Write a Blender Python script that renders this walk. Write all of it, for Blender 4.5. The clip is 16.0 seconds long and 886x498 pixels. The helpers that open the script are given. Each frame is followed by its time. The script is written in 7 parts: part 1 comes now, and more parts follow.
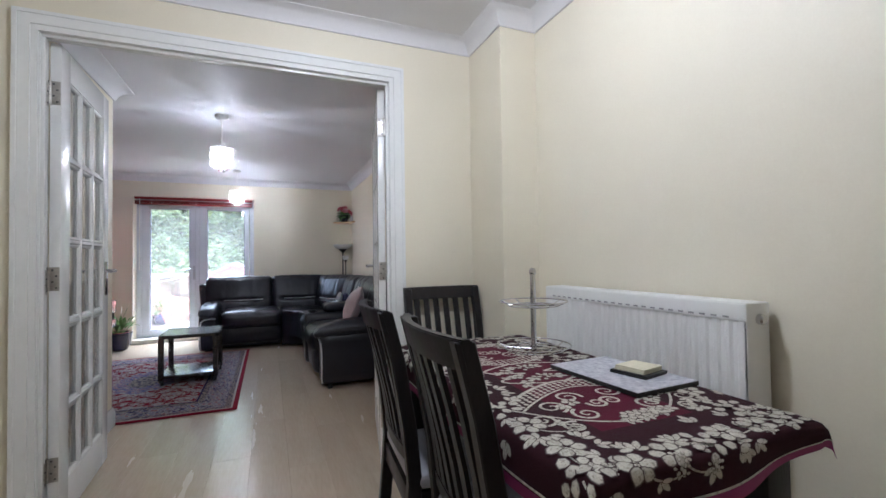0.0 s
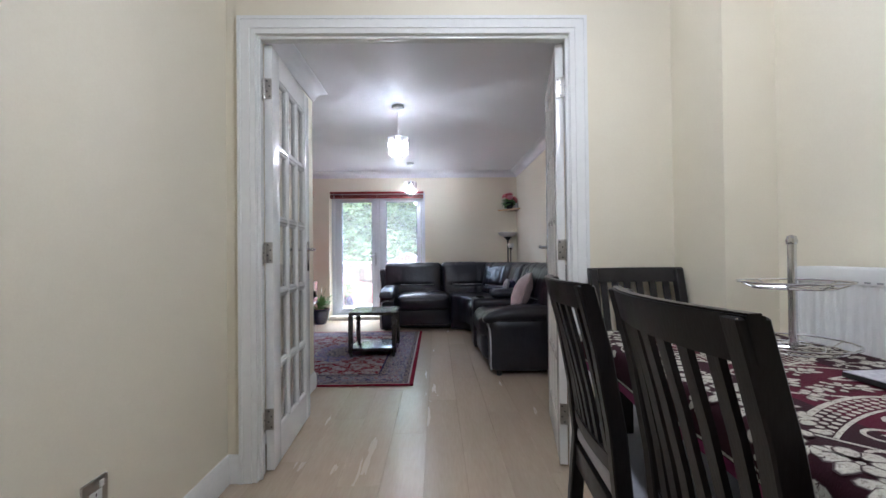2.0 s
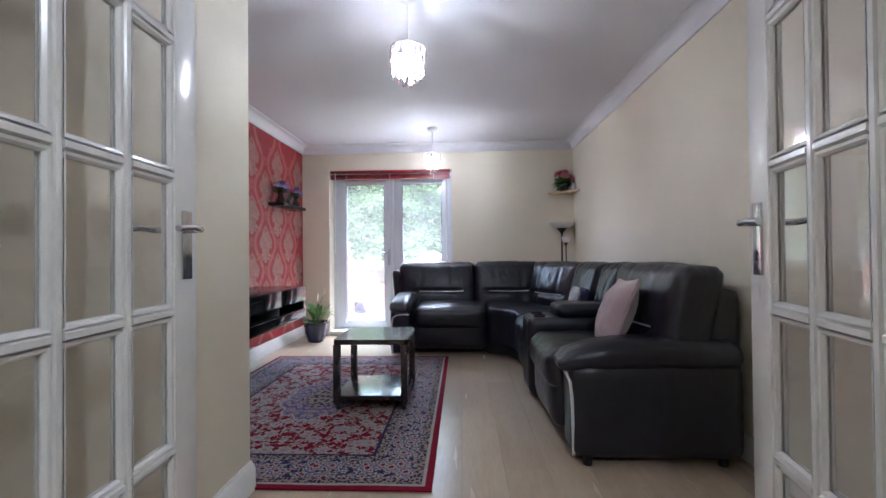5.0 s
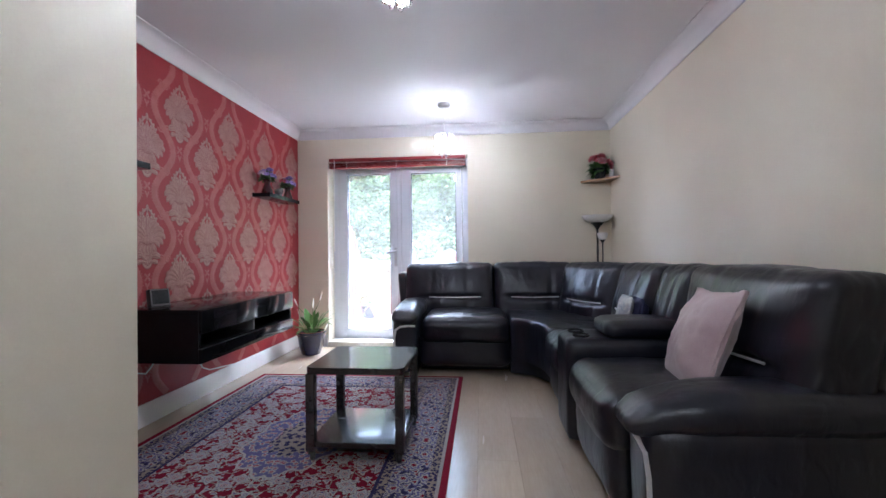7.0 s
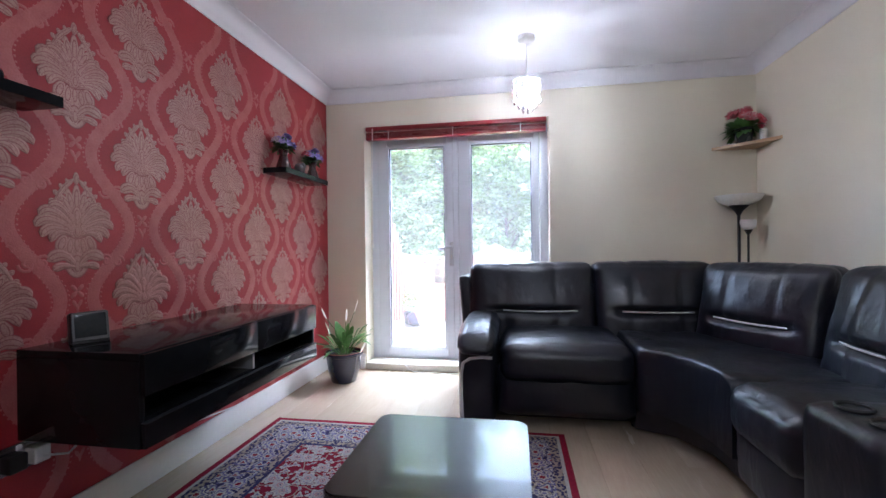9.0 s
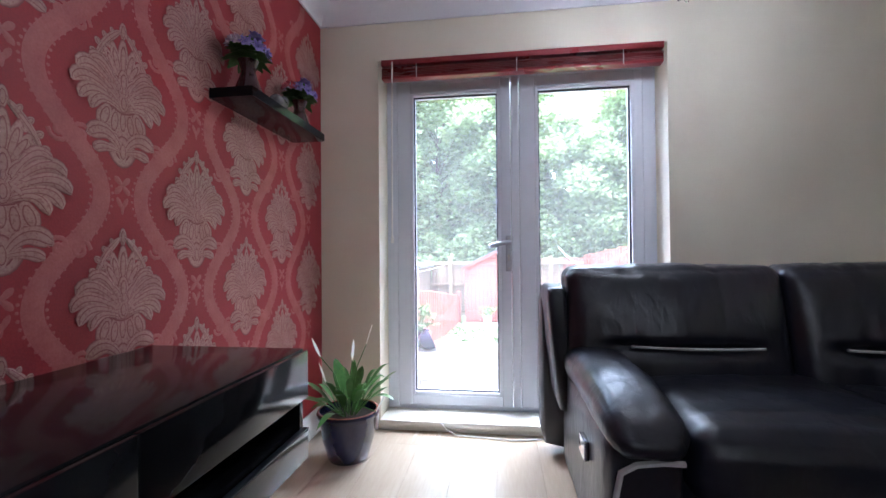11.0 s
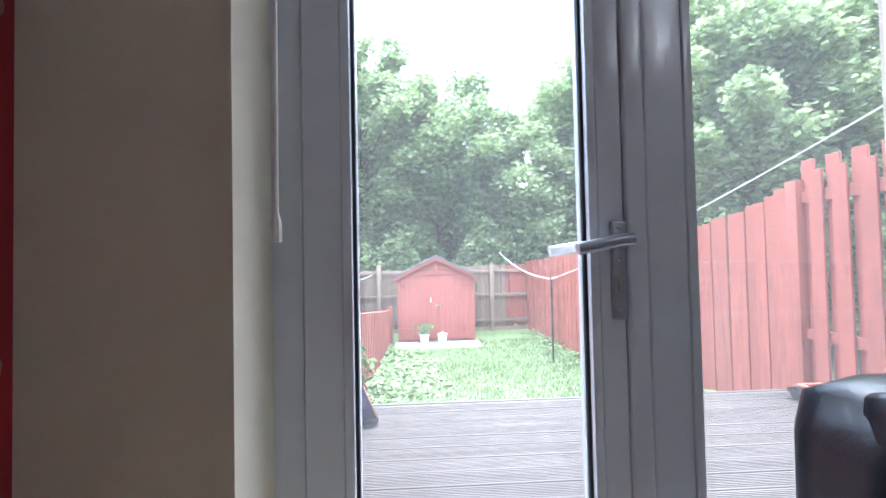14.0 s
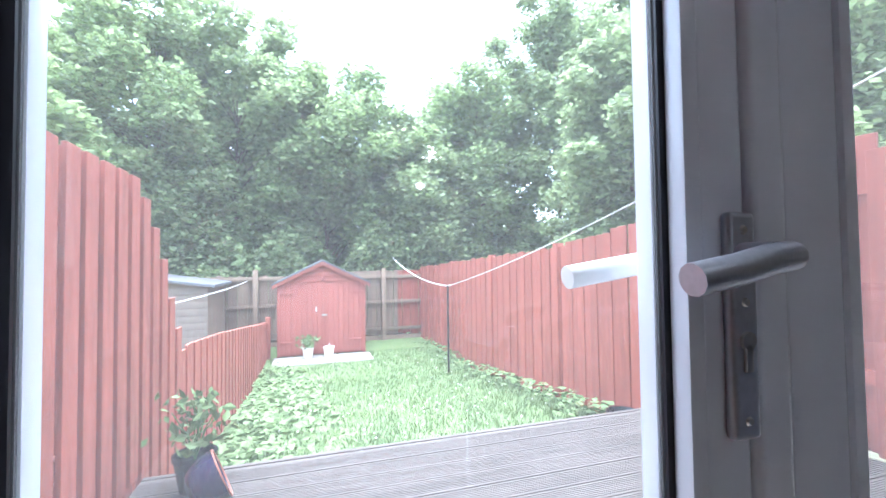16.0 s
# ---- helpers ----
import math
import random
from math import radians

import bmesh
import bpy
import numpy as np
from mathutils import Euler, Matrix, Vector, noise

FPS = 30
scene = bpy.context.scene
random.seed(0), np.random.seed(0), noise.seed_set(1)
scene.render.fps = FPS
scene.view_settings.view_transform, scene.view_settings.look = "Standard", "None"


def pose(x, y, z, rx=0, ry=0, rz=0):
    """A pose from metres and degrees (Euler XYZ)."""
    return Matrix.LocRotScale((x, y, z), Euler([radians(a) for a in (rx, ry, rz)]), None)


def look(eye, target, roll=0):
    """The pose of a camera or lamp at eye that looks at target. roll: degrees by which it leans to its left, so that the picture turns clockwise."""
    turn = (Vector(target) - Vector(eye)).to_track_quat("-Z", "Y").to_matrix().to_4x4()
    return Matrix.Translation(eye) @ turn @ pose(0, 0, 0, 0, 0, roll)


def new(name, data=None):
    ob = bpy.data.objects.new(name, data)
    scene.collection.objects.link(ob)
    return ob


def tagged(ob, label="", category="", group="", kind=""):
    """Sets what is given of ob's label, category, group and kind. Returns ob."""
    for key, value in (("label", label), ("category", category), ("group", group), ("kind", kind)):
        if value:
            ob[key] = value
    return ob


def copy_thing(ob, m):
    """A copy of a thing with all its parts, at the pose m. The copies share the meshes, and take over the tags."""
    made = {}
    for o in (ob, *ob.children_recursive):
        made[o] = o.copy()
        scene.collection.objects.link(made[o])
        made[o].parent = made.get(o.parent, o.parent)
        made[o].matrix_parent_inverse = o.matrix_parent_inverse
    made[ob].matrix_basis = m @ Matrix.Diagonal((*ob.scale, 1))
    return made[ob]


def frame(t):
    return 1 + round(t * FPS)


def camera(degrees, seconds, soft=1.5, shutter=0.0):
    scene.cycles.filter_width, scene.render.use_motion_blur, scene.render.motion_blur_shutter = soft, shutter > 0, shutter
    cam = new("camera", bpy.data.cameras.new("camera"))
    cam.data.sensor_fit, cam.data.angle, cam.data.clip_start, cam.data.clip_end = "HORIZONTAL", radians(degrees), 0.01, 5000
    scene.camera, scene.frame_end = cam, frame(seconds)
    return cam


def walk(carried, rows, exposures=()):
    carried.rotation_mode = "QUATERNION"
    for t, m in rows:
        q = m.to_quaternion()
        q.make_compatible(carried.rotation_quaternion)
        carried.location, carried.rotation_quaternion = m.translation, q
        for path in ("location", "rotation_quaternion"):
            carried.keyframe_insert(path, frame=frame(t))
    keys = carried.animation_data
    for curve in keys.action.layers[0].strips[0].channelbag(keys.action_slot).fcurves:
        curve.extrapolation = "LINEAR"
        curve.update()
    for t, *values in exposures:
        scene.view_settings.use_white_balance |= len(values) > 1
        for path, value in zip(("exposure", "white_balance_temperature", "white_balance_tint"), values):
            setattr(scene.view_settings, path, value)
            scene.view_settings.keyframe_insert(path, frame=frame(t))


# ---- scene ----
cam = camera(92.0, 16.0)
PATH = [
    (0, (-0.024, 0.143, 1.072), (0.731, 1.995, 1.118), -0.8),
    (0.5, (-0.022, 0.085, 1.057), (0.455, 2.027, 1.103), -0.7),
    (1, (-0.038, 0.067, 1.026), (0.243, 2.047, 1.066), -0.6),
    (1.5, (-0.046, 0.168, 0.999), (0.113, 2.161, 1.029), -0.6),
    (2, (-0.058, 0.356, 1.0), (-0.025, 2.355, 1.021), -0.6),
    (2.5, (-0.067, 0.591, 0.976), (-0.092, 2.591, 0.997), -0.5),
    (3, (-0.076, 0.862, 0.966), (-0.126, 2.861, 0.988), -0.5),
    (3.5, (-0.098, 1.142, 0.968), (-0.169, 3.14, 0.987), -0.4),
    (4, (-0.117, 1.418, 0.96), (-0.202, 3.416, 0.979), -0.3),
    (4.5, (-0.116, 1.677, 0.963), (-0.201, 3.675, 0.985), -0.5),
    (7, (-0.094, 2.562, 0.962), (-0.271, 4.554, 0.981), -0.6),
    (7.5, (-0.147, 2.817, 0.947), (-0.398, 4.801, 0.972), -0.6),
    (8, (-0.249, 3.044, 0.982), (-0.521, 5.025, 0.976), -0.5),
    (8.5, (-0.36, 3.322, 0.985), (-0.669, 5.298, 0.98), -0.5),
    (9, (-0.473, 3.591, 0.978), (-0.812, 5.562, 0.972), -0.7),
    (9.5, (-0.599, 3.851, 0.964), (-0.941, 5.821, 0.96), -0.6),
    (12, (-1.286, 5.253, 0.91), (-1.435, 7.246, 0.958), -0.5),
    (12.5, (-1.348, 5.509, 0.913), (-1.433, 7.507, 0.966), -0.6),
    (13, (-1.372, 5.752, 0.93), (-1.397, 7.751, 0.981), -0.8),
    (13.5, (-1.372, 6.004, 0.929), (-1.355, 8.003, 0.984), -0.8),
    (14, (-1.393, 6.235, 0.952), (-1.291, 8.232, 1.004), -1.2),
    (14.5, (-1.381, 6.447, 0.957), (-1.212, 8.439, 1.008), -1.2),
    (15, (-1.370, 6.618, 0.978), (-1.14, 8.604, 1.033), -1.4),
    (15.5, (-1.369, 6.729, 0.983), (-1.02, 8.7, 1.041), -0.6),
    (16, (-1.362, 6.789, 0.983), (-0.758, 8.697, 1.045), -0.7),
]
EXPOSURES = [(0, 4.68, 5420, 10), (1.5, 4.73, 5420, 10), (3, 4.8, 5440, 11), (4.5, 4.85, 5440, 11), (7, 5.04, 5350, 12), (8.5, 5.01, 5350, 12), (9.5, 4.75, 5350, 12), (12, 4.11, 5350, 12), (13, 3.71, 5400, 12), (14, 3.42, 5450, 9), (15, 3.33, 5450, 9), (16, 3.27, 5400, 9)]
walk(cam, [(t, look(eye, target, roll)) for t, eye, target, roll in PATH], EXPOSURES)


# ---- light, sky, exposure ----
world = bpy.data.worlds.new("overcast_sky")
scene.world = world
world.use_nodes = True
wn = world.node_tree.nodes
wl = world.node_tree.links
sky = wn.new("ShaderNodeTexSky")
sky.sky_type = "NISHITA"
sky.sun_disc = False
sky.sun_elevation = radians(86)
sky.sun_rotation = radians(10)
sky.dust_density = 2.0
sky.air_density = 1.0
pale = wn.new("ShaderNodeHueSaturation")
pale.inputs["Saturation"].default_value = 0.5
wl.new(sky.outputs["Color"], pale.inputs["Color"])
wl.new(pale.outputs["Color"], wn["Background"].inputs["Color"])
wn["Background"].inputs["Strength"].default_value = 0.15

sun_data = bpy.data.lights.new("sun", "SUN")
sun_data.energy = 1.8
sun_data.angle = radians(90)
sun_data.color = (1.0, 0.96, 0.9)
sun = new("sun", sun_data)
sun.matrix_world = look((0, 0, 0), (-math.sin(radians(10)) * math.cos(radians(86)), -math.cos(radians(10)) * math.cos(radians(86)), -math.sin(radians(86))))


# ---- building helpers ----
def box(bm, x0, x1, y0, y1, z0, z1, bevel=0.0, seg=2):
    ret = bmesh.ops.create_cube(bm, size=1.0)
    vs = ret["verts"]
    for v in vs:
        v.co = Vector((x0 + (v.co.x + 0.5) * (x1 - x0), y0 + (v.co.y + 0.5) * (y1 - y0), z0 + (v.co.z + 0.5) * (z1 - z0)))
    if bevel > 0:
        es = {e for v in vs for e in v.link_edges}
        bmesh.ops.bevel(bm, geom=list(es), offset=bevel, segments=seg, affect="EDGES", profile=0.6)
    return bm


def lathe(bm, profile, cx=0.0, cy=0.0, seg=24):
    rings = []
    for r, z in profile:
        if r < 1e-5:
            rings.append([bm.verts.new((cx, cy, z))])
        else:
            rings.append([bm.verts.new((cx + r * math.cos(2 * math.pi * i / seg), cy + r * math.sin(2 * math.pi * i / seg), z)) for i in range(seg)])
    for a, b in zip(rings, rings[1:]):
        for i in range(seg):
            j = (i + 1) % seg
            if len(a) == 1 and len(b) == 1:
                continue
            if len(a) == 1:
                bm.faces.new((a[0], b[j], b[i]))
            elif len(b) == 1:
                bm.faces.new((a[i], a[j], b[0]))
            else:
                bm.faces.new((a[i], a[j], b[j], b[i]))
    return bm


def tube(bm, pts, r, seg=8, closed=False, r_end=None):
    pts = [Vector(p) for p in pts]
    n = len(pts)
    rings = []
    side = None
    for k, p in enumerate(pts):
        a = pts[k - 1] if (k > 0 or closed) else p
        b = pts[(k + 1) % n] if (k < n - 1 or closed) else p
        d = (b - a).normalized()
        if side is None:
            side = d.orthogonal().normalized()
        side = (side - d * side.dot(d)).normalized()
        up = d.cross(side)
        rr = r if r_end is None else r + (r_end - r) * k / max(1, n - 1)
        rings.append([bm.verts.new(p + rr * (math.cos(2 * math.pi * i / seg) * side + math.sin(2 * math.pi * i / seg) * up)) for i in range(seg)])
    pairs = list(zip(rings, rings[1:])) + ([(rings[-1], rings[0])] if closed else [])
    for a, b in pairs:
        for i in range(seg):
            j = (i + 1) % seg
            bm.faces.new((a[i], a[j], b[j], b[i]))
    if not closed:
        bm.faces.new(rings[0][::-1])
        bm.faces.new(rings[-1])
    return bm


def prism(bm, pts, axis, lo, hi):
    """A polygon drawn in the two axes other than `axis`, run from lo to hi along it."""
    def at3(p, v):
        c = list(p)
        c.insert(axis, v)
        return c
    a = [bm.verts.new(at3(p, lo)) for p in pts]
    b = [bm.verts.new(at3(p, hi)) for p in pts]
    n = len(pts)
    for i in range(n):
        bm.faces.new((a[i], a[(i + 1) % n], b[(i + 1) % n], b[i]))
    bm.faces.new(a[::-1])
    bm.faces.new(b)
    bmesh.ops.recalc_face_normals(bm, faces=bm.faces[:])
    return bm


def puff(bm, size, centre, r, cuts=10, crown=(0, 0, 0), wrinkle=0.0, seams=(), freq=7.0, seed=0.0, shape=None, pleat=1.6):
    """A soft cushion: a rounded block with swollen faces, wrinkles and stitched seams (axis, place, depth, width)."""
    n, made = cuts + 1, {}

    def at(i, j, k):
        if (i, j, k) not in made:
            made[(i, j, k)] = bm.verts.new((2 * i / n - 1, 2 * j / n - 1, 2 * k / n - 1))
        return made[(i, j, k)]

    for a in range(n):
        for b in range(n):
            for e in (0, n):
                for q in ([(e, a, b), (e, a + 1, b), (e, a + 1, b + 1), (e, a, b + 1)], [(b, e, a), (b, e, a + 1), (b + 1, e, a + 1), (b + 1, e, a)], [(a, b, e), (a + 1, b, e), (a + 1, b + 1, e), (a, b + 1, e)]):
                    bm.faces.new([at(*c) for c in (q if e else q[::-1])])
    vs = list(made.values())
    h = Vector(size) / 2
    for v in vs:
        u = v.co.copy()
        p = Vector((u.x * h.x, u.y * h.y, u.z * h.z))
        q = Vector([max(-(h[i] - r), min(h[i] - r, p[i])) for i in range(3)])
        d = p - q
        m = max(abs(c) for c in d)
        nrm = u.normalized()
        if d.length > 1e-6:
            nrm = d.normalized()
            p = q + nrm * m
        for i in range(3):
            j, k = (i + 1) % 3, (i + 2) % 3
            if crown[i]:
                p[i] += crown[i] * u[i] * (1 - u[j] ** 2) * (1 - u[k] ** 2)
        for ax, place, depth, width in seams:
            p -= nrm * depth * math.exp(-(((u[ax] - place) / width) ** 2))
        if wrinkle:
            w = noise.noise(Vector((p.x * freq, p.y * freq, p.z * freq * pleat)) + Vector((seed, seed * 1.7, seed * 0.3)))
            w2 = noise.noise(Vector((p.x * freq * 2.7, p.y * freq * 2.2, p.z * freq * 1.9 * pleat)) + Vector((seed, 0, seed)))
            p += nrm * wrinkle * (0.7 * w - 1.5 * max(0.0, 0.30 - abs(w2)) + 0.25)
        if shape:
            p = shape(p, u)
        v.co = p + Vector(centre)
    return bm


def link(name, bm, material, smooth=True, angle=38):
    me = bpy.data.meshes.new(name)
    bm.normal_update()
    bm.to_mesh(me)
    bm.free()
    me.materials.append(material)
    if smooth:
        me.polygons.foreach_set("use_smooth", [True] * len(me.polygons))
        me.set_sharp_from_angle(angle=radians(angle))
    return me


def part(name, bm, material, parent, label="", smooth=True, angle=38):
    ob = new(name, link(name, bm, material, smooth, angle))
    ob.parent = parent
    return tagged(ob, label)


def piece(name, me, parent, m=None):
    ob = new(name, me)
    ob.parent = parent
    if m is not None:
        ob.matrix_basis = m
    return ob


def thing(name, label, category, m=None, group="", kind=""):
    ob = new(name)
    ob.empty_display_size = 0.1
    if m is not None:
        ob.matrix_basis = m
    return tagged(ob, label, category, group, kind)


def solid(name, bm, material, label, category="", kind="", m=None, smooth=True, group="", angle=38):
    ob = new(name, link(name, bm, material, smooth, angle))
    if m is not None:
        ob.matrix_basis = m
    return tagged(ob, label, category, group, kind)


# ---- materials ----
def surf(name, c1, c2=None, rough=0.5, metal=0.0, scale=6.0, fine=60.0, bump=0.15, stretch=(1, 1, 1), rough_var=0.12, coat=0.0, per_piece=0.0, sheen=0.0, spec=0.5, dist=0.002):
    m = bpy.data.materials.new(name)
    m.use_nodes = True
    n, l = m.node_tree.nodes, m.node_tree.links
    p = n["Principled BSDF"]
    c2 = c2 or tuple(c * 0.86 for c in c1)
    tc = n.new("ShaderNodeTexCoord")
    mp = n.new("ShaderNodeMapping")
    mp.inputs["Scale"].default_value = stretch
    l.new(tc.outputs["Object"], mp.inputs["Vector"])
    vec = mp.outputs["Vector"]
    info = None
    if per_piece:
        info = n.new("ShaderNodeObjectInfo")
        off = n.new("ShaderNodeVectorMath")
        off.operation = "SCALE"
        off.inputs["Scale"].default_value = 37.0
        comb = n.new("ShaderNodeCombineXYZ")
        for k in range(3):
            l.new(info.outputs["Random"], comb.inputs[k])
        l.new(comb.outputs[0], off.inputs[0])
        add = n.new("ShaderNodeVectorMath")
        l.new(vec, add.inputs[0])
        l.new(off.outputs[0], add.inputs[1])
        vec = add.outputs[0]
    big = n.new("ShaderNodeTexNoise")
    big.inputs["Scale"].default_value = scale
    big.inputs["Detail"].default_value = 5
    small = n.new("ShaderNodeTexNoise")
    small.inputs["Scale"].default_value = fine
    small.inputs["Detail"].default_value = 6
    for t in (big, small):
        l.new(vec, t.inputs["Vector"])
    both = n.new("ShaderNodeMath")
    both.operation = "ADD"
    l.new(big.outputs["Fac"], both.inputs[0])
    l.new(small.outputs["Fac"], both.inputs[1])
    ramp = n.new("ShaderNodeMapRange")
    ramp.inputs["From Min"].default_value = 0.7
    ramp.inputs["From Max"].default_value = 1.3
    l.new(both.outputs[0], ramp.inputs["Value"])
    mix = n.new("ShaderNodeMix")
    mix.data_type = "RGBA"
    mix.inputs["A"].default_value = (*c1, 1)
    mix.inputs["B"].default_value = (*c2, 1)
    l.new(ramp.outputs[0], mix.inputs["Factor"])
    colour = mix.outputs["Result"]
    if per_piece:
        hsv = n.new("ShaderNodeHueSaturation")
        mr = n.new("ShaderNodeMapRange")
        mr.inputs["To Min"].default_value = 1 - per_piece
        mr.inputs["To Max"].default_value = 1 + per_piece
        l.new(info.outputs["Random"], mr.inputs["Value"])
        l.new(mr.outputs[0], hsv.inputs["Value"])
        l.new(colour, hsv.inputs["Color"])
        colour = hsv.outputs["Color"]
    l.new(colour, p.inputs["Base Color"])
    rr = n.new("ShaderNodeMapRange")
    rr.inputs["To Min"].default_value = max(0.02, rough - rough_var)
    rr.inputs["To Max"].default_value = min(1.0, rough + rough_var)
    l.new(big.outputs["Fac"], rr.inputs["Value"])
    l.new(rr.outputs[0], p.inputs["Roughness"])
    p.inputs["Metallic"].default_value = metal
    p.inputs["Coat Weight"].default_value = coat
    p.inputs["Sheen Weight"].default_value = sheen
    p.inputs["Specular IOR Level"].default_value = spec
    if bump:
        b = n.new("ShaderNodeBump")
        b.inputs["Strength"].default_value = bump
        b.inputs["Distance"].default_value = dist
        l.new(small.outputs["Fac"], b.inputs["Height"])
        l.new(b.outputs[0], p.inputs["Normal"])
    return m


def glass_pane(name, tint=(1, 1, 1), haze=0.0):
    m = bpy.data.materials.new(name)
    m.use_nodes = True
    n, l = m.node_tree.nodes, m.node_tree.links
    n.remove(n["Principled BSDF"])
    clear, shine, mix, face = n.new("ShaderNodeBsdfTransparent"), n.new("ShaderNodeBsdfGlossy"), n.new("ShaderNodeMixShader"), n.new("ShaderNodeLayerWeight")
    clear.inputs["Color"].default_value = (*tint, 1)
    shine.inputs["Roughness"].default_value = 0.02
    face.inputs["Blend"].default_value = 0.5
    power, fr = n.new("ShaderNodeMath"), n.new("ShaderNodeMapRange")
    power.operation = "POWER"
    power.inputs[1].default_value = 5.0
    fr.inputs["To Min"].default_value = 0.042
    fr.inputs["To Max"].default_value = 1.0
    l.new(face.outputs["Facing"], power.inputs[0])
    l.new(power.outputs[0], fr.inputs["Value"])
    l.new(fr.outputs[0], mix.inputs[0])
    l.new(clear.outputs[0], mix.inputs[1])
    l.new(shine.outputs[0], mix.inputs[2])
    out = mix.outputs[0]
    # A whitish layer in the pane paints glare haze over the view behind.
    if haze:
        veil, m2, nz, mr = n.new("ShaderNodeBsdfTranslucent"), n.new("ShaderNodeMixShader"), n.new("ShaderNodeTexNoise"), n.new("ShaderNodeMapRange")
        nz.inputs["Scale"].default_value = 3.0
        mr.inputs["To Min"].default_value = haze * 0.5
        mr.inputs["To Max"].default_value = haze * 1.5
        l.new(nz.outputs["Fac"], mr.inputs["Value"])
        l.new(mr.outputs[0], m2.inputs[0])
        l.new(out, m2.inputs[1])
        l.new(veil.outputs[0], m2.inputs[2])
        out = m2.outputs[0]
    l.new(out, n["Material Output"].inputs["Surface"])
    return m


def glow(name, colour, strength):
    """A lit lamp's frosted envelope: it shines, and lets the light of the filament through."""
    m = bpy.data.materials.new(name)
    m.use_nodes = True
    n, l = m.node_tree.nodes, m.node_tree.links
    n.remove(n["Principled BSDF"])
    em, tr, add = n.new("ShaderNodeEmission"), n.new("ShaderNodeBsdfTransparent"), n.new("ShaderNodeAddShader")
    em.inputs["Color"].default_value = (*colour, 1)
    em.inputs["Strength"].default_value = strength
    l.new(em.outputs[0], add.inputs[0])
    l.new(tr.outputs[0], add.inputs[1])
    l.new(add.outputs[0], n["Material Output"].inputs["Surface"])
    return m


M_WALL = surf("cream_emulsion", (0.80, 0.745, 0.61), (0.77, 0.71, 0.575), 0.55, scale=1.2, fine=160, bump=0.06, rough_var=0.06)
M_CEIL = surf("ceiling_white", (0.80, 0.79, 0.82), (0.77, 0.76, 0.79), 0.7, scale=1.0, fine=90, bump=0.08)
M_TRIM = surf("white_gloss_paint", (0.86, 0.86, 0.85), (0.82, 0.82, 0.81), 0.20, scale=2.5, fine=40, bump=0.04, rough_var=0.08)
M_FLOOR = surf("oak_laminate", (0.52, 0.425, 0.32), (0.455, 0.365, 0.27), 0.25, scale=1.6, fine=16, bump=0.04, stretch=(7, 0.7, 1), rough_var=0.07, per_piece=0.06)
M_FLOORBASE = surf("laminate_joint", (0.26, 0.19, 0.13), None, 0.6)
M_RED = surf("red_wallpaper", (0.36, 0.023, 0.030), (0.28, 0.015, 0.022), 0.5, scale=5, fine=220, bump=0.22, rough_var=0.08)
M_MOTIF = surf("silver_pink_flock", (0.46, 0.265, 0.228), (0.36, 0.180, 0.155), 0.42, metal=0.25, scale=14, fine=170, bump=0.3, rough_var=0.12)
def outlined(m, dark, lo, hi, rings=1.98, specks=0.7):
    """A dark drawn line round each lobe of a print."""
    n, l = m.node_tree.nodes, m.node_tree.links
    p = n["Principled BSDF"]
    src = p.inputs["Base Color"].links[0].from_socket
    at, lt, mx = n.new("ShaderNodeAttribute"), n.new("ShaderNodeMapRange"), n.new("ShaderNodeMix")
    at.attribute_name = "rim"
    lt.inputs["From Min"].default_value = lo
    lt.inputs["From Max"].default_value = hi
    mx.data_type = "RGBA"
    mx.inputs["B"].default_value = (*dark, 1)
    two, fr, tc, nz, ns, mix2 = n.new("ShaderNodeMath"), n.new("ShaderNodeMath"), n.new("ShaderNodeTexCoord"), n.new("ShaderNodeTexNoise"), n.new("ShaderNodeMapRange"), n.new("ShaderNodeMath")
    two.operation, fr.operation, mix2.operation = "MULTIPLY", "FRACT", "MAXIMUM"
    two.inputs[1].default_value = rings * 0.999
    nz.inputs["Scale"].default_value = 170.0
    ns.inputs["From Min"].default_value = 0.56
    ns.inputs["From Max"].default_value = 0.66
    ns.inputs["To Max"].default_value = specks
    l.new(tc.outputs["Object"], nz.inputs["Vector"])
    l.new(nz.outputs["Fac"], ns.inputs["Value"])
    l.new(at.outputs["Fac"], two.inputs[0])
    l.new(two.outputs[0], fr.inputs[0])
    l.new(fr.outputs[0], lt.inputs["Value"])
    l.new(lt.outputs[0], mix2.inputs[0])
    l.new(ns.outputs[0], mix2.inputs[1])
    l.new(mix2.outputs[0], mx.inputs["Factor"])
    l.new(src, mx.inputs["A"])
    l.new(mx.outputs["Result"], p.inputs["Base Color"])
    return m


outlined(M_MOTIF, (0.22, 0.055, 0.055), 0.58, 0.90, 1.98, 0.4)
M_BEZEL = surf("dark_grey_bezel", (0.15, 0.15, 0.16), None, 0.4)
M_RIBBON = surf("faded_rose_print", (0.45, 0.135, 0.125), (0.37, 0.085, 0.08), 0.45, metal=0.1, scale=20, fine=190, bump=0.3)
M_UPVC = surf("white_upvc", (0.71, 0.74, 0.81), (0.68, 0.71, 0.78), 0.24, scale=1.5, fine=30, bump=0.02, rough_var=0.05)
M_GASKET = surf("black_rubber_gasket", (0.012, 0.012, 0.02), None, 0.55)
M_SILL = surf("cream_sill_board", (0.78, 0.76, 0.70), (0.72, 0.70, 0.63), 0.4, scale=3)
M_GLASS = glass_pane("clear_glass")
# The last value sets how much glare haze is painted into the panes.
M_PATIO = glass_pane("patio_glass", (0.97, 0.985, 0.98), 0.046)
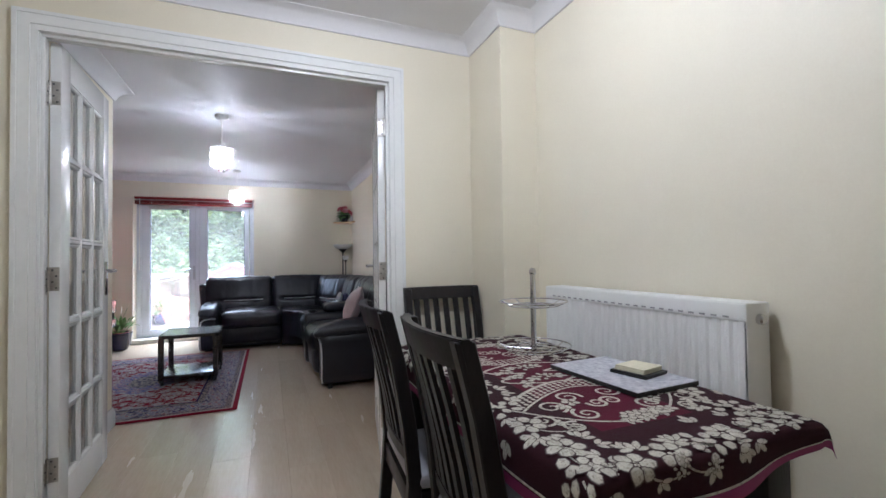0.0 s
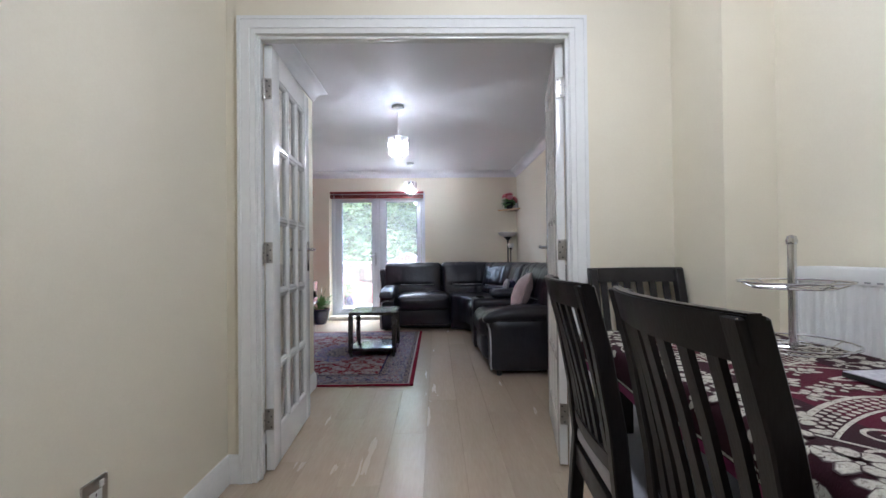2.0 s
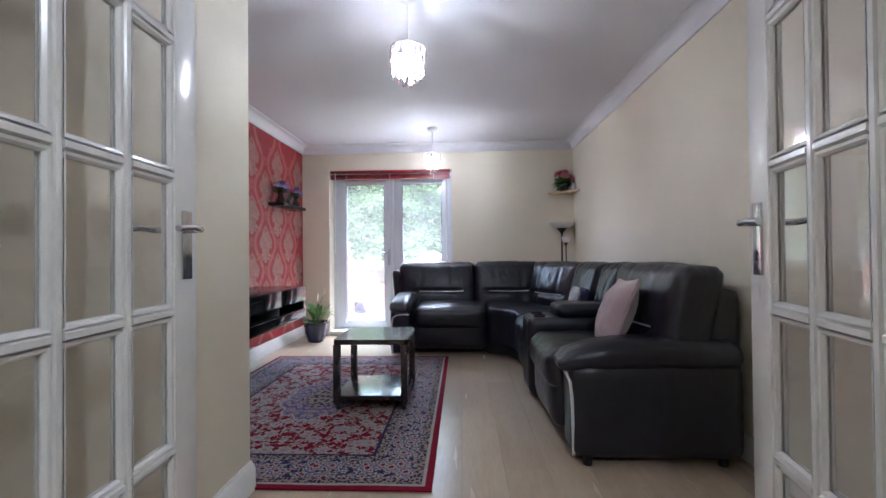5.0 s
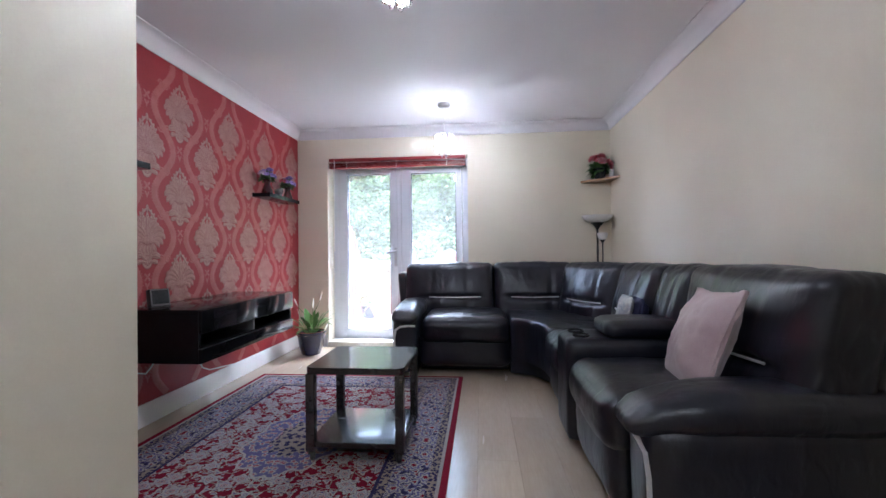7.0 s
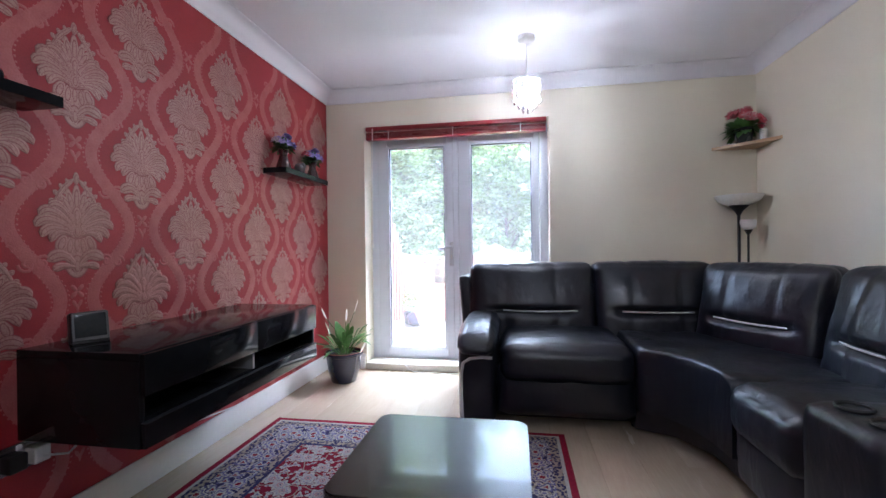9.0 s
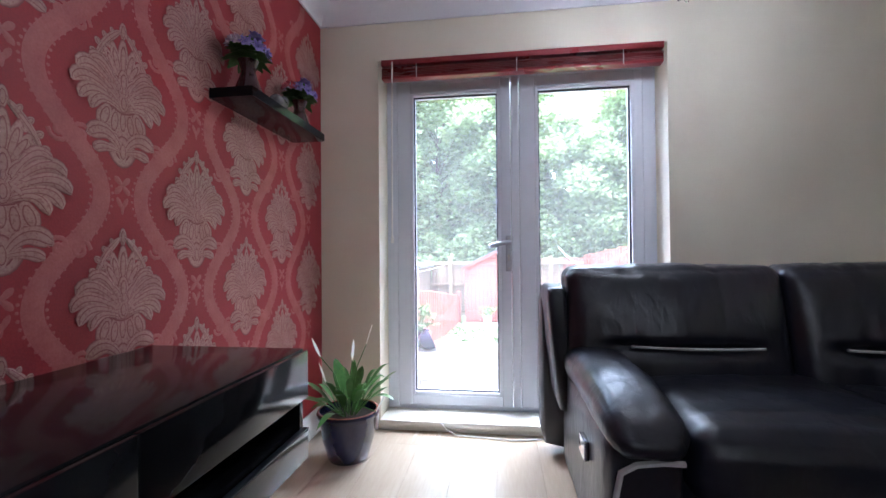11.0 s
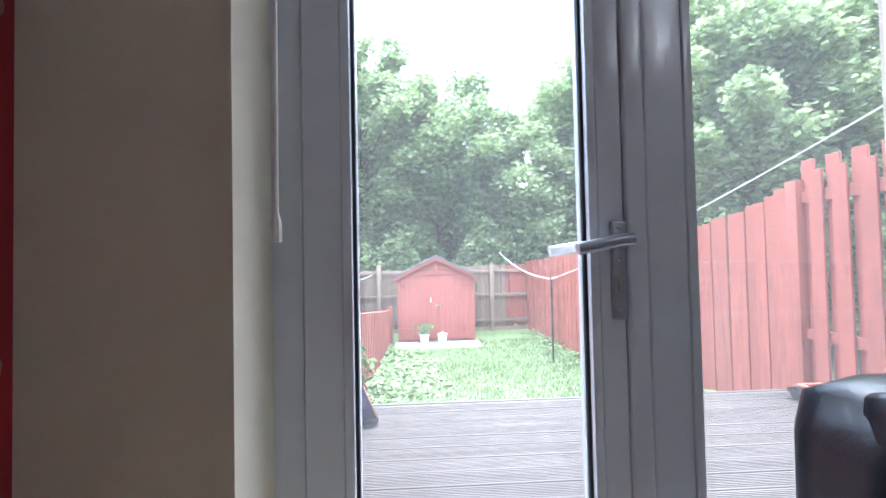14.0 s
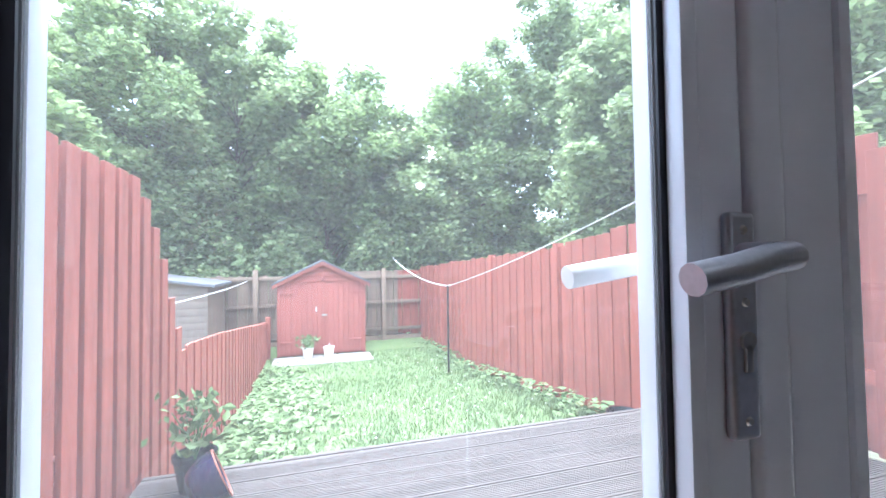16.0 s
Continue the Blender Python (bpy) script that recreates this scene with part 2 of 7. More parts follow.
M_CHROME = surf("brushed_chrome", (0.72, 0.72, 0.74), (0.62, 0.62, 0.64), 0.18, metal=1.0, scale=20, fine=200, bump=0.02, rough_var=0.06)
M_STEEL = surf("satin_steel", (0.55, 0.53, 0.50), (0.45, 0.43, 0.41), 0.33, metal=1.0, scale=15)
M_LEATHER = surf("black_leather", (0.0065, 0.0072, 0.0135), (0.0125, 0.014, 0.024), 0.34, scale=5, fine=260, bump=0.16, rough_var=0.08, spec=0.6)
def creased(m, scale, depth):
    """Soft creases of worn leather under its fine grain."""
    n, l = m.node_tree.nodes, m.node_tree.links
    p = n["Principled BSDF"]
    tc, mp, warp, add, nz, ridge, b = n.new("ShaderNodeTexCoord"), n.new("ShaderNodeMapping"), n.new("ShaderNodeTexNoise"), n.new("ShaderNodeVectorMath"), n.new("ShaderNodeTexNoise"), n.new("ShaderNodeMapRange"), n.new("ShaderNodeBump")
    mp.inputs["Scale"].default_value = (scale, scale, scale * 0.45)
    warp.inputs["Scale"].default_value = 3.0
    add.operation = "MULTIPLY_ADD"
    add.inputs[1].default_value = (1.4, 1.4, 1.4)
    nz.inputs["Scale"].default_value = 1.0
    nz.inputs["Detail"].default_value = 3.0
    ridge.inputs["From Min"].default_value = 0.44
    ridge.inputs["From Max"].default_value = 0.56
    b.inputs["Strength"].default_value = 0.4
    b.inputs["Distance"].default_value = depth
    l.new(tc.outputs["Object"], mp.inputs["Vector"])
    l.new(tc.outputs["Object"], warp.inputs["Vector"])
    l.new(warp.outputs["Color"], add.inputs[0])
    l.new(mp.outputs["Vector"], add.inputs[2])
    l.new(add.outputs[0], nz.inputs["Vector"])
    l.new(nz.outputs["Fac"], ridge.inputs["Value"])
    l.new(ridge.outputs[0], b.inputs["Height"])
    l.new(p.inputs["Normal"].links[0].from_socket, b.inputs["Normal"])
    l.new(b.outputs[0], p.inputs["Normal"])
    return m


creased(M_LEATHER, 11.0, 0.0028)
M_SATIN = surf("satin_chrome", (0.50, 0.52, 0.58), (0.42, 0.44, 0.50), 0.34, metal=0.7, scale=20, fine=160, bump=0.03, rough_var=0.08)
M_PIPING = surf("silver_piping", (0.78, 0.78, 0.80), None, 0.35, metal=0.1)
M_PLASTIC = surf("black_plastic", (0.015, 0.015, 0.016), None, 0.4)
M_BLACKGLOSS = surf("black_gloss_lacquer", (0.008, 0.008, 0.009), (0.011, 0.011, 0.012), 0.09, scale=2, fine=20, bump=0.01, rough_var=0.03, spec=0.17)
M_BLACKWOOD = surf("black_brown_veneer", (0.022, 0.018, 0.017), (0.035, 0.029, 0.027), 0.25, scale=3, fine=30, stretch=(2, 14, 2), bump=0.05, rough_var=0.05, spec=0.8, coat=0.25)
M_CHAIR = surf("black_stained_wood", (0.010, 0.009, 0.010), (0.018, 0.016, 0.017), 0.34, scale=4, fine=40, stretch=(6, 6, 1), bump=0.15, spec=0.3)
M_SEATPAD = surf("pale_grey_seat_pad", (0.45, 0.45, 0.48), (0.38, 0.38, 0.42), 0.6, fine=150, bump=0.3)
M_CLOTH = surf("burgundy_tablecloth", (0.080, 0.0040, 0.019), (0.060, 0.0030, 0.014), 0.8, scale=8, fine=420, bump=0.5, spec=0.15)
M_CLOTHDARK = surf("dark_wine_border", (0.020, 0.004, 0.008), (0.030, 0.005, 0.011), 0.85, scale=8, fine=420, bump=0.5, spec=0.2)
M_CREAM = surf("cream_woven_pattern", (0.56, 0.53, 0.45), (0.36, 0.33, 0.28), 0.7, scale=40, fine=320, bump=0.5)
outlined(M_CREAM, (0.035, 0.012, 0.014), 0.66, 0.86, 1.0, 0.45)
M_HEM = surf("magenta_hem", (0.22, 0.02, 0.11), None, 0.7, fine=300, bump=0.3)
M_RAD = surf("white_radiator_enamel", (0.84, 0.84, 0.83), (0.81, 0.81, 0.80), 0.3, scale=2, fine=30, bump=0.02)
M_PINK = surf("mauve_satin_cushion", (0.50, 0.385, 0.395), (0.42, 0.31, 0.325), 0.42, scale=9, fine=240, bump=0.25, sheen=0.4)
M_NAVY = surf("navy_cushion_back", (0.02, 0.022, 0.07), None, 0.7, fine=200, bump=0.3)
M_PRINT = surf("white_print_cushion", (0.66, 0.65, 0.60), (0.30, 0.35, 0.42), 0.7, scale=16, fine=60, bump=0.2)
M_NAVYPOT = surf("navy_glazed_ceramic", (0.012, 0.014, 0.045), (0.02, 0.02, 0.06), 0.14, scale=6, coat=0.4)
M_SOIL = surf("potting_soil", (0.03, 0.02, 0.014), (0.06, 0.04, 0.03), 0.95, scale=40, fine=200, bump=1.0, dist=0.01)
M_LEAF = surf("house_plant_leaf", (0.06, 0.16, 0.035), (0.12, 0.26, 0.06), 0.33, scale=10, fine=60, bump=0.1)
M_SPATHE = surf("white_lily_spathe", (0.80, 0.80, 0.74), None, 0.5)
M_PINE = surf("varnished_pine", (0.56, 0.36, 0.17), (0.44, 0.26, 0.11), 0.35, scale=5, fine=30, stretch=(1, 8, 1), bump=0.06)
M_PETALRED = surf("red_silk_petals", (0.55, 0.03, 0.06), (0.70, 0.20, 0.24), 0.55, scale=14, fine=60, bump=0.2)
M_PETALPINK = surf("pink_silk_petals", (0.62, 0.16, 0.20), (0.70, 0.32, 0.34), 0.55, scale=14)
M_PETALPALE = surf("pale_pink_silk_petals", (0.66, 0.36, 0.38), (0.55, 0.20, 0.24), 0.55, scale=20)
M_PETALPURPLE = surf("purple_silk_petals", (0.22, 0.14, 0.55), (0.46, 0.42, 0.74), 0.6, scale=30, fine=60, bump=0.2)
M_PETALWHITE = surf("white_silk_petals", (0.70, 0.68, 0.72), (0.5, 0.35, 0.5), 0.6, scale=30)
M_DARKLEAF = surf("dark_silk_leaf", (0.05, 0.13, 0.03), (0.10, 0.22, 0.05), 0.55, scale=14)
M_VASE = surf("burgundy_glass_vase", (0.045, 0.004, 0.007), (0.065, 0.005, 0.009), 0.08, scale=3, coat=0.8)
M_GREYGLASS = surf("grey_figurine", (0.17, 0.16, 0.17), (0.09, 0.085, 0.09), 0.2, scale=20)
M_BLACKPOT = surf("black_pot", (0.015, 0.02, 0.022), None, 0.25)
M_OPAL = surf("frosted_opal_glass", (0.86, 0.85, 0.83), None, 0.3)
M_LAMPBLACK = surf("matt_black_metal", (0.012, 0.012, 0.012), None, 0.4)
M_BLIND = surf("dark_cherry_blind", (0.12, 0.012, 0.014), (0.17, 0.018, 0.02), 0.28, scale=4, fine=40, stretch=(1, 8, 8), bump=0.05)
M_BLINDRED = surf("red_headrail", (0.26, 0.02, 0.025), (0.20, 0.015, 0.02), 0.3, scale=4)
M_CLEAR = glass_pane("clear_acrylic", (0.93, 0.95, 0.95))
def crystal(name, tint):
    """Cut glass that bends the light."""
    m = bpy.data.materials.new(name)
    m.use_nodes = True
    p = m.node_tree.nodes["Principled BSDF"]
    p.inputs["Base Color"].default_value = (*tint, 1)
    p.inputs["Transmission Weight"].default_value = 1.0
    p.inputs["Roughness"].default_value = 0.06
    p.inputs["IOR"].default_value = 1.5
    return m


M_CRYSTAL = crystal("lilac_crystal", (0.95, 0.74, 0.88))
M_DROP = crystal("clear_crystal", (0.98, 0.97, 0.98))
M_BULB = glow("lit_lamp", (1.0, 0.97, 0.95), 6.0)
M_WHITEPL = surf("white_plastic", (0.80, 0.80, 0.78), None, 0.35)
M_SCREEN = surf("dark_screen", (0.02, 0.025, 0.03), (0.035, 0.04, 0.045), 0.10, scale=8)
M_GREYPL = surf("grey_plastic", (0.35, 0.35, 0.36), None, 0.35)
M_PAPER = surf("cream_paper_notes", (0.72, 0.68, 0.52), None, 0.8)
M_MATPRINT = surf("patterned_placemat", (0.62, 0.62, 0.66), (0.30, 0.30, 0.38), 0.35, scale=55, fine=90, bump=0.02)
M_DECK = surf("weathered_decking", (0.122, 0.102, 0.092), (0.064, 0.052, 0.047), 0.75, scale=3, fine=40, stretch=(0.8, 10, 10), bump=0.6, per_piece=0.12)
M_FENCERED = surf("red_fence_stain", (0.36, 0.095, 0.062), (0.215, 0.063, 0.045), 0.75, scale=4, fine=40, stretch=(6, 6, 0.7), bump=0.5, per_piece=0.12)
M_FENCEOLD = surf("weathered_brown_fence", (0.26, 0.17, 0.12), (0.16, 0.13, 0.09), 0.85, scale=4, fine=40, stretch=(6, 6, 0.7), bump=0.6, per_piece=0.2)
M_SHED = surf("red_shed_stain", (0.36, 0.105, 0.078), (0.26, 0.072, 0.055), 0.7, scale=2.2, fine=40, stretch=(5, 5, 0.6), bump=0.4, per_piece=0.05)
M_FELT = surf("mineral_roof_felt", (0.09, 0.09, 0.10), (0.15, 0.15, 0.16), 0.9, scale=12, fine=200, bump=0.6)
M_GRASS = surf("lawn_grass", (0.085, 0.135, 0.045), (0.13, 0.185, 0.062), 0.7, scale=2.0, fine=30, bump=0.8, dist=0.02)
M_WEED = surf("ground_elder_leaves", (0.11, 0.175, 0.06), (0.16, 0.225, 0.085), 0.75, scale=3, fine=20)
M_EARTH = surf("bare_ground", (0.12, 0.10, 0.07), (0.09, 0.11, 0.05), 0.95, scale=0.6, fine=12, bump=0.8, dist=0.02)
M_SLAB = surf("concrete_slab", (0.42, 0.40, 0.38), (0.32, 0.30, 0.28), 0.85, scale=3, fine=60, bump=0.4)
M_BARK = surf("grey_brown_bark", (0.12, 0.09, 0.065), (0.07, 0.055, 0.04), 0.9, scale=6, fine=40, stretch=(4, 4, 0.6), bump=1.0, dist=0.02)
M_TERRA = surf("terracotta_plastic", (0.42, 0.15, 0.10), (0.36, 0.12, 0.08), 0.5, scale=6)
M_REDPOT = surf("red_plastic_pot", (0.45, 0.06, 0.05), None, 0.45)
M_BRICK = surf("buff_outer_wall", (0.40, 0.33, 0.27), (0.32, 0.26, 0.21), 0.85, scale=3, fine=60, bump=0.5)
M_LINE = surf("white_washing_line", (0.75, 0.75, 0.72), None, 0.6)
M_TREEWALL = surf("old_shed_timber", (0.22, 0.17, 0.13), (0.15, 0.12, 0.10), 0.85, scale=4, fine=40, stretch=(0.7, 6, 6), bump=0.5)


def leaf_material(name, dark, light):
    """Leaf colour that changes from leaf to leaf, with light passing through."""
    m = surf(name, dark, light, 0.45, scale=0.6, fine=5, bump=0.0)
    n, l = m.node_tree.nodes, m.node_tree.links
    p = n["Principled BSDF"]
    geo, hsv, mr = n.new("ShaderNodeNewGeometry"), n.new("ShaderNodeHueSaturation"), n.new("ShaderNodeMapRange")
    mr.inputs["To Min"].default_value = 0.6
    mr.inputs["To Max"].default_value = 1.75
    src = p.inputs["Base Color"].links[0].from_socket
    l.new(geo.outputs["Random Per Island"], mr.inputs["Value"])
    l.new(mr.outputs[0], hsv.inputs["Value"])
    l.new(src, hsv.inputs["Color"])
    l.new(hsv.outputs[0], p.inputs["Base Color"])
    tr, mx = n.new("ShaderNodeBsdfTranslucent"), n.new("ShaderNodeMixShader")
    mx.inputs[0].default_value = 0.58
    l.new(hsv.outputs[0], tr.inputs["Color"])
    l.new(p.outputs[0], mx.inputs[1])
    l.new(tr.outputs[0], mx.inputs[2])
    l.new(mx.outputs[0], n["Material Output"].inputs["Surface"])
    return m


M_TREELEAF = leaf_material("sycamore_leaves", (0.165, 0.225, 0.095), (0.25, 0.315, 0.14))
M_TREELEAF2 = leaf_material("pale_tree_leaves", (0.20, 0.255, 0.12), (0.28, 0.34, 0.17))


def rug_material(a, b):
    """Persian rug: bands by the distance from the edge, flower heads and vines by cells, a medallion in the middle."""
    m = bpy.data.materials.new("persian_rug")
    m.use_nodes = True
    n, l = m.node_tree.nodes, m.node_tree.links
    p = n["Principled BSDF"]
    tc, sep = n.new("ShaderNodeTexCoord"), n.new("ShaderNodeSeparateXYZ")
    l.new(tc.outputs["Object"], sep.inputs[0])

    def num(op, x, y=None, clamp=False):
        k = n.new("ShaderNodeMath")
        k.operation, k.use_clamp = op, clamp
        for i, v in enumerate((x, y)):
            if v is None:
                continue
            if isinstance(v, (int, float)):
                k.inputs[i].default_value = v
            else:
                l.new(v, k.inputs[i])
        return k.outputs[0]

    def blend(f, x, y):
        k = n.new("ShaderNodeMix")
        k.data_type = "RGBA"
        for s, v in (("Factor", f), ("A", x), ("B", y)):
            if isinstance(v, tuple):
                k.inputs[s].default_value = (*v, 1)
            else:
                l.new(v, k.inputs[s])
        return k.outputs["Result"]

    ax, ay = num("ABSOLUTE", sep.outputs[0]), num("ABSOLUTE", sep.outputs[1])
    d = num("MINIMUM", num("SUBTRACT", a, ax), num("SUBTRACT", b, ay))

    def within(lo, hi):
        return num("MULTIPLY", num("GREATER_THAN", d, lo), num("LESS_THAN", d, hi))

    # folded coordinates keep the pattern symmetrical
    fold = n.new("ShaderNodeCombineXYZ")
    l.new(ax, fold.inputs[0])
    l.new(ay, fold.inputs[1])
    wob = n.new("ShaderNodeTexNoise")
    wob.inputs["Scale"].default_value = 9.0
    l.new(fold.outputs[0], wob.inputs["Vector"])
    warp = n.new("ShaderNodeVectorMath")
    warp.operation = "MULTIPLY_ADD"
    warp.inputs[1].default_value = (0.035, 0.035, 0.0)
    l.new(wob.outputs["Color"], warp.inputs[0])
    l.new(fold.outputs[0], warp.inputs[2])

    def cells(scale, feature="F1"):
        v = n.new("ShaderNodeTexVoronoi")
        v.voronoi_dimensions = "2D"
        v.feature = feature
        v.inputs["Scale"].default_value = scale
        l.new(warp.outputs[0], v.inputs["Vector"])
        return v.outputs["Distance"], v

    def rosette(scale, petals, depth, spin=0.0):
        """Distance from the nearest flower's heart, its rim scalloped into petals."""
        dist, v = cells(scale)
        gap = n.new("ShaderNodeVectorMath")
        gap.operation = "SUBTRACT"
        l.new(warp.outputs[0], gap.inputs[0])
        l.new(v.outputs["Position"], gap.inputs[1])
        xy = n.new("ShaderNodeSeparateXYZ")
        l.new(gap.outputs[0], xy.inputs[0])
        turn = num("ADD", num("MULTIPLY", num("ARCTAN2", xy.outputs[1], xy.outputs[0]), float(petals)), spin)
        return num("MULTIPLY", dist, num("ADD", num("MULTIPLY", num("SINE", turn), depth), 1.0))

    big, mid = rosette(9.5, 6, 0.20), rosette(17.0, 3, 0.38, 1.0)
    small = rosette(27.0, 5, 0.22)
    tiny, _ = cells(58.0)
    edge, _ = cells(12.0, "DISTANCE_TO_EDGE")
    RED, NAVY, CREAM, BLUE, ROSE, TAN = (0.165, 0.004, 0.019), (0.026, 0.023, 0.072), (0.35, 0.32, 0.295), (0.11, 0.098, 0.20), (0.27, 0.09, 0.11), (0.26, 0.21, 0.17)
    DARK = (0.045, 0.006, 0.014)

    def flower(ground, dist, rings):
        for r_, c_ in rings:
            ground = blend(num("LESS_THAN", dist, r_), ground, c_)
        return ground

    field = blend(num("LESS_THAN", edge, 0.030), RED, TAN)
    field = flower(field, small, ((0.20, CREAM), (0.09, BLUE)))
    field = flower(field, mid, ((0.25, CREAM), (0.13, TAN), (0.08, BLUE)))
    field = flower(field, big, ((0.36, DARK), (0.335, CREAM), (0.22, BLUE), (0.19, CREAM), (0.12, ROSE), (0.08, CREAM), (0.04, NAVY)))
    border = blend(num("LESS_THAN", edge, 0.045), NAVY, TAN)
    border = flower(border, small, ((0.38, CREAM), (0.18, BLUE)))
    border = flower(border, mid, ((0.40, NAVY), (0.36, BLUE), (0.25, CREAM), (0.12, RED)))
    border = flower(border, big, ((0.40, NAVY), (0.37, CREAM), (0.29, BLUE), (0.20, CREAM), (0.11, RED)))
    guard = blend(num("LESS_THAN", tiny, 0.40), TAN, NAVY)
    # medallion
    r = num("POWER", num("ADD", num("POWER", num("DIVIDE", ax, 0.25), 2.0), num("POWER", num("DIVIDE", ay, 0.40), 2.0)), 0.5)
    ang = num("ARCTAN2", num("DIVIDE", ay, 0.40), num("DIVIDE", ax, 0.25))
    r = num("ADD", r, num("MULTIPLY", num("SINE", num("MULTIPLY", ang, 12.0)), 0.06))
    med = blend(num("LESS_THAN", small, 0.38), BLUE, CREAM)
    med = blend(num("LESS_THAN", small, 0.22), med, ROSE)
    inner = blend(num("LESS_THAN", small, 0.33), TAN, NAVY)
    col = blend(num("LESS_THAN", r, 1.0), field, CREAM)
    col = blend(num("LESS_THAN", r, 0.96), col, med)
    col = blend(num("LESS_THAN", r, 0.52), col, inner)
    col = blend(within(0.285, 0.30), col, NAVY)
    col = blend(within(0.245, 0.285), col, guard)
    col = blend(within(0.085, 0.245), col, border)
    col = blend(within(0.045, 0.085), col, guard)
    col = blend(within(0.03, 0.045), col, CREAM)
    col = blend(num("LESS_THAN", d, 0.03), col, (0.19, 0.006, 0.022))
    pile = n.new("ShaderNodeTexNoise")
    pile.inputs["Scale"].default_value = 130.0
    l.new(tc.outputs["Object"], pile.inputs["Vector"])
    hsv, mr = n.new("ShaderNodeHueSaturation"), n.new("ShaderNodeMapRange")
    mr.inputs["To Min"].default_value = 0.65
    mr.inputs["To Max"].default_value = 1.35
    l.new(pile.outputs["Fac"], mr.inputs["Value"])
    l.new(mr.outputs[0], hsv.inputs["Value"])
    l.new(col, hsv.inputs["Color"])
    l.new(hsv.outputs[0], p.inputs["Base Color"])
    p.inputs["Roughness"].default_value = 0.9
    p.inputs["Specular IOR Level"].default_value = 0.12
    bp = n.new("ShaderNodeBump")
    bp.inputs["Strength"].default_value = 0.6
    bp.inputs["Distance"].default_value = 0.003
    l.new(pile.outputs["Fac"], bp.inputs["Height"])
    l.new(bp.outputs[0], p.inputs["Normal"])
    return m


# ---- the house: plan in metres ----
XL, XR = -2.01, 1.19            # living room side walls
YD, YF = 2.34, 6.915            # living room: doorway wall, garden wall
XW, YW = -0.985, 3.60           # the wall that comes forward beside the doorway
DL, DR, DB, DY = -0.985, 1.215, -1.9, 2.267   # dining room
CEIL = 2.255


def wall(name, spans, label):
    bm = bmesh.new()
    for s in spans:
        box(bm, *s)
    return solid(name, bm, M_WALL, label, "wall", "structure", smooth=False)


wall("wall_dining_left", [(DL - 0.12, DL, DB, DY, 0, CEIL)], "smooth cream painted dining room wall")
wall("wall_dining_right", [(DR, DR + 0.12, DB, DY, 0, CEIL), (1.015, DR, 1.925, DY, 0, CEIL)], "cream painted dining room wall with a shallow corner pier")
wall("wall_doorway", [(DL - 0.12, -0.885, DY, YD, 0, CEIL), (0.582, DR + 0.12, DY, YD, 0, CEIL), (-0.885, 0.582, DY, YD, 2.022, CEIL)], "cream painted wall with a wide double doorway")
wall("wall_stair", [(XL - 0.1, XW, YD, YW, 0, CEIL)], "plain cream wall that comes forward beside the doorway")
wall("wall_living_right", [(XR, XR + 0.145, YD, YF, 0, CEIL)], "long cream living room wall")
OX0, OX1, OZ0, OZ1 = -1.685, -0.222, 0.05, 1.962
wall("wall_garden", [(XL - 0.1, OX0, YF, 7.19, -0.9, CEIL), (OX1, XR + 0.145, YF, 7.19, -0.9, CEIL), (OX0, OX1, YF, 7.19, OZ1, CEIL), (OX0, OX1, YF, 7.19, -0.9, OZ0 - 0.03)], "cream living room wall with the patio door opening")
wall("wall_dining_back", [(DL - 0.12, DR + 0.12, DB - 0.15, DB, 0, CEIL)], "plain cream end wall of the dining room")
red = solid("wall_red", box(bmesh.new(), XL - 0.1, XL, YW, YF, 0, CEIL), M_RED, "red damask wallpaper feature wall with silver-pink embossed motifs", "wall", "structure", smooth=False)
bm = bmesh.new()
box(bm, XL - 0.3, XR + 0.3, DB - 0.3, 7.19, CEIL, CEIL + 0.2)
solid("ceiling", bm, M_CEIL, "white painted plaster ceiling", "ceiling", "structure", smooth=False)
bm = bmesh.new()
box(bm, XL - 0.3, XR + 0.3, 7.19, 7.45, -0.9, -0.12)
box(bm, XL - 0.3, OX0 - 0.05, 7.194, 7.29, -0.1, 5.0)
box(bm, OX1 + 0.05, XR + 0.3, 7.194, 7.29, -0.1, 5.0)
box(bm, OX0 - 0.05, OX1 + 0.05, 7.194, 7.29, OZ1 + 0.03, 5.0)
solid("facade_garden", bm, M_BRICK, "outer brick skin of the house above the patio door", "facade", "structure", smooth=False)


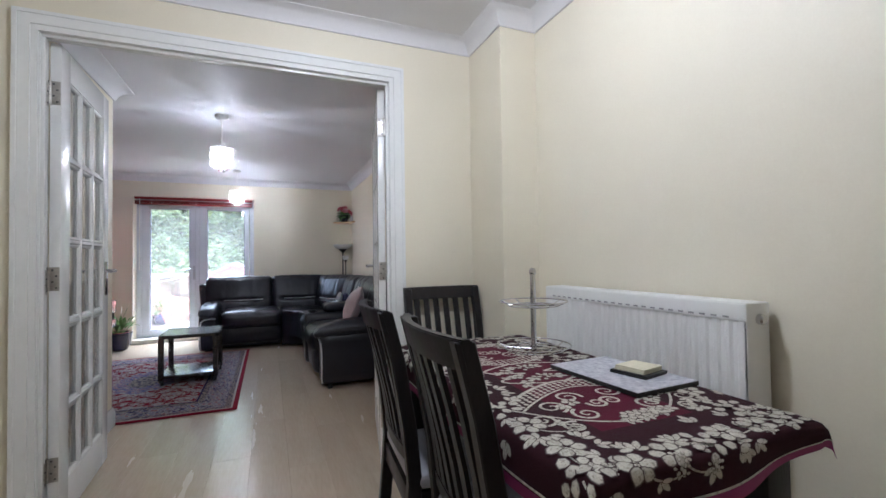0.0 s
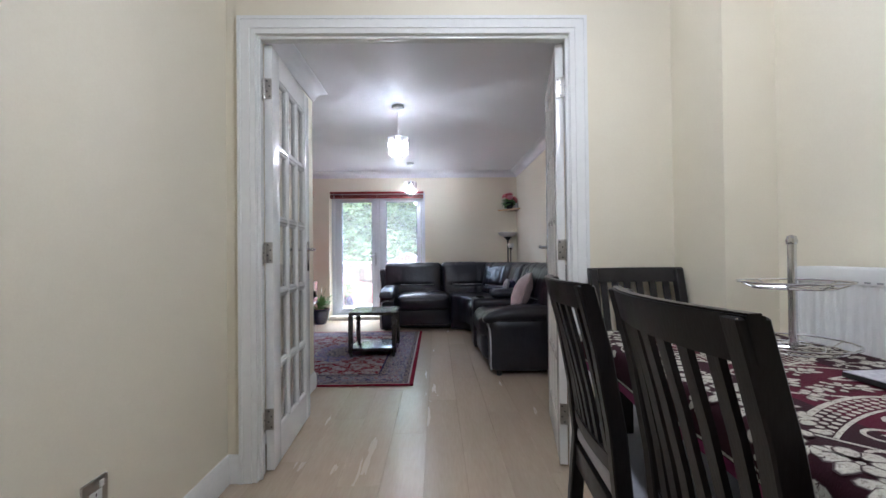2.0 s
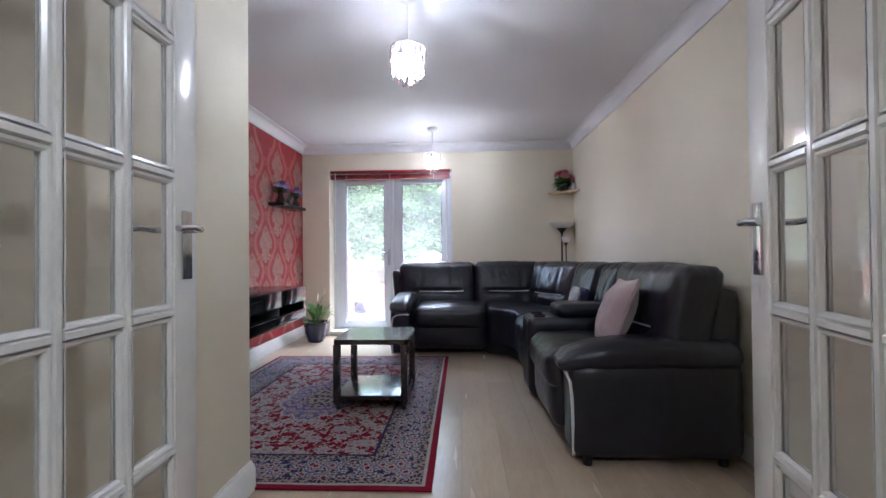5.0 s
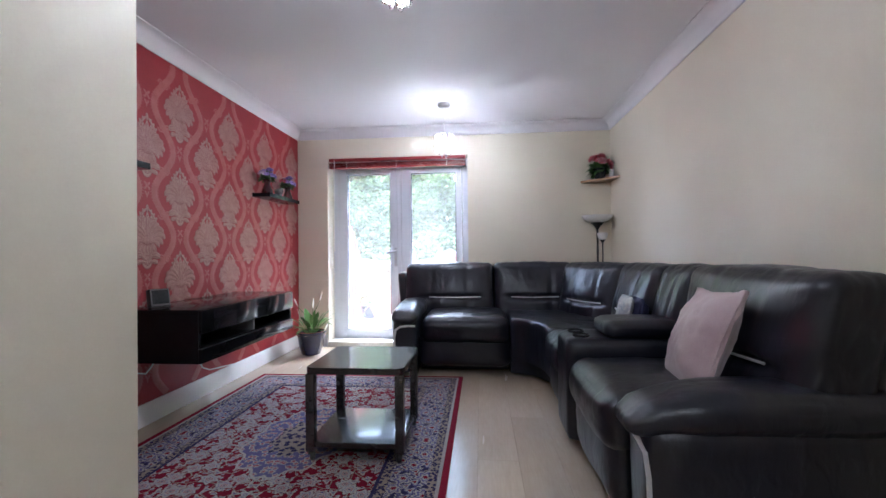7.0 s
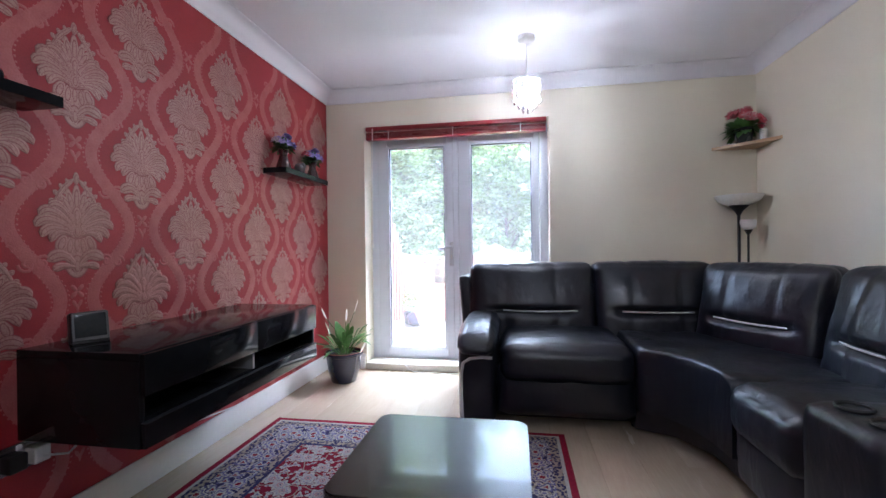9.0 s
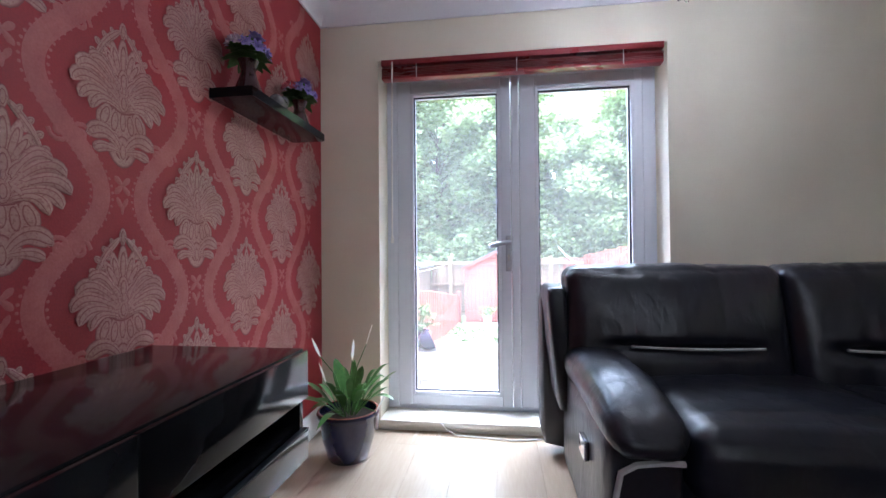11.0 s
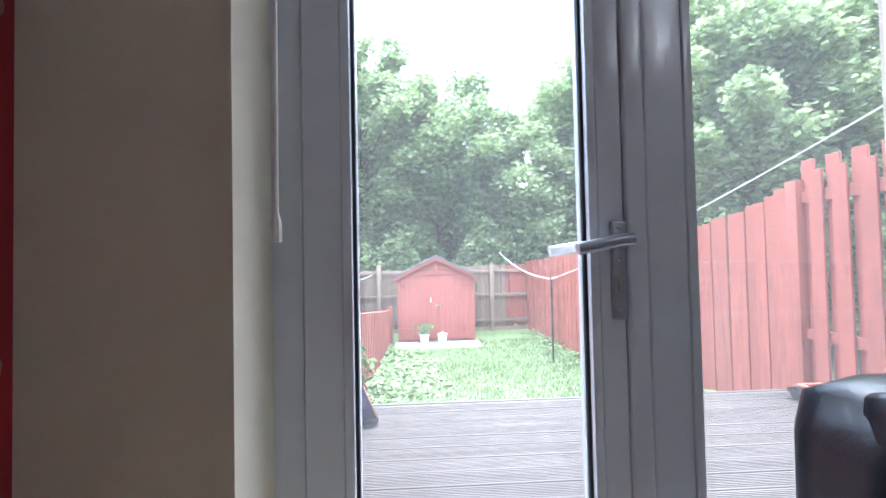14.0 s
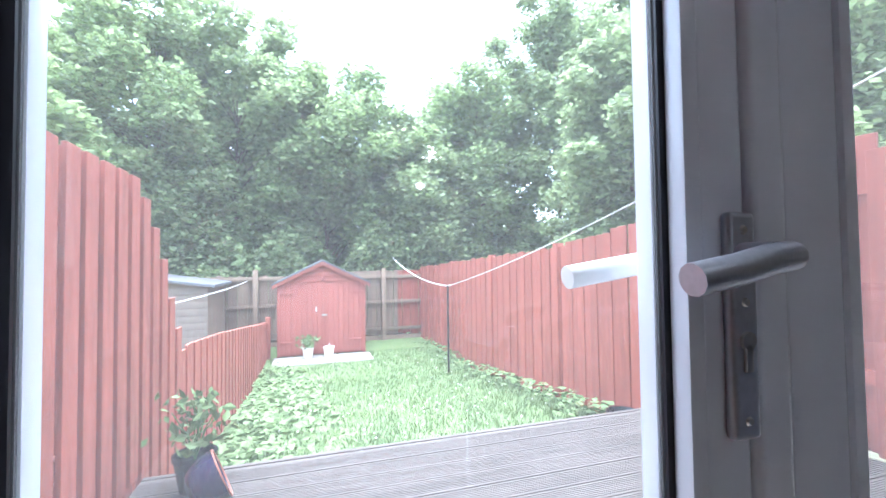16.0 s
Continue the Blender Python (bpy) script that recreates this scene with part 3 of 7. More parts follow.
def cornice(name, path, zb, depth, inward, label):
    """Coved moulding along a run of wall; inward: the side on which the room lies, as a sign."""
    h = CEIL - zb
    prof = [(0.0, zb), (0.010, zb), (0.013, zb + 0.006), (0.016, zb + 0.010), (0.020, zb + h * 0.26), (0.030, zb + h * 0.46), (0.046, zb + h * 0.66), (depth - 0.018, zb + h * 0.84), (depth - 0.006, zb + h * 0.90), (depth, zb + h * 0.93), (depth, CEIL - 0.001), (0.0, CEIL - 0.001)]
    bm = bmesh.new()
    n = len(path)
    rows = []
    for k, p in enumerate(path):
        p = Vector(p)
        d0 = (p - Vector(path[k - 1])).normalized() if k else (Vector(path[1]) - p).normalized()
        d1 = (Vector(path[k + 1]) - p).normalized() if k < n - 1 else d0
        n0, n1 = Vector((-d0.y, d0.x)) * inward, Vector((-d1.y, d1.x)) * inward
        mit = (n0 + n1) / (1 + n0.dot(n1))
        rows.append([bm.verts.new((p.x + mit.x * u, p.y + mit.y * u, z)) for u, z in prof])
    for a, b in zip(rows, rows[1:]):
        for i in range(len(prof)):
            j = (i + 1) % len(prof)
            bm.faces.new((a[i], a[j], b[j], b[i]))
    bm.faces.new(rows[0])
    bm.faces.new(rows[-1][::-1])
    bmesh.ops.recalc_face_normals(bm, faces=bm.faces[:])
    return solid(name, bm, M_CEIL, label, "cornice", "structure")


cornice("cornice_living", [(XW, YD), (XW, YW), (XL, YW), (XL, YF), (XR, YF), (XR, YD), (XW + 0.002, YD)], 2.163, 0.095, -1, "white coved plaster cornice round the living room")
cornice("cornice_dining", [(DL, DB), (DL, DY), (1.015, DY), (1.015, 1.925), (DR, 1.925), (DR, DB)], 2.192, 0.085, -1, "white coved plaster cornice round the dining room")


def skirting(name, path, inward, label):
    prof = [(0.0, 0.0), (0.016, 0.0), (0.016, 0.085), (0.013, 0.092), (0.013, 0.1), (0.009, 0.108), (0.006, 0.12), (0.0, 0.122)]
    bm = bmesh.new()
    rows = []
    n = len(path)
    for k, p in enumerate(path):
        p = Vector(p)
        d0 = (p - Vector(path[k - 1])).normalized() if k else (Vector(path[1]) - p).normalized()
        d1 = (Vector(path[k + 1]) - p).normalized() if k < n - 1 else d0
        n0, n1 = Vector((-d0.y, d0.x)) * inward, Vector((-d1.y, d1.x)) * inward
        mit = (n0 + n1) / (1 + n0.dot(n1))
        rows.append([bm.verts.new((p.x + mit.x * u, p.y + mit.y * u, z + 0.002)) for u, z in prof])
    for a, b in zip(rows, rows[1:]):
        for i in range(len(prof)):
            j = (i + 1) % len(prof)
            bm.faces.new((a[i], a[j], b[j], b[i]))
    bm.faces.new(rows[0])
    bm.faces.new(rows[-1][::-1])
    bmesh.ops.recalc_face_normals(bm, faces=bm.faces[:])
    return solid(name, bm, M_TRIM, label, "skirting board", "structure")


skirting("baseboard_living_left", [(-0.93, YD), (XW, YD), (XW, YW), (XL, YW), (XL, YF), (OX0 - 0.01, YF)], -1, "white moulded skirting board")
skirting("baseboard_living_right", [(OX1 + 0.01, YF), (XR, YF), (XR, YD), (0.63, YD)], -1, "white moulded skirting board")
skirting("baseboard_dining_left", [(DL, DB), (DL, DY), (-0.93, DY)], -1, "white moulded skirting board")
skirting("baseboard_dining_right", [(0.625, DY), (1.015, DY), (1.015, 1.925), (DR, 1.925), (DR, DB)], -1, "white moulded skirting board")

# ---- doorway lining and architrave ----
door_1 = thing("door_1", "white gloss door lining and moulded architrave of a double doorway", "door frame", kind="structure")
JL, JR, JT = -0.853, 0.552, 1.985


def architrave(x0, x1, ztop, yface, out, name):
    """Moulded frame round the opening: bands of different depth, mitred at the corners."""
    for o0, o1, t in ((0.0, 0.022, 0.010), (0.022, 0.060, 0.017), (0.060, 0.074, 0.022)):
        bm = bmesh.new()
        ys = sorted((yface, yface + out * t))
        for pts in ([(x0 - o1, 0.002), (x0 - o0, 0.002), (x0 - o0, ztop + o0), (x0 - o1, ztop + o1)], [(x1 + o0, 0.002), (x1 + o1, 0.002), (x1 + o1, ztop + o1), (x1 + o0, ztop + o0)], [(x0 - o0, ztop + o0), (x1 + o0, ztop + o0), (x1 + o1, ztop + o1), (x0 - o1, ztop + o1)]):
            prism(bm, pts, 1, *ys)
        part(name, bm, M_TRIM, door_1, smooth=False)


architrave(JL, JR, JT, DY - 0.0005, -1, "architrave")
architrave(JL, JR, JT, YD + 0.0005, 1, "architrave")
bm = bmesh.new()
box(bm, -0.884, JL + 0.002, DY + 0.001, YD - 0.001, 0.002, JT + 0.034)
part("jamb", bm, M_TRIM, door_1, smooth=False)
part("jamb", box(bmesh.new(), JR - 0.002, 0.581, DY + 0.001, YD - 0.001, 0.002, JT + 0.034), M_TRIM, door_1, smooth=False)
part("lintel", box(bmesh.new(), JL + 0.002, JR - 0.002, DY + 0.001, YD - 0.001, JT, JT + 0.034), M_TRIM, door_1, smooth=False)
part("door_stop", box(bmesh.new(), JL + 0.002, JR - 0.002, DY + 0.012, DY + 0.03, JT - 0.013, JT + 0.001, 0.002), M_TRIM, door_1)
part("door_stop", box(bmesh.new(), JL + 0.001, JL + 0.014, DY + 0.012, DY + 0.03, 0.003, JT - 0.013, 0.002), M_TRIM, door_1)
part("door_stop", box(bmesh.new(), JR - 0.014, JR - 0.001, DY + 0.012, DY + 0.03, 0.003, JT - 0.013, 0.002), M_TRIM, door_1)
part("catch_plate", box(bmesh.new(), -0.36, -0.22, DY + 0.032, DY + 0.058, JT - 0.004, JT + 0.001, 0.001), M_STEEL, door_1, "steel bolt plate")


def screw_heads(x, ys, zs, turn):
    """Countersunk heads on a plate that faces along x."""
    bm = bmesh.new()
    for k, (y, z) in enumerate(zip(ys, zs)):
        head = lathe(bmesh.new(), [(0, 0.0), (0.0044, 0.0), (0.0036, 0.0009), (0.0012, 0.0005), (0, 0.0004)], 0, 0, 10)
        bmesh.ops.transform(head, matrix=pose(x, y, z, 0, turn, 0), verts=head.verts)
        me = bpy.data.meshes.new("screw")
        head.to_mesh(me)
        head.free()
        bm.from_mesh(me)
        bpy.data.meshes.remove(me)
    return bm


for z in (0.235, 1.0, 1.76):
    for x, turn in ((JL + 0.0056, 90), (JR - 0.0056, -90)):
        for y, dz in ((YD - 0.012, -0.036), (YD - 0.024, -0.012), (YD - 0.012, 0.012), (YD - 0.024, 0.036)):
            part("screw", screw_heads(x, (y,), (z + dz,), turn), M_BEZEL, door_1, "dark screw head")
    for x in (JL + 0.003, JR - 0.0055):
        part("hinge_plate", box(bmesh.new(), x, x + 0.0025, YD - 0.036, YD - 0.002, z - 0.048, z + 0.048, 0.0008), M_STEEL, door_1, "brushed steel hinge plate")

# ---- glazed double doors, standing open into the living room ----
LW, LH, LT = 0.686, 1.965, 0.036
COLS = [(0.104, 0.2505), (0.2755, 0.422), (0.447, 0.5935)]
ROWZ = [(0.16, 0.445), (0.47, 0.795), (0.82, 1.145), (1.17, 1.495), (1.52, 1.845)]


def glazed_leaf(m, side, label):
    """A leaf along +x from its hinges, its face towards the room at y = side * LT."""
    door = thing("glazed_door", label, "door", m, group="glazed double doors")
    y0, y1 = (0, LT) if side > 0 else (-LT, 0)
    part("stile", box(bmesh.new(), 0, COLS[0][0], y0, y1, 0, LH, 0.002), M_TRIM, door)
    part("stile", box(bmesh.new(), COLS[2][1], LW, y0, y1, 0, LH, 0.002), M_TRIM, door)
    part("rail", box(bmesh.new(), COLS[0][0], COLS[2][1], y0 + 0.0005, y1 - 0.0005, 0, ROWZ[0][0], 0.0015), M_TRIM, door)
    part("rail", box(bmesh.new(), COLS[0][0], COLS[2][1], y0 + 0.0005, y1 - 0.0005, ROWZ[4][1], LH, 0.0015), M_TRIM, door)

    def bar(a0, a1, z0, z1, upright):
        bm = bmesh.new()
        ym = (y0 + y1) / 2
        w = (a1 - a0) if upright else (z1 - z0)
        c = (a0 + a1) / 2 if upright else (z0 + z1) / 2
        pr = [(-w / 2, -0.006), (-w / 2 + 0.004, -0.012), (-0.006, -0.016), (0.006, -0.016), (w / 2 - 0.004, -0.012), (w / 2, -0.006), (w / 2, 0.006), (w / 2 - 0.004, 0.012), (0.006, 0.016), (-0.006, 0.016), (-w / 2 + 0.004, 0.012), (-w / 2, 0.006)]
        if upright:
            prism(bm, [(c + u, ym + v) for u, v in pr], 2, z0, z1)
        else:
            prism(bm, [(ym + v, c + u) for u, v in pr], 0, a0, a1)
        part("glazing_bar", bm, M_TRIM, door)

    for a, b in ((0.2505, 0.2755), (0.422, 0.447)):
        bar(a, b, ROWZ[0][0], ROWZ[4][1], True)
    for (_, zt), (zb, _) in zip(ROWZ, ROWZ[1:]):
        for a, b in COLS:
            bar(a, b, zt, zb, False)
    for a, b in COLS:
        for zb, zt in ROWZ:
            bm = bmesh.new()
            ym = (y0 + y1) / 2
            for s_ in (1, -1):
                rings = [[bm.verts.new((x_, ym + s_ * d, z_)) for x_, z_ in ((a + i, zb + i), (b - i, zb + i), (b - i, zt - i), (a + i, zt - i))] for i, d in ((0.0, 0.0135), (0.006, 0.0115), (0.011, 0.0055), (0.011, 0.0022), (0.0, 0.0022))]
                for p_, q_ in zip(rings, rings[1:]):
                    for k in range(4):
                        bm.faces.new((p_[k], p_[(k + 1) % 4], q_[(k + 1) % 4], q_[k]))
            bmesh.ops.recalc_face_normals(bm, faces=bm.faces[:])
            part("glazing_bead", bm, M_TRIM, door, smooth=False)
            bm = bmesh.new()
            box(bm, a + 0.001, b - 0.001, (y0 + y1) / 2 - 0.002, (y0 + y1) / 2 + 0.002, zb + 0.001, zt - 0.001)
            part("pane", bm, M_GLASS, door, "clear glass pane", smooth=False)
    for z in (0.235, 1.0, 1.76):
        bm = bmesh.new()
        box(bm, -0.003, 0.0, y0 + 0.002, y1 - 0.002, z - 0.048, z + 0.048, 0.0008)
        hinge = part("hinge", bm, M_STEEL, door, "brushed steel butt hinge")
        for dy, dz in ((0.012, -0.036), (0.024, -0.012), (0.012, 0.012), (0.024, 0.036)):
            part("screw", screw_heads(-0.0031, (y0 + dy,), (z + dz,), -90), M_BEZEL, hinge, "dark screw head")
        bm = bmesh.new()
        yk = y0 if side > 0 else y1
        for k in range(5):
            lathe(bm, [(0, z - 0.048 + k * 0.0195), (0.0055, z - 0.048 + k * 0.0195), (0.0055, z - 0.030 + k * 0.0195), (0, z - 0.030 + k * 0.0195)], -0.004, yk, 10)
        part("knuckle", bm, M_STEEL, hinge)
    xh, zh = 0.638, 1.0
    for s, yf in ((1, y1), (-1, y0)):
        plate = bmesh.new()
        box(plate, xh - 0.021, xh + 0.021, min(yf, yf + s * 0.006), max(yf, yf + s * 0.006), zh - 0.11, zh + 0.07, 0.002)
        handle = part("door_handle", plate, M_CHROME, door, "polished chrome lever handle on a backplate")
        bm = bmesh.new()
        tube(bm, [(xh, yf + s * 0.004, zh + 0.02), (xh, yf + s * 0.035, zh + 0.02), (xh - 0.008, yf + s * 0.045, zh + 0.02), (xh - 0.05, yf + s * 0.047, zh + 0.023), (xh - 0.105, yf + s * 0.045, zh + 0.018)], 0.0085, 10)
        part("lever", bm, M_CHROME, handle)
        part("keyhole", box(bmesh.new(), xh - 0.004, xh + 0.004, min(yf + s * 0.004, yf + s * 0.0068), max(yf + s * 0.004, yf + s * 0.0068), zh - 0.075, zh - 0.05, 0.001), M_PLASTIC, handle)
    return door


glazed_leaf(pose(-0.846, YD + 0.004, 0.012, 0, 0, 93.0), -1, "white glazed door leaf of fifteen panes standing open")
glazed_leaf(pose(0.546, YD + 0.004, 0.012, 0, 0, 79.4), 1, "white glazed door leaf of fifteen panes standing open against a sofa")

# ---- patio doors ----
win = thing("window_1", "white double-glazed patio doors, closed, onto the garden", "patio doors", kind="structure")
FY0, FY1 = 7.087, 7.140
for q in ((OX0, -1.625, OZ0, OZ1), (-0.285, OX1, OZ0, OZ1), (-1.625, -0.285, 1.898, OZ1), (-1.625, -0.285, OZ0, 0.078)):
    part("outer_frame", box(bmesh.new(), q[0], q[1], FY0, FY1, q[2], q[3], 0.003), M_UPVC, win)
part("threshold", box(bmesh.new(), OX0, OX1, FY1, 7.30, 0.0, 0.045, 0.004), M_UPVC, win)


def patio_leaf(x0, x1, g0, g1, name):
    zb, zt, gb, gt = 0.080, 1.896, 0.155, 1.818
    leaf = part(name, box(bmesh.new(), x0, g0 - 0.018, FY0 - 0.012, FY0 + 0.036, zb, zt, 0.006, 3), M_UPVC, win, "white plastic door sash")
    part("sash_stile", box(bmesh.new(), g1 + 0.018, x1, FY0 - 0.012, FY0 + 0.036, zb, zt, 0.006, 3), M_UPVC, leaf)
    part("sash_rail", box(bmesh.new(), g0 - 0.018, g1 + 0.018, FY0 - 0.0115, FY0 + 0.0355, zb, gb - 0.018, 0.006, 3), M_UPVC, leaf)
    part("sash_rail", box(bmesh.new(), g0 - 0.018, g1 + 0.018, FY0 - 0.0115, FY0 + 0.0355, gt + 0.018, zt, 0.006, 3), M_UPVC, leaf)
    for yb, ye, w in ((FY0 - 0.016, FY0 + 0.004, 0.018), (FY0 + 0.013, FY0 + 0.034, 0.018)):
        bm = bmesh.new()
        o = 0.008 if yb > FY0 else 0.0
        for q in ((g0 - w, g0 + o, gb - w, gt + w), (g1 - o, g1 + w, gb - w, gt + w), (g0 + o, g1 - o, gb - w, gb + o), (g0 + o, g1 - o, gt - o, gt + w)):
            box(bm, q[0], q[1], yb, ye, q[2], q[3], 0.003)
        part("glazing_bead", bm, M_UPVC, leaf)
    for yg in (FY0 + 0.0055, FY0 + 0.0115):
        bm = bmesh.new()
        w = 0.006
        for q in ((g0 - 0.012, g0 + w, gb - 0.012, gt + 0.012), (g1 - w, g1 + 0.012, gb - 0.012, gt + 0.012), (g0 + w, g1 - w, gb - 0.012, gb + w), (g0 + w, g1 - w, gt - w, gt + 0.012)):
            box(bm, q[0], q[1], yg - 0.0014, yg + 0.0014, q[2], q[3])
        part("gasket", bm, M_GASKET, leaf, "black rubber glazing gasket", smooth=False)
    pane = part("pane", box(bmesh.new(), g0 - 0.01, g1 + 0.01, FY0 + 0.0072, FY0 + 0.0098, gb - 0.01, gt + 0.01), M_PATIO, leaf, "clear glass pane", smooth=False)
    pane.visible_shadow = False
    return leaf


left_leaf = patio_leaf(-1.622, -0.984, -1.527, -1.057, "sash_left")
patio_leaf(-0.936, -0.289, -0.834, -0.351, "sash_right")
part("meeting_bead", box(bmesh.new(), -0.982, -0.938, FY0 - 0.018, FY1, 0.081, 1.895, 0.008, 3), M_UPVC, win)
hx, hz, hy = -1.000, 0.972, FY0 - 0.012
plate = part("handle_plate", box(bmesh.new(), hx - 0.016, hx + 0.016, hy - 0.010, hy + 0.001, 0.826, 1.024, 0.006, 3), M_SATIN, left_leaf, "long chrome door handle plate")
bm = bmesh.new()
lathe(bm, [(0.0, 0), (0.013, 0), (0.013, 0.03), (0, 0.03)], 0, 0, 16)
bmesh.ops.transform(bm, matrix=pose(hx, hy - 0.008, hz + 0.012, 90, 0, 0), verts=bm.verts)
tube(bm, [(hx + 0.012, hy - 0.040, hz + 0.013), (hx - 0.02, hy - 0.045, hz + 0.010), (hx - 0.055, hy - 0.047, hz + 0.003), (hx - 0.098, hy - 0.046, hz - 0.004)], 0.0125, 12)
part("lever", bm, M_SATIN, win, "chrome lever handle")
bm = bmesh.new()
tube(bm, [(hx + 0.01, FY0 + 0.075, hz + 0.012), (hx - 0.110, FY0 + 0.080, hz - 0.006)], 0.012, 12)
tube(bm, [(hx, FY0 + 0.03, hz + 0.010), (hx, FY0 + 0.08, hz + 0.010)], 0.011, 10)
part("outer_lever", bm, M_WHITEPL, win, "white outside lever handle")
bm = bmesh.new()
lathe(bm, [(0, 0), (0.008, 0), (0.008, 0.004), (0, 0.004)], 0, 0, 14)
bmesh.ops.transform(bm, matrix=pose(hx, hy - 0.009, 0.912, 90, 0, 0), verts=bm.verts)
box(bm, hx - 0.004, hx + 0.004, hy - 0.013, hy - 0.009, 0.885, 0.910, 0.001)
part("key_cylinder", bm, M_STEEL, win, "worn brass key cylinder")
for z in (0.843, 1.008, 0.945):
    bm = bmesh.new()
    lathe(bm, [(0, 0), (0.0045, 0), (0.003, 0.002), (0, 0.0022)], 0, 0, 10)
    bmesh.ops.transform(bm, matrix=pose(hx, hy - 0.0098, z, 90, 0, 0), verts=bm.verts)
    part("screw", bm, M_STEEL, win)
sill = solid("window_sill", box(bmesh.new(), OX0 + 0.001, OX1 - 0.001, 6.893, FY0 + 0.002, 0.026, 0.0555, 0.004), M_SILL, "pale painted sill board under the patio doors", "sill", "structure")
solid("sill_riser", box(bmesh.new(), OX0 + 0.001, OX1 - 0.001, 6.908, 6.93, 0.001, 0.026, 0.001), M_SILL, "pale painted riser under the patio sill", "trim", "structure")

# ---- wallpaper: embossed damask medallions and ogee bands ----
def petal(bm, f, cu, cv, ang, ln, wd, rise=0.0022, n=10, tip=0.7):
    """One domed petal from (cu, cv) outwards; f maps the sheet (u, v, height) into space."""
    ca, sa = math.cos(ang), math.sin(ang)
    edge = bm.verts.layers.float.get("rim") or bm.verts.layers.float.new("rim")
    rim = []
    for k in range(n):
        a = 2 * math.pi * k / n
        s = 0.5 - 0.5 * math.cos(a)
        x = ln * s
        y = wd * 0.5 * math.sin(a) * (1 - 0.35 * s * tip) * (1.15 if s > 0.4 else 0.9)
        rim.append(bm.verts.new(f(cu + ca * x - sa * y, cv + sa * x + ca * y, 0.0002)))
        rim[-1][edge] = 1.0
    mids = [bm.verts.new(f(cu + ca * ln * t, cv + sa * ln * t, rise * q)) for t, q in ((0.30, 0.8), (0.62, 1.0))]
    for k in range(n):
        j = (k + 1) % n
        s = 0.5 - 0.5 * math.cos(2 * math.pi * (k + 0.5) / n)
        bm.faces.new((rim[k], rim[j], mids[0 if s < 0.46 else 1]))
    try:
        for k in range(n):
            j = (k + 1) % n
            s0 = 0.5 - 0.5 * math.cos(2 * math.pi * (k + 0.5) / n) < 0.46
            s1 = 0.5 - 0.5 * math.cos(2 * math.pi * (j + 0.5) / n) < 0.46
            if s0 != s1:
                a, b = (mids[0], mids[1]) if s0 else (mids[1], mids[0])
                bm.faces.new((rim[j], b, a))
    except ValueError:
        pass


def strip(bm, f, pts, w, rise=0.0015):
    """A domed ribbon along points of the sheet."""
    rows = []
    n = len(pts)
    for k, (u, v) in enumerate(pts):
        a, b = pts[max(0, k - 1)], pts[min(n - 1, k + 1)]
        d = Vector((b[0] - a[0], b[1] - a[1]))
        d = d.normalized() if d.length > 1e-9 else Vector((1, 0))
        ww = w(k / (n - 1)) if callable(w) else w
        nx, ny = -d.y * ww / 2, d.x * ww / 2
        rows.append([bm.verts.new(f(u + nx, v + ny, 0.0002)), bm.verts.new(f(u, v, rise)), bm.verts.new(f(u - nx, v - ny, 0.0002))])
    for a, b in zip(rows, rows[1:]):
        bm.faces.new((a[0], a[1], b[1], b[0]))
        bm.faces.new((a[1], a[2], b[2], b[1]))


def spiral(cu, cv, r, start, turns, sign, n=26):
    return [(cu + r * (1 - 0.85 * k / n) * math.cos(start + sign * turns * 2 * math.pi * k / n), cv + r * (1 - 0.85 * k / n) * math.sin(start + sign * turns * 2 * math.pi * k / n)) for k in range(n + 1)]


def on_wall(u, v, h):
    return Vector((h, u, v))


def dots(bm, f, pts, r, rise):
    for u, v in pts:
        c = bm.verts.new(f(u, v, rise))
        rim = [bm.verts.new(f(u + r * math.cos(a * math.pi / 3), v + r * math.sin(a * math.pi / 3), 0.0002)) for a in range(6)]
        for k in range(6):
            bm.faces.new((rim[k], rim[(k + 1) % 6], c))


def bezier(p0, p1, p2, n=10):
    return [tuple((1 - t) ** 2 * p0[i] + 2 * t * (1 - t) * p1[i] + t * t * p2[i] for i in (0, 1)) for t in [k / n for k in range(n + 1)]]


def frond(bm, f, pts, wide, rise):
    """A domed acanthus finger along a curve, narrow at its root, round at its tip, with a drawn edge."""
    edge = bm.verts.layers.float.get("rim") or bm.verts.layers.float.new("rim")
    n = len(pts) - 1
    rows = []
    for k, (u, v) in enumerate(pts):
        p, q = pts[max(0, k - 1)], pts[min(n, k + 1)]
        d = Vector((q[0] - p[0], q[1] - p[1])).normalized()
        t = k / n
        w = 0.5 * wide * (0.45 + 0.55 * min(1.0, t * 1.7)) * math.sqrt(max(0.02, 1 - max(0.0, (t - 0.72) / 0.28) ** 2))
        row = []
        for s_, hh, rim in ((1, 0.0002, 1.0), (0.55, rise * 0.8, 0.62), (0, rise, 0.0), (-0.55, rise * 0.8, 0.62), (-1, 0.0002, 1.0)):
            row.append(bm.verts.new(f(u - d.y * w * s_, v + d.x * w * s_, hh)))
            row[-1][edge] = rim
        rows.append(row)
    for p, q in zip(rows, rows[1:]):
        for i in range(4):
            bm.faces.new((p[i], p[i + 1], q[i + 1], q[i]))


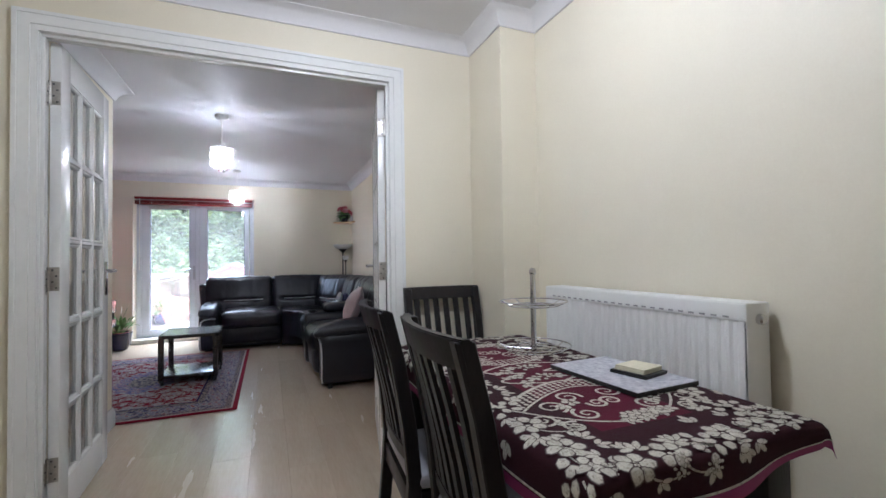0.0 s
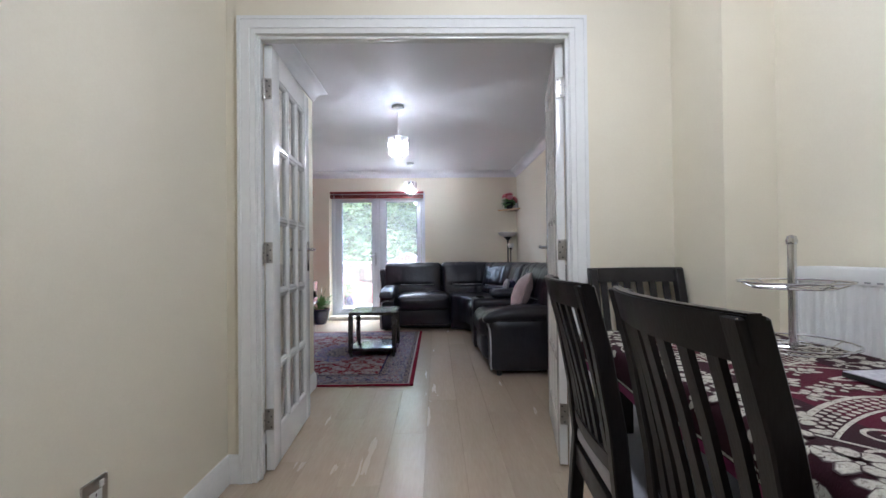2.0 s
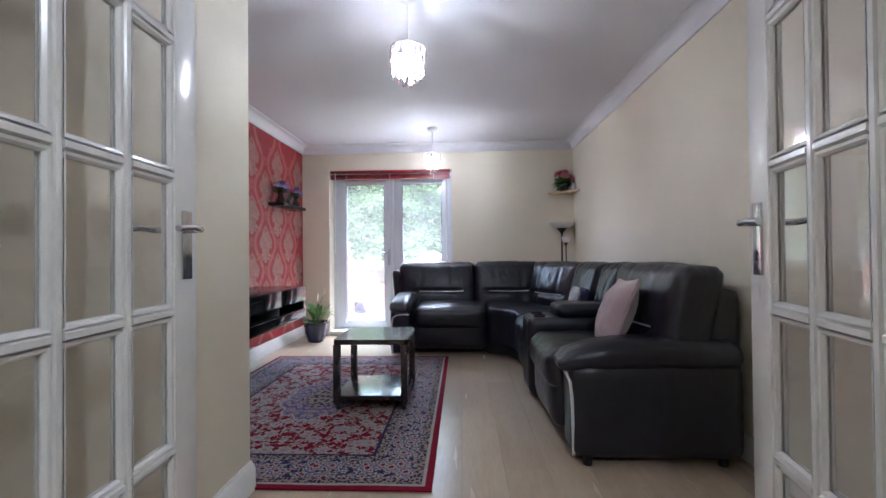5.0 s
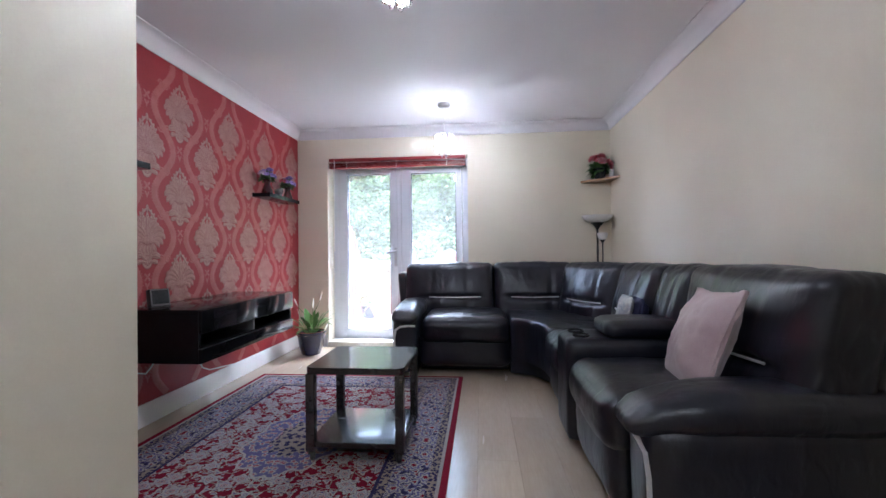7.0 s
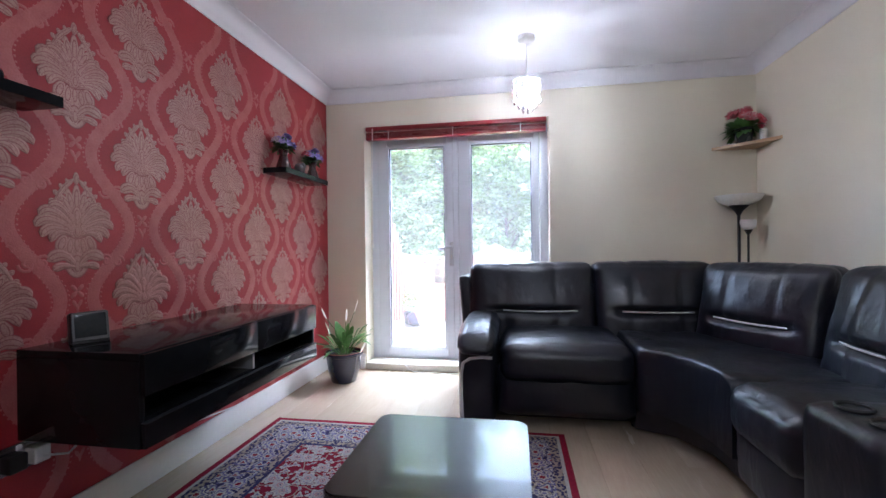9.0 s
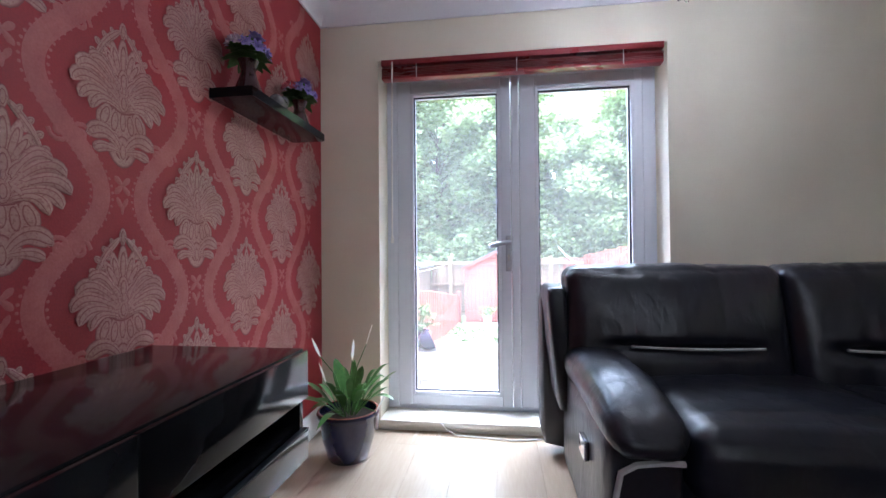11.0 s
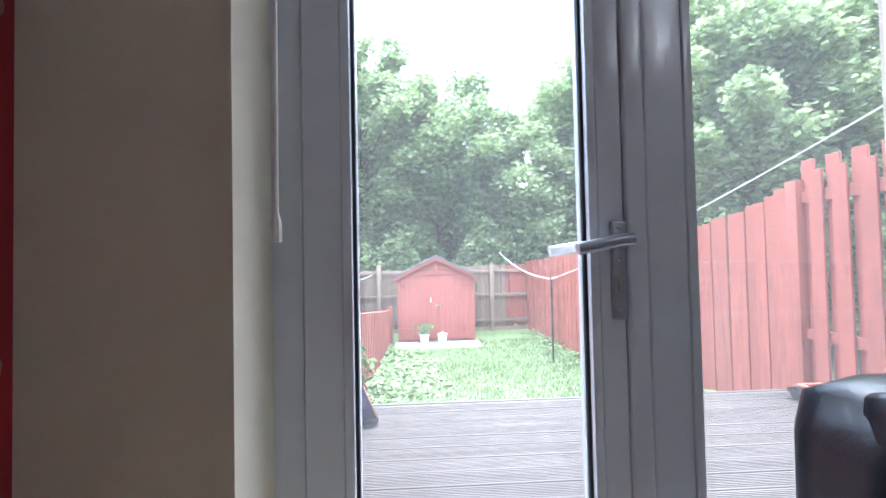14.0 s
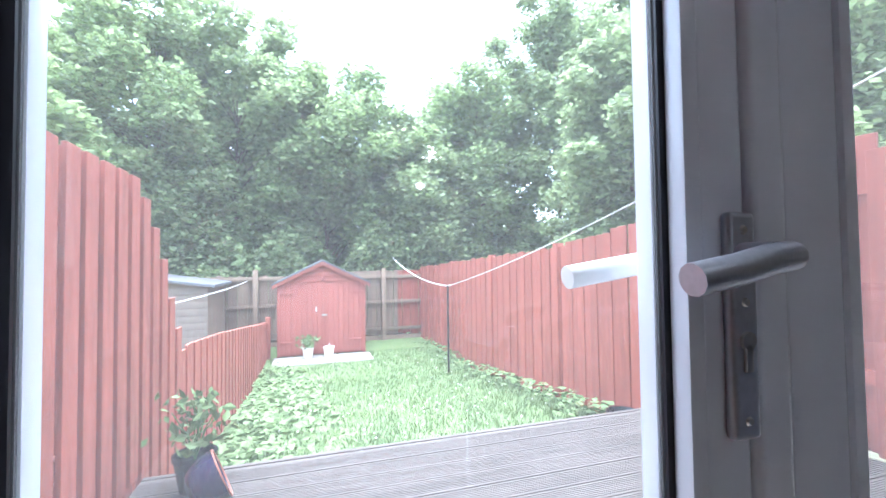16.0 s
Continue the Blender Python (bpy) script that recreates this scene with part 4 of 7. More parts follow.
def medallion():
    """The flock motif: an openwork crown, curling side fronds, a waist and a three-petalled foot."""
    bm = bmesh.new()
    count = [0]

    def lifted():
        count[0] += 1
        lift = 0.00005 * count[0]
        return lambda p, q, h: Vector((h + lift, p, q))

    def lobe(u, v, deg, ln, wd, rise=0.0018, n=12):
        petal(bm, lifted(), u, v, radians(deg), ln, wd, rise, n)

    def pair(u, v, deg, ln, wd, rise=0.0018):
        lobe(u, v, deg, ln, wd, rise)
        lobe(-u, v, 180 - deg, ln, wd, rise)

    def fronds(p0, p1, p2, w):
        for s in (1, -1):
            frond(bm, lifted(), bezier((s * p0[0], p0[1]), (s * p1[0], p1[1]), (s * p2[0], p2[1])), w, 0.0022)

    # waist and foot
    lobe(0, -0.02, -90, 0.115, 0.10, 0.0010, 16)
    for u, v, deg, ln, wd in ((0.038, -0.034, -70, 0.074, 0.046), (0.018, -0.038, -82, 0.078, 0.040)):
        pair(u, v, deg, ln, wd)
    lobe(0, -0.035, -90, 0.075, 0.034, 0.0022)
    lobe(0, -0.092, -90, 0.098, 0.088, 0.0016, 16)
    fronds((0.008, -0.150), (0.060, -0.135), (0.080, -0.158), 0.030)
    fronds((0.010, -0.138), (0.048, -0.080), (0.098, -0.126), 0.046)
    lobe(0, -0.118, -90, 0.062, 0.034, 0.0024)
    # crown: two arched stems with small curls along them, and a palmette inside, with gaps between
    fronds((0.078, 0.050), (0.066, 0.112), (0.004, 0.164), 0.020)
    for u, v, deg, ln, wd in ((0.070, 0.072, 28, 0.024, 0.020), (0.060, 0.098, 44, 0.024, 0.019), (0.044, 0.122, 52, 0.022, 0.017), (0.026, 0.142, 62, 0.020, 0.015), (0.062, 0.080, 150, 0.020, 0.015), (0.046, 0.106, 160, 0.018, 0.013)):
        pair(u, v, deg, ln, wd)
    lobe(0, 0.140, 90, 0.048, 0.024, 0.0022)
    for deg, ln, wd in ((40, 0.074, 0.028), (58, 0.092, 0.029), (75, 0.106, 0.030)):
        pair(0.006, 0.028, deg, ln, wd)
    lobe(0, 0.035, 90, 0.112, 0.034, 0.0022)
    # side fronds, the lower ones first
    lobe(0, -0.052, 90, 0.125, 0.125, 0.0010, 16)
    for p0, p1, p2, w in (((0.015, -0.036), (0.075, -0.005), (0.088, -0.062), 0.034), ((0.015, -0.028), (0.100, 0.012), (0.116, -0.046), 0.036), ((0.015, -0.018), (0.110, 0.046), (0.135, -0.012), 0.038), ((0.015, -0.006), (0.092, 0.080), (0.124, 0.026), 0.037), ((0.015, 0.008), (0.058, 0.094), (0.094, 0.056), 0.032)):
        fronds(p0, p1, p2, w)
    # the flower in the middle
    for deg in (20, -12, -44, 52):
        pair(0.004, 0.004, deg, 0.056, 0.026, 0.0024)
    lobe(0, 0.0, 90, 0.066, 0.034, 0.0026)
    lobe(0, 0.0, -90, 0.048, 0.032, 0.0026)
    lobe(0, -0.006, 90, 0.034, 0.020, 0.0028)
    bmesh.ops.recalc_face_normals(bm, faces=bm.faces[:])
    return link("wallpaper_motif", bm, M_MOTIF, True, 60)


def clover():
    bm = bmesh.new()
    for k in range(4):
        petal(bm, on_wall, 0, 0, math.pi / 4 + k * math.pi / 2, 0.032, 0.018, 0.002)
    for s in (1, -1):
        petal(bm, on_wall, 0, -0.06, math.pi / 2 + s * 0.5, 0.034, 0.015, 0.002)
    petal(bm, on_wall, 0, -0.075, math.pi / 2, 0.03, 0.012, 0.002)
    return link("wallpaper_sprig", bm, M_RIBBON, True, 60)


PITCH, DROP, Y0, Z0 = 0.270, 0.530, 4.866, 1.075
me_motif, me_sprig = medallion(), clover()
for k in range(-5, 9):
    yc = Y0 + k * PITCH
    off = 0.0 if k % 2 == 0 else DROP / 2
    for j in range(-3, 4):
        zc = Z0 + off + j * DROP
        if YW + 0.14 < yc < YF - 0.115 and 0.32 < zc < 2.0:
            piece("wallpaper_motif", me_motif, red, pose(XL, yc, zc))
        if YW + 0.06 < yc < YF - 0.05 and 0.25 < zc + DROP / 2 < 2.08:
            piece("wallpaper_sprig", me_sprig, red, pose(XL, yc, zc + DROP / 2 + 0.03))
    # the wavering band between this column and the next
    yb = yc + PITCH / 2
    if YW + 0.12 < yb < YF - 0.09:
        bm = bmesh.new()
        zs = np.linspace(0.13, 2.155, 120)

        def band(z, q=0.0):
            c = math.cos(2 * math.pi * (z - Z0 - off) / DROP)
            return yb + 0.078 * c + q

        strip(bm, lambda u, v, h: Vector((XL + h, u, v)), [(band(z), z) for z in zs], 0.046, 0.0018)
        beads = bmesh.new()
        for q in (0.029, -0.029):
            dots(beads, lambda u, v, h: Vector((XL + h, u, v)), [(band(z, q), z) for z in zs[1:-1]], 0.0042, 0.0015)
        for j in range(-3, 4):
            for h2, s in ((0.13, -1), (-0.13, -1), (0.13 + 0.265, 1), (-0.13 + 0.265, 1)):
                z = Z0 + off + j * DROP + h2
                if 0.2 < z < 2.08:
                    strip(beads, lambda u, v, h: Vector((XL + h, u, v)), spiral(band(z) + s * 0.026, z, 0.026, 0 if s > 0 else math.pi, 1.4, 1 if h2 > 0 else -1, 14), 0.011, 0.002)
        bmesh.ops.recalc_face_normals(bm, faces=bm.faces[:])
        part("wallpaper_band", bm, M_RIBBON, red, "faded rose ogee band", angle=60)
        bmesh.ops.recalc_face_normals(beads, faces=beads.faces[:])
        tagged(part("band_beads", beads, M_RIBBON, red, "rows of small embossed beads and curls", angle=60), kind="stuff")


# ---- living room: rug, coffee table, sofa ----
RX0, RX1, RY0, RY1 = -1.835, -0.243, 3.606, 5.859
bm = bmesh.new()
ra, rb = (RX1 - RX0) / 2, (RY1 - RY0) / 2
nx, ny = 40, 56
grid = [[bm.verts.new((-ra + 2 * ra * i / nx, -rb + 2 * rb * j / ny, 0.011 + 0.0025 * noise.noise(Vector((i * 0.16, j * 0.16, 3))))) for j in range(ny + 1)] for i in range(nx + 1)]
for i in range(nx):
    for j in range(ny):
        bm.faces.new((grid[i][j], grid[i + 1][j], grid[i + 1][j + 1], grid[i][j + 1]))
ext = bmesh.ops.extrude_edge_only(bm, edges=[e for e in bm.edges if e.is_boundary])
for v in ext["geom"]:
    if isinstance(v, bmesh.types.BMVert):
        v.co.z = 0.003
solid("rug", bm, rug_material(ra, rb), "red and blue Persian style rug with floral border", "rug", m=pose((RX0 + RX1) / 2, (RY0 + RY1) / 2, 0))

ct = thing("coffee_table", "low black-brown coffee table with rounded corners, shelf and castors", "coffee table", pose(-0.678, 4.697, 0.012))
HX = 0.232


def rounded_slab(x, y, r, z0, z1, bev=0.004):
    bm = bmesh.new()
    pts = []
    for cx, cy, a0 in ((x - r, y - r, 0), (-x + r, y - r, 90), (-x + r, -y + r, 180), (x - r, -y + r, 270)):
        for k in range(7):
            a = radians(a0 + 15 * k)
            pts.append((cx + r * math.cos(a), cy + r * math.sin(a)))
    prism(bm, pts, 2, z0, z1)
    rim = [e for e in bm.edges if abs(e.verts[0].co.z - e.verts[1].co.z) < 1e-6]
    bmesh.ops.bevel(bm, geom=rim, offset=bev, segments=2, affect="EDGES")
    return bm


part("tabletop", rounded_slab(HX, HX, 0.04, 0.400, 0.430), M_BLACKWOOD, ct)
part("shelf", box(bmesh.new(), -HX + 0.012, HX - 0.012, -HX + 0.012, HX - 0.012, 0.062, 0.088, 0.002), M_BLACKWOOD, ct)
for sx in (1, -1):
    for sy in (1, -1):
        x0, x1 = sorted((sx * (HX - 0.004), sx * (HX - 0.044)))
        y0, y1 = sorted((sy * (HX - 0.004), sy * (HX - 0.044)))
        leg = part("leg", box(bmesh.new(), x0, x1, y0, y1, 0.044, 0.3995, 0.003), M_BLACKWOOD, ct)
        bm = bmesh.new()
        lathe(bm, [(0, -0.011), (0.017, -0.011), (0.0205, -0.007), (0.0205, 0.007), (0.017, 0.011), (0, 0.011)], 0, 0, 18)
        bmesh.ops.transform(bm, matrix=pose(sx * (HX - 0.03), sy * (HX - 0.024), 0.0212, 0, 90, 20), verts=bm.verts)
        box(bm, sx * (HX - 0.024) - 0.012, sx * (HX - 0.024) + 0.012, sy * (HX - 0.024) - 0.014, sy * (HX - 0.024) + 0.014, 0.030, 0.046, 0.002)
        part("castor", bm, M_PLASTIC, leg, "black castor wheel")

sofa = thing("corner_sofa", "large black leather recliner corner sofa with silver piping and cup-holder console", "sofa", pose(0, 0, 0))


def sofa_part(name, size, centre, r, label="", rot=0.0, **kw):
    bm = bmesh.new()
    puff(bm, size, (0, 0, 0), r, **kw)
    bmesh.ops.transform(bm, matrix=pose(*centre, 0, 0, rot), verts=bm.verts)
    return part(name, bm, M_LEATHER, sofa, label, angle=80)


def back_unit(width, centre, facing, seed, piping=True, slide=0.0):
    """A back: swollen head cushion above a lumbar cushion, pleated, with a silver line between. Faces local -y."""

    def lean(p, u):
        return Vector((p.x, p.y + 0.10 * (p.z / 0.5), p.z))

    def slit(p, u):
        inset = 0.034 * math.exp(-((p.z + 0.027) / 0.020) ** 2) / (1 + (abs(u.x) / 0.66) ** 14)
        return lean(Vector((p.x, p.y + (inset if u.y < 0 else 0.0), p.z + 0.035)), u)

    pad = puff(bmesh.new(), (width, 0.20, 0.545), (0, 0, 0), 0.05, cuts=34, crown=(0, 0.05, 0.012), wrinkle=0.007, freq=9, pleat=0.6, seed=seed, seams=((0, 0.40, 0.011, 0.035), (0, -0.40, 0.011, 0.035)), shape=slit)
    bmesh.ops.transform(pad, matrix=pose(*centre, 0, 0, facing), verts=pad.verts)
    hd = part("back_cushion", pad, M_LEATHER, sofa, angle=80)
    if piping:
        w = width * 0.29
        bm = tube(bmesh.new(), [(q * w + slide, -0.084 - 0.05 * (1 - (q * 0.58) ** 2), 0.008 + 0.003 * q * q) for q in (-1, -0.5, 0, 0.5, 1)], 0.0055, 6)
        bmesh.ops.transform(bm, matrix=pose(*centre, 0, 0, facing), verts=bm.verts)
        part("piping", bm, M_PIPING, hd, "silver piping")


SZ = 0.445
# far run along the garden wall (faces -y)
sofa_part("seat_cushion", (0.69, 0.68, 0.21), (-0.225, 6.20, SZ - 0.085), 0.075, cuts=22, crown=(0, 0.015, 0.022), wrinkle=0.007, freq=8, seed=1, pleat=1.0, seams=((1, -0.74, 0.010, 0.035),))
sofa_part("footrest_panel", (0.715, 0.12, 0.27), (-0.232, 5.965, 0.205), 0.05, cuts=10, crown=(0, 0.02, 0), wrinkle=0.007, seed=2)
sofa_part("base", (0.72, 0.70, 0.11), (-0.235, 6.38, 0.075), 0.02, cuts=4)
back_unit(0.80, (-0.385, 6.505, 0.558), 0, 11, slide=0.055)
sofa_part("back_shell", (0.90, 0.20, 0.74), (-0.42, 6.76, 0.41), 0.06, cuts=8, wrinkle=0.003, seed=5)
sofa_part("back_shell", (0.085, 0.30, 0.50), (-0.825, 6.60, 0.535), 0.03, cuts=8, wrinkle=0.003, seed=6, shape=lambda p, u: Vector((p.x + 0.045 * (1 - u.z) / 2, p.y, p.z)))

# corner wedge
outline = [(0.125, 5.875), (0.125, 6.55), (0.90, 6.55), (0.90, 5.42), (0.345, 5.42), (0.335, 5.56), (0.30, 5.70), (0.235, 5.81)]


def soft_slab(pts, z0, z1, inset, crown):
    bm = bmesh.new()
    c = Vector((sum(p[0] for p in pts) / len(pts), sum(p[1] for p in pts) / len(pts)))
    dense = []
    for k, p in enumerate(pts):
        q = pts[(k + 1) % len(pts)]
        m = max(1, int((Vector(q) - Vector(p)).length / 0.05))
        dense += [(p[0] + (q[0] - p[0]) * i / m, p[1] + (q[1] - p[1]) * i / m) for i in range(m)]
    rings = []
    for z, s in ((z0, 0.0), (z0 + 0.02, -0.004), (z1 - inset, -0.006), (z1 - inset * 0.5, 0.012), (z1 - inset * 0.12, 0.035), (z1 + 0.004, 0.075), (z1 + crown * 0.5, 0.20), (z1 + crown, 0.4)):
        ring = []
        for x, y in dense:
            d = c - Vector((x, y))
            w = 0.009 * noise.noise(Vector((x * 9, y * 9, z * 6))) if z > z0 + 0.03 else 0
            ring.append(bm.verts.new((x + d.x * s, y + d.y * s, z + w)))
        rings.append(ring)
    for a, b in zip(rings, rings[1:]):
        for i in range(len(a)):
            j = (i + 1) % len(a)
            bm.faces.new((a[i], a[j], b[j], b[i]))
    top = bm.verts.new((c.x, c.y, z1 + crown))
    for i in range(len(rings[-1])):
        bm.faces.new((rings[-1][i], rings[-1][(i + 1) % len(rings[-1])], top))
    bmesh.ops.recalc_face_normals(bm, faces=bm.faces[:])
    return bm


part("corner_seat", soft_slab(outline, 0.14, SZ + 0.005, 0.07, 0.012), M_LEATHER, sofa, angle=80)
part("corner_base", prism(bmesh.new(), [(0.13, 5.96), (0.13, 6.72), (1.10, 6.72), (1.10, 5.42), (0.42, 5.42), (0.40, 5.70), (0.30, 5.88)], 2, 0.02, 0.139), M_LEATHER, sofa)
back_unit(0.71, (0.375, 6.505, 0.558), 0, 23)
back_unit(0.66, (0.815, 6.12, 0.558), -62, 37)
sofa_part("back_shell", (0.90, 0.16, 0.74), (0.45, 6.74, 0.41), 0.06, cuts=6, wrinkle=0.003, seed=8)

# long run beside the right-hand wall (faces -x)
for yc, w, sd in ((5.19, 0.44, 41), (4.36, 0.62, 53)):
    sofa_part("seat_cushion", (0.62, w, 0.21), (0.625, yc, SZ - 0.085), 0.075, cuts=22, crown=(0.015, 0, 0.022), wrinkle=0.007, freq=8, seed=sd, seams=((0, -0.62, 0.010, 0.03),))
    sofa_part("footrest_panel", (0.12, w - 0.01, 0.27), (0.405, yc, 0.205), 0.05, cuts=10, crown=(0.02, 0, 0), wrinkle=0.007, seed=sd + 1)
    sofa_part("base", (0.70, w, 0.11), (0.80, yc, 0.075), 0.02, cuts=4)
back_unit(0.62, (0.925, 5.38, 0.566), -90, 61)
back_unit(0.36, (0.945, 4.86, 0.574), -90, 71, piping=False)
back_unit(0.82, (0.925, 4.265, 0.585), -90, 83)
sofa_part("back_shell", (0.17, 1.95, 0.76), (1.09, 4.86, 0.42), 0.06, cuts=10, wrinkle=0.003, seed=9)
# console with two cup holders and a padded lid
con = sofa_part("console", (0.66, 0.29, 0.50), (0.645, 4.825, 0.29), 0.035, "leather console with two cup holders", cuts=12, wrinkle=0.003, seed=3)
for x, y in ((0.400, 4.765), (0.400, 4.885)):
    bm = bmesh.new()
    lathe(bm, [(0.040, 0.536), (0.044, 0.545), (0.040, 0.549), (0.036, 0.545), (0.034, 0.520), (0.0, 0.519)], x, y, 24)
    part("cup_holder", bm, M_PLASTIC, con, "black plastic cup holder")
bm = puff(bmesh.new(), (0.46, 0.27, 0.085), (0.735, 4.825, 0.578), 0.04, cuts=10, crown=(0, 0, 0.012), wrinkle=0.004, seed=7)
part("console_lid", bm, M_LEATHER, con, "padded leather lid", angle=80)


def arm(m, seed, length):
    """A pillow-topped arm that runs along local y from its front at y = 0."""
    a = puff(bmesh.new(), (0.20, length, 0.43), (0, length / 2 + 0.03, 0.245), 0.05, cuts=10, wrinkle=0.004, seed=seed)
    bmesh.ops.transform(a, matrix=m, verts=a.verts)
    body = part("arm", a, M_LEATHER, sofa, angle=80)

    def droop(p, u):
        f = max(0.0, -u.y) ** 3
        return Vector((p.x * (1 - 0.20 * f), p.y, p.z * (1 - 0.38 * f) - 0.042 * f))

    t = puff(bmesh.new(), (0.222, length + 0.05, 0.118), (0, length / 2 + 0.005, 0.492), 0.054, cuts=18, crown=(0, 0, 0.018), wrinkle=0.006, freq=8, seed=seed + 2, shape=droop)
    bmesh.ops.transform(t, matrix=m, verts=t.verts)
    part("arm_pad", t, M_LEATHER, body, "padded leather arm top", angle=80)
    pts = [(0.072, 0.036, 0.045), (0.078, 0.033, 0.18), (0.078, 0.030, 0.31), (0.066, 0.026, 0.374), (0.03, 0.020, 0.398), (-0.03, 0.020, 0.406), (-0.085, 0.028, 0.402)]
    p = tube(bmesh.new(), pts, 0.0085, 6)
    return body, p


body, p = arm(pose(0.345, 3.925, 0, 0, 0, -90), 91, 0.765)
bmesh.ops.transform(p, matrix=pose(0.350, 3.925, 0, 0, 0, -90), verts=p.verts)
part("piping", p, M_PIPING, body, "silver piping down the arm front")
body, p = arm(pose(-0.690, 5.79, 0), 97, 0.80)
bmesh.ops.transform(p, matrix=Matrix.Translation((-0.690, 5.79, 0)) @ Matrix.Diagonal((-1, 1, 1, 1)), verts=p.verts)
part("piping", p, M_PIPING, body, "silver piping down the arm front")
bm = box(bmesh.new(), -0.808, -0.79, 6.02, 6.10, 0.30, 0.36, 0.006)
part("recliner_lever", bm, M_CHROME, sofa, "chrome recliner release lever")
for x, y in ((0.45, 3.86), (1.05, 3.86), (-0.72, 6.02), (-0.72, 6.75), (0.46, 5.3), (1.05, 5.3), (0.15, 6.05), (0.15, 6.7)):
    bm = bmesh.new()
    lathe(bm, [(0, 0.001), (0.02, 0.001), (0.022, 0.04), (0, 0.04)], x, y, 12)
    part("foot", bm, M_PLASTIC, sofa)

# cushions on the sofa
bm = puff(bmesh.new(), (0.42, 0.15, 0.395), (0, 0, 0), 0.010, cuts=30, wrinkle=0.011, freq=11, seed=15, shape=lambda p, u: Vector((p.x * (1 - 0.09 * (1 - u.z * u.z)), p.y * (0.12 + 0.88 * (1 - abs(u.x) ** 3) * (1 - abs(u.z) ** 3)), p.z * (1 - 0.09 * (1 - u.x * u.x)))))
solid("throw_cushion", bm, M_PINK, "mauve satin scatter cushion propped on the sofa seat", "cushion", m=pose(0.715, 4.235, 0.634, -22, -3, -97), angle=80)
c2 = thing("printed_cushion", "small white printed cushion with a navy back", "cushion", pose(0.735, 5.06, 0.585, -12, 0, -92))
sq = lambda p, u: Vector((p.x, p.y * (0.3 + 0.7 * (1 - u.x ** 4) * (1 - u.z ** 4)), p.z))
part("front", puff(bmesh.new(), (0.20, 0.06, 0.24), (0, -0.035, 0), 0.025, cuts=10, seed=3, wrinkle=0.006, shape=sq), M_PRINT, c2, angle=80)
part("back", puff(bmesh.new(), (0.205, 0.11, 0.245), (0, 0.025, 0), 0.045, cuts=10, seed=6, wrinkle=0.006, shape=sq), M_NAVY, c2, "navy fabric back", angle=80)

# ---- floating television unit, shelves and what stands on them ----
tv = thing("floating_media_unit", "wall-hung black gloss media unit with an open slot", "media unit", pose(XL, 4.674, 0.395))
L, Dp, Hh = 1.097, 0.442, 0.282
part("top_panel", box(bmesh.new(), 0.002, Dp, 0, L, Hh - 0.022, Hh, 0.0015), M_BLACKGLOSS, tv)
part("end_panel", box(bmesh.new(), 0.002, Dp - 0.001, 0, 0.02, 0.0, Hh - 0.0225, 0.001), M_BLACKGLOSS, tv)
part("end_panel", box(bmesh.new(), 0.002, Dp - 0.001, L - 0.02, L, 0.0, Hh - 0.0225, 0.001), M_BLACKGLOSS, tv)
part("bottom_panel", box(bmesh.new(), 0.002, Dp - 0.001, 0.0205, L - 0.0205, 0.0, 0.022, 0.001), M_BLACKGLOSS, tv)
part("back_panel", box(bmesh.new(), 0.002, 0.016, 0.0205, L - 0.0205, 0.0225, Hh - 0.0225), M_PLASTIC, tv)
part("slot_floor", box(bmesh.new(), 0.017, Dp - 0.012, 0.0205, L - 0.0205, 0.070, 0.082), M_BLACKGLOSS, tv)
part("slot_roof", box(bmesh.new(), 0.017, Dp - 0.022, 0.0205, L - 0.0205, 0.146, 0.158), M_BLACKGLOSS, tv)
part("divider", box(bmesh.new(), 0.017, Dp - 0.006, 0.556, 0.568, 0.0825, 0.1455), M_GREYPL, tv, "thin grey divider")
for a, b in ((0.004, 0.560), (0.563, L - 0.004)):
    part("flap", box(bmesh.new(), Dp - 0.0005, Dp + 0.016, a, b, 0.156, Hh - 0.003, 0.0015), M_BLACKGLOSS, tv, "black mirror-gloss flap")
part("lower_front", box(bmesh.new(), Dp - 0.0005, Dp + 0.016, 0.004, L - 0.004, 0.0, 0.074, 0.0015), M_BLACKGLOSS, tv)
part("front_trim", box(bmesh.new(), Dp + 0.0005, Dp + 0.0175, 0.004, L - 0.004, 0.074, 0.077), M_PLASTIC, tv, "thin black edge strip")

frame_clock = thing("desk_display", "small square black display with a grey bezel on the media unit", "display", pose(-1.865, 4.79, 0.677, -12, 0, 62))
part("body", box(bmesh.new(), -0.052, 0.052, 0.0, 0.04, 0.004, 0.106, 0.008, 3), M_PLASTIC, frame_clock)
part("bezel", box(bmesh.new(), -0.048, 0.048, -0.004, 0.001, 0.010, 0.102, 0.003), M_BEZEL, frame_clock)
part("screen", box(bmesh.new(), -0.042, 0.042, -0.006, -0.003, 0.020, 0.097, 0.001), M_SCREEN, frame_clock, "dark glossy screen")
part("foot", box(bmesh.new(), -0.05, 0.05, 0.0, 0.07, 0.0005, 0.008, 0.003), M_PLASTIC, frame_clock)

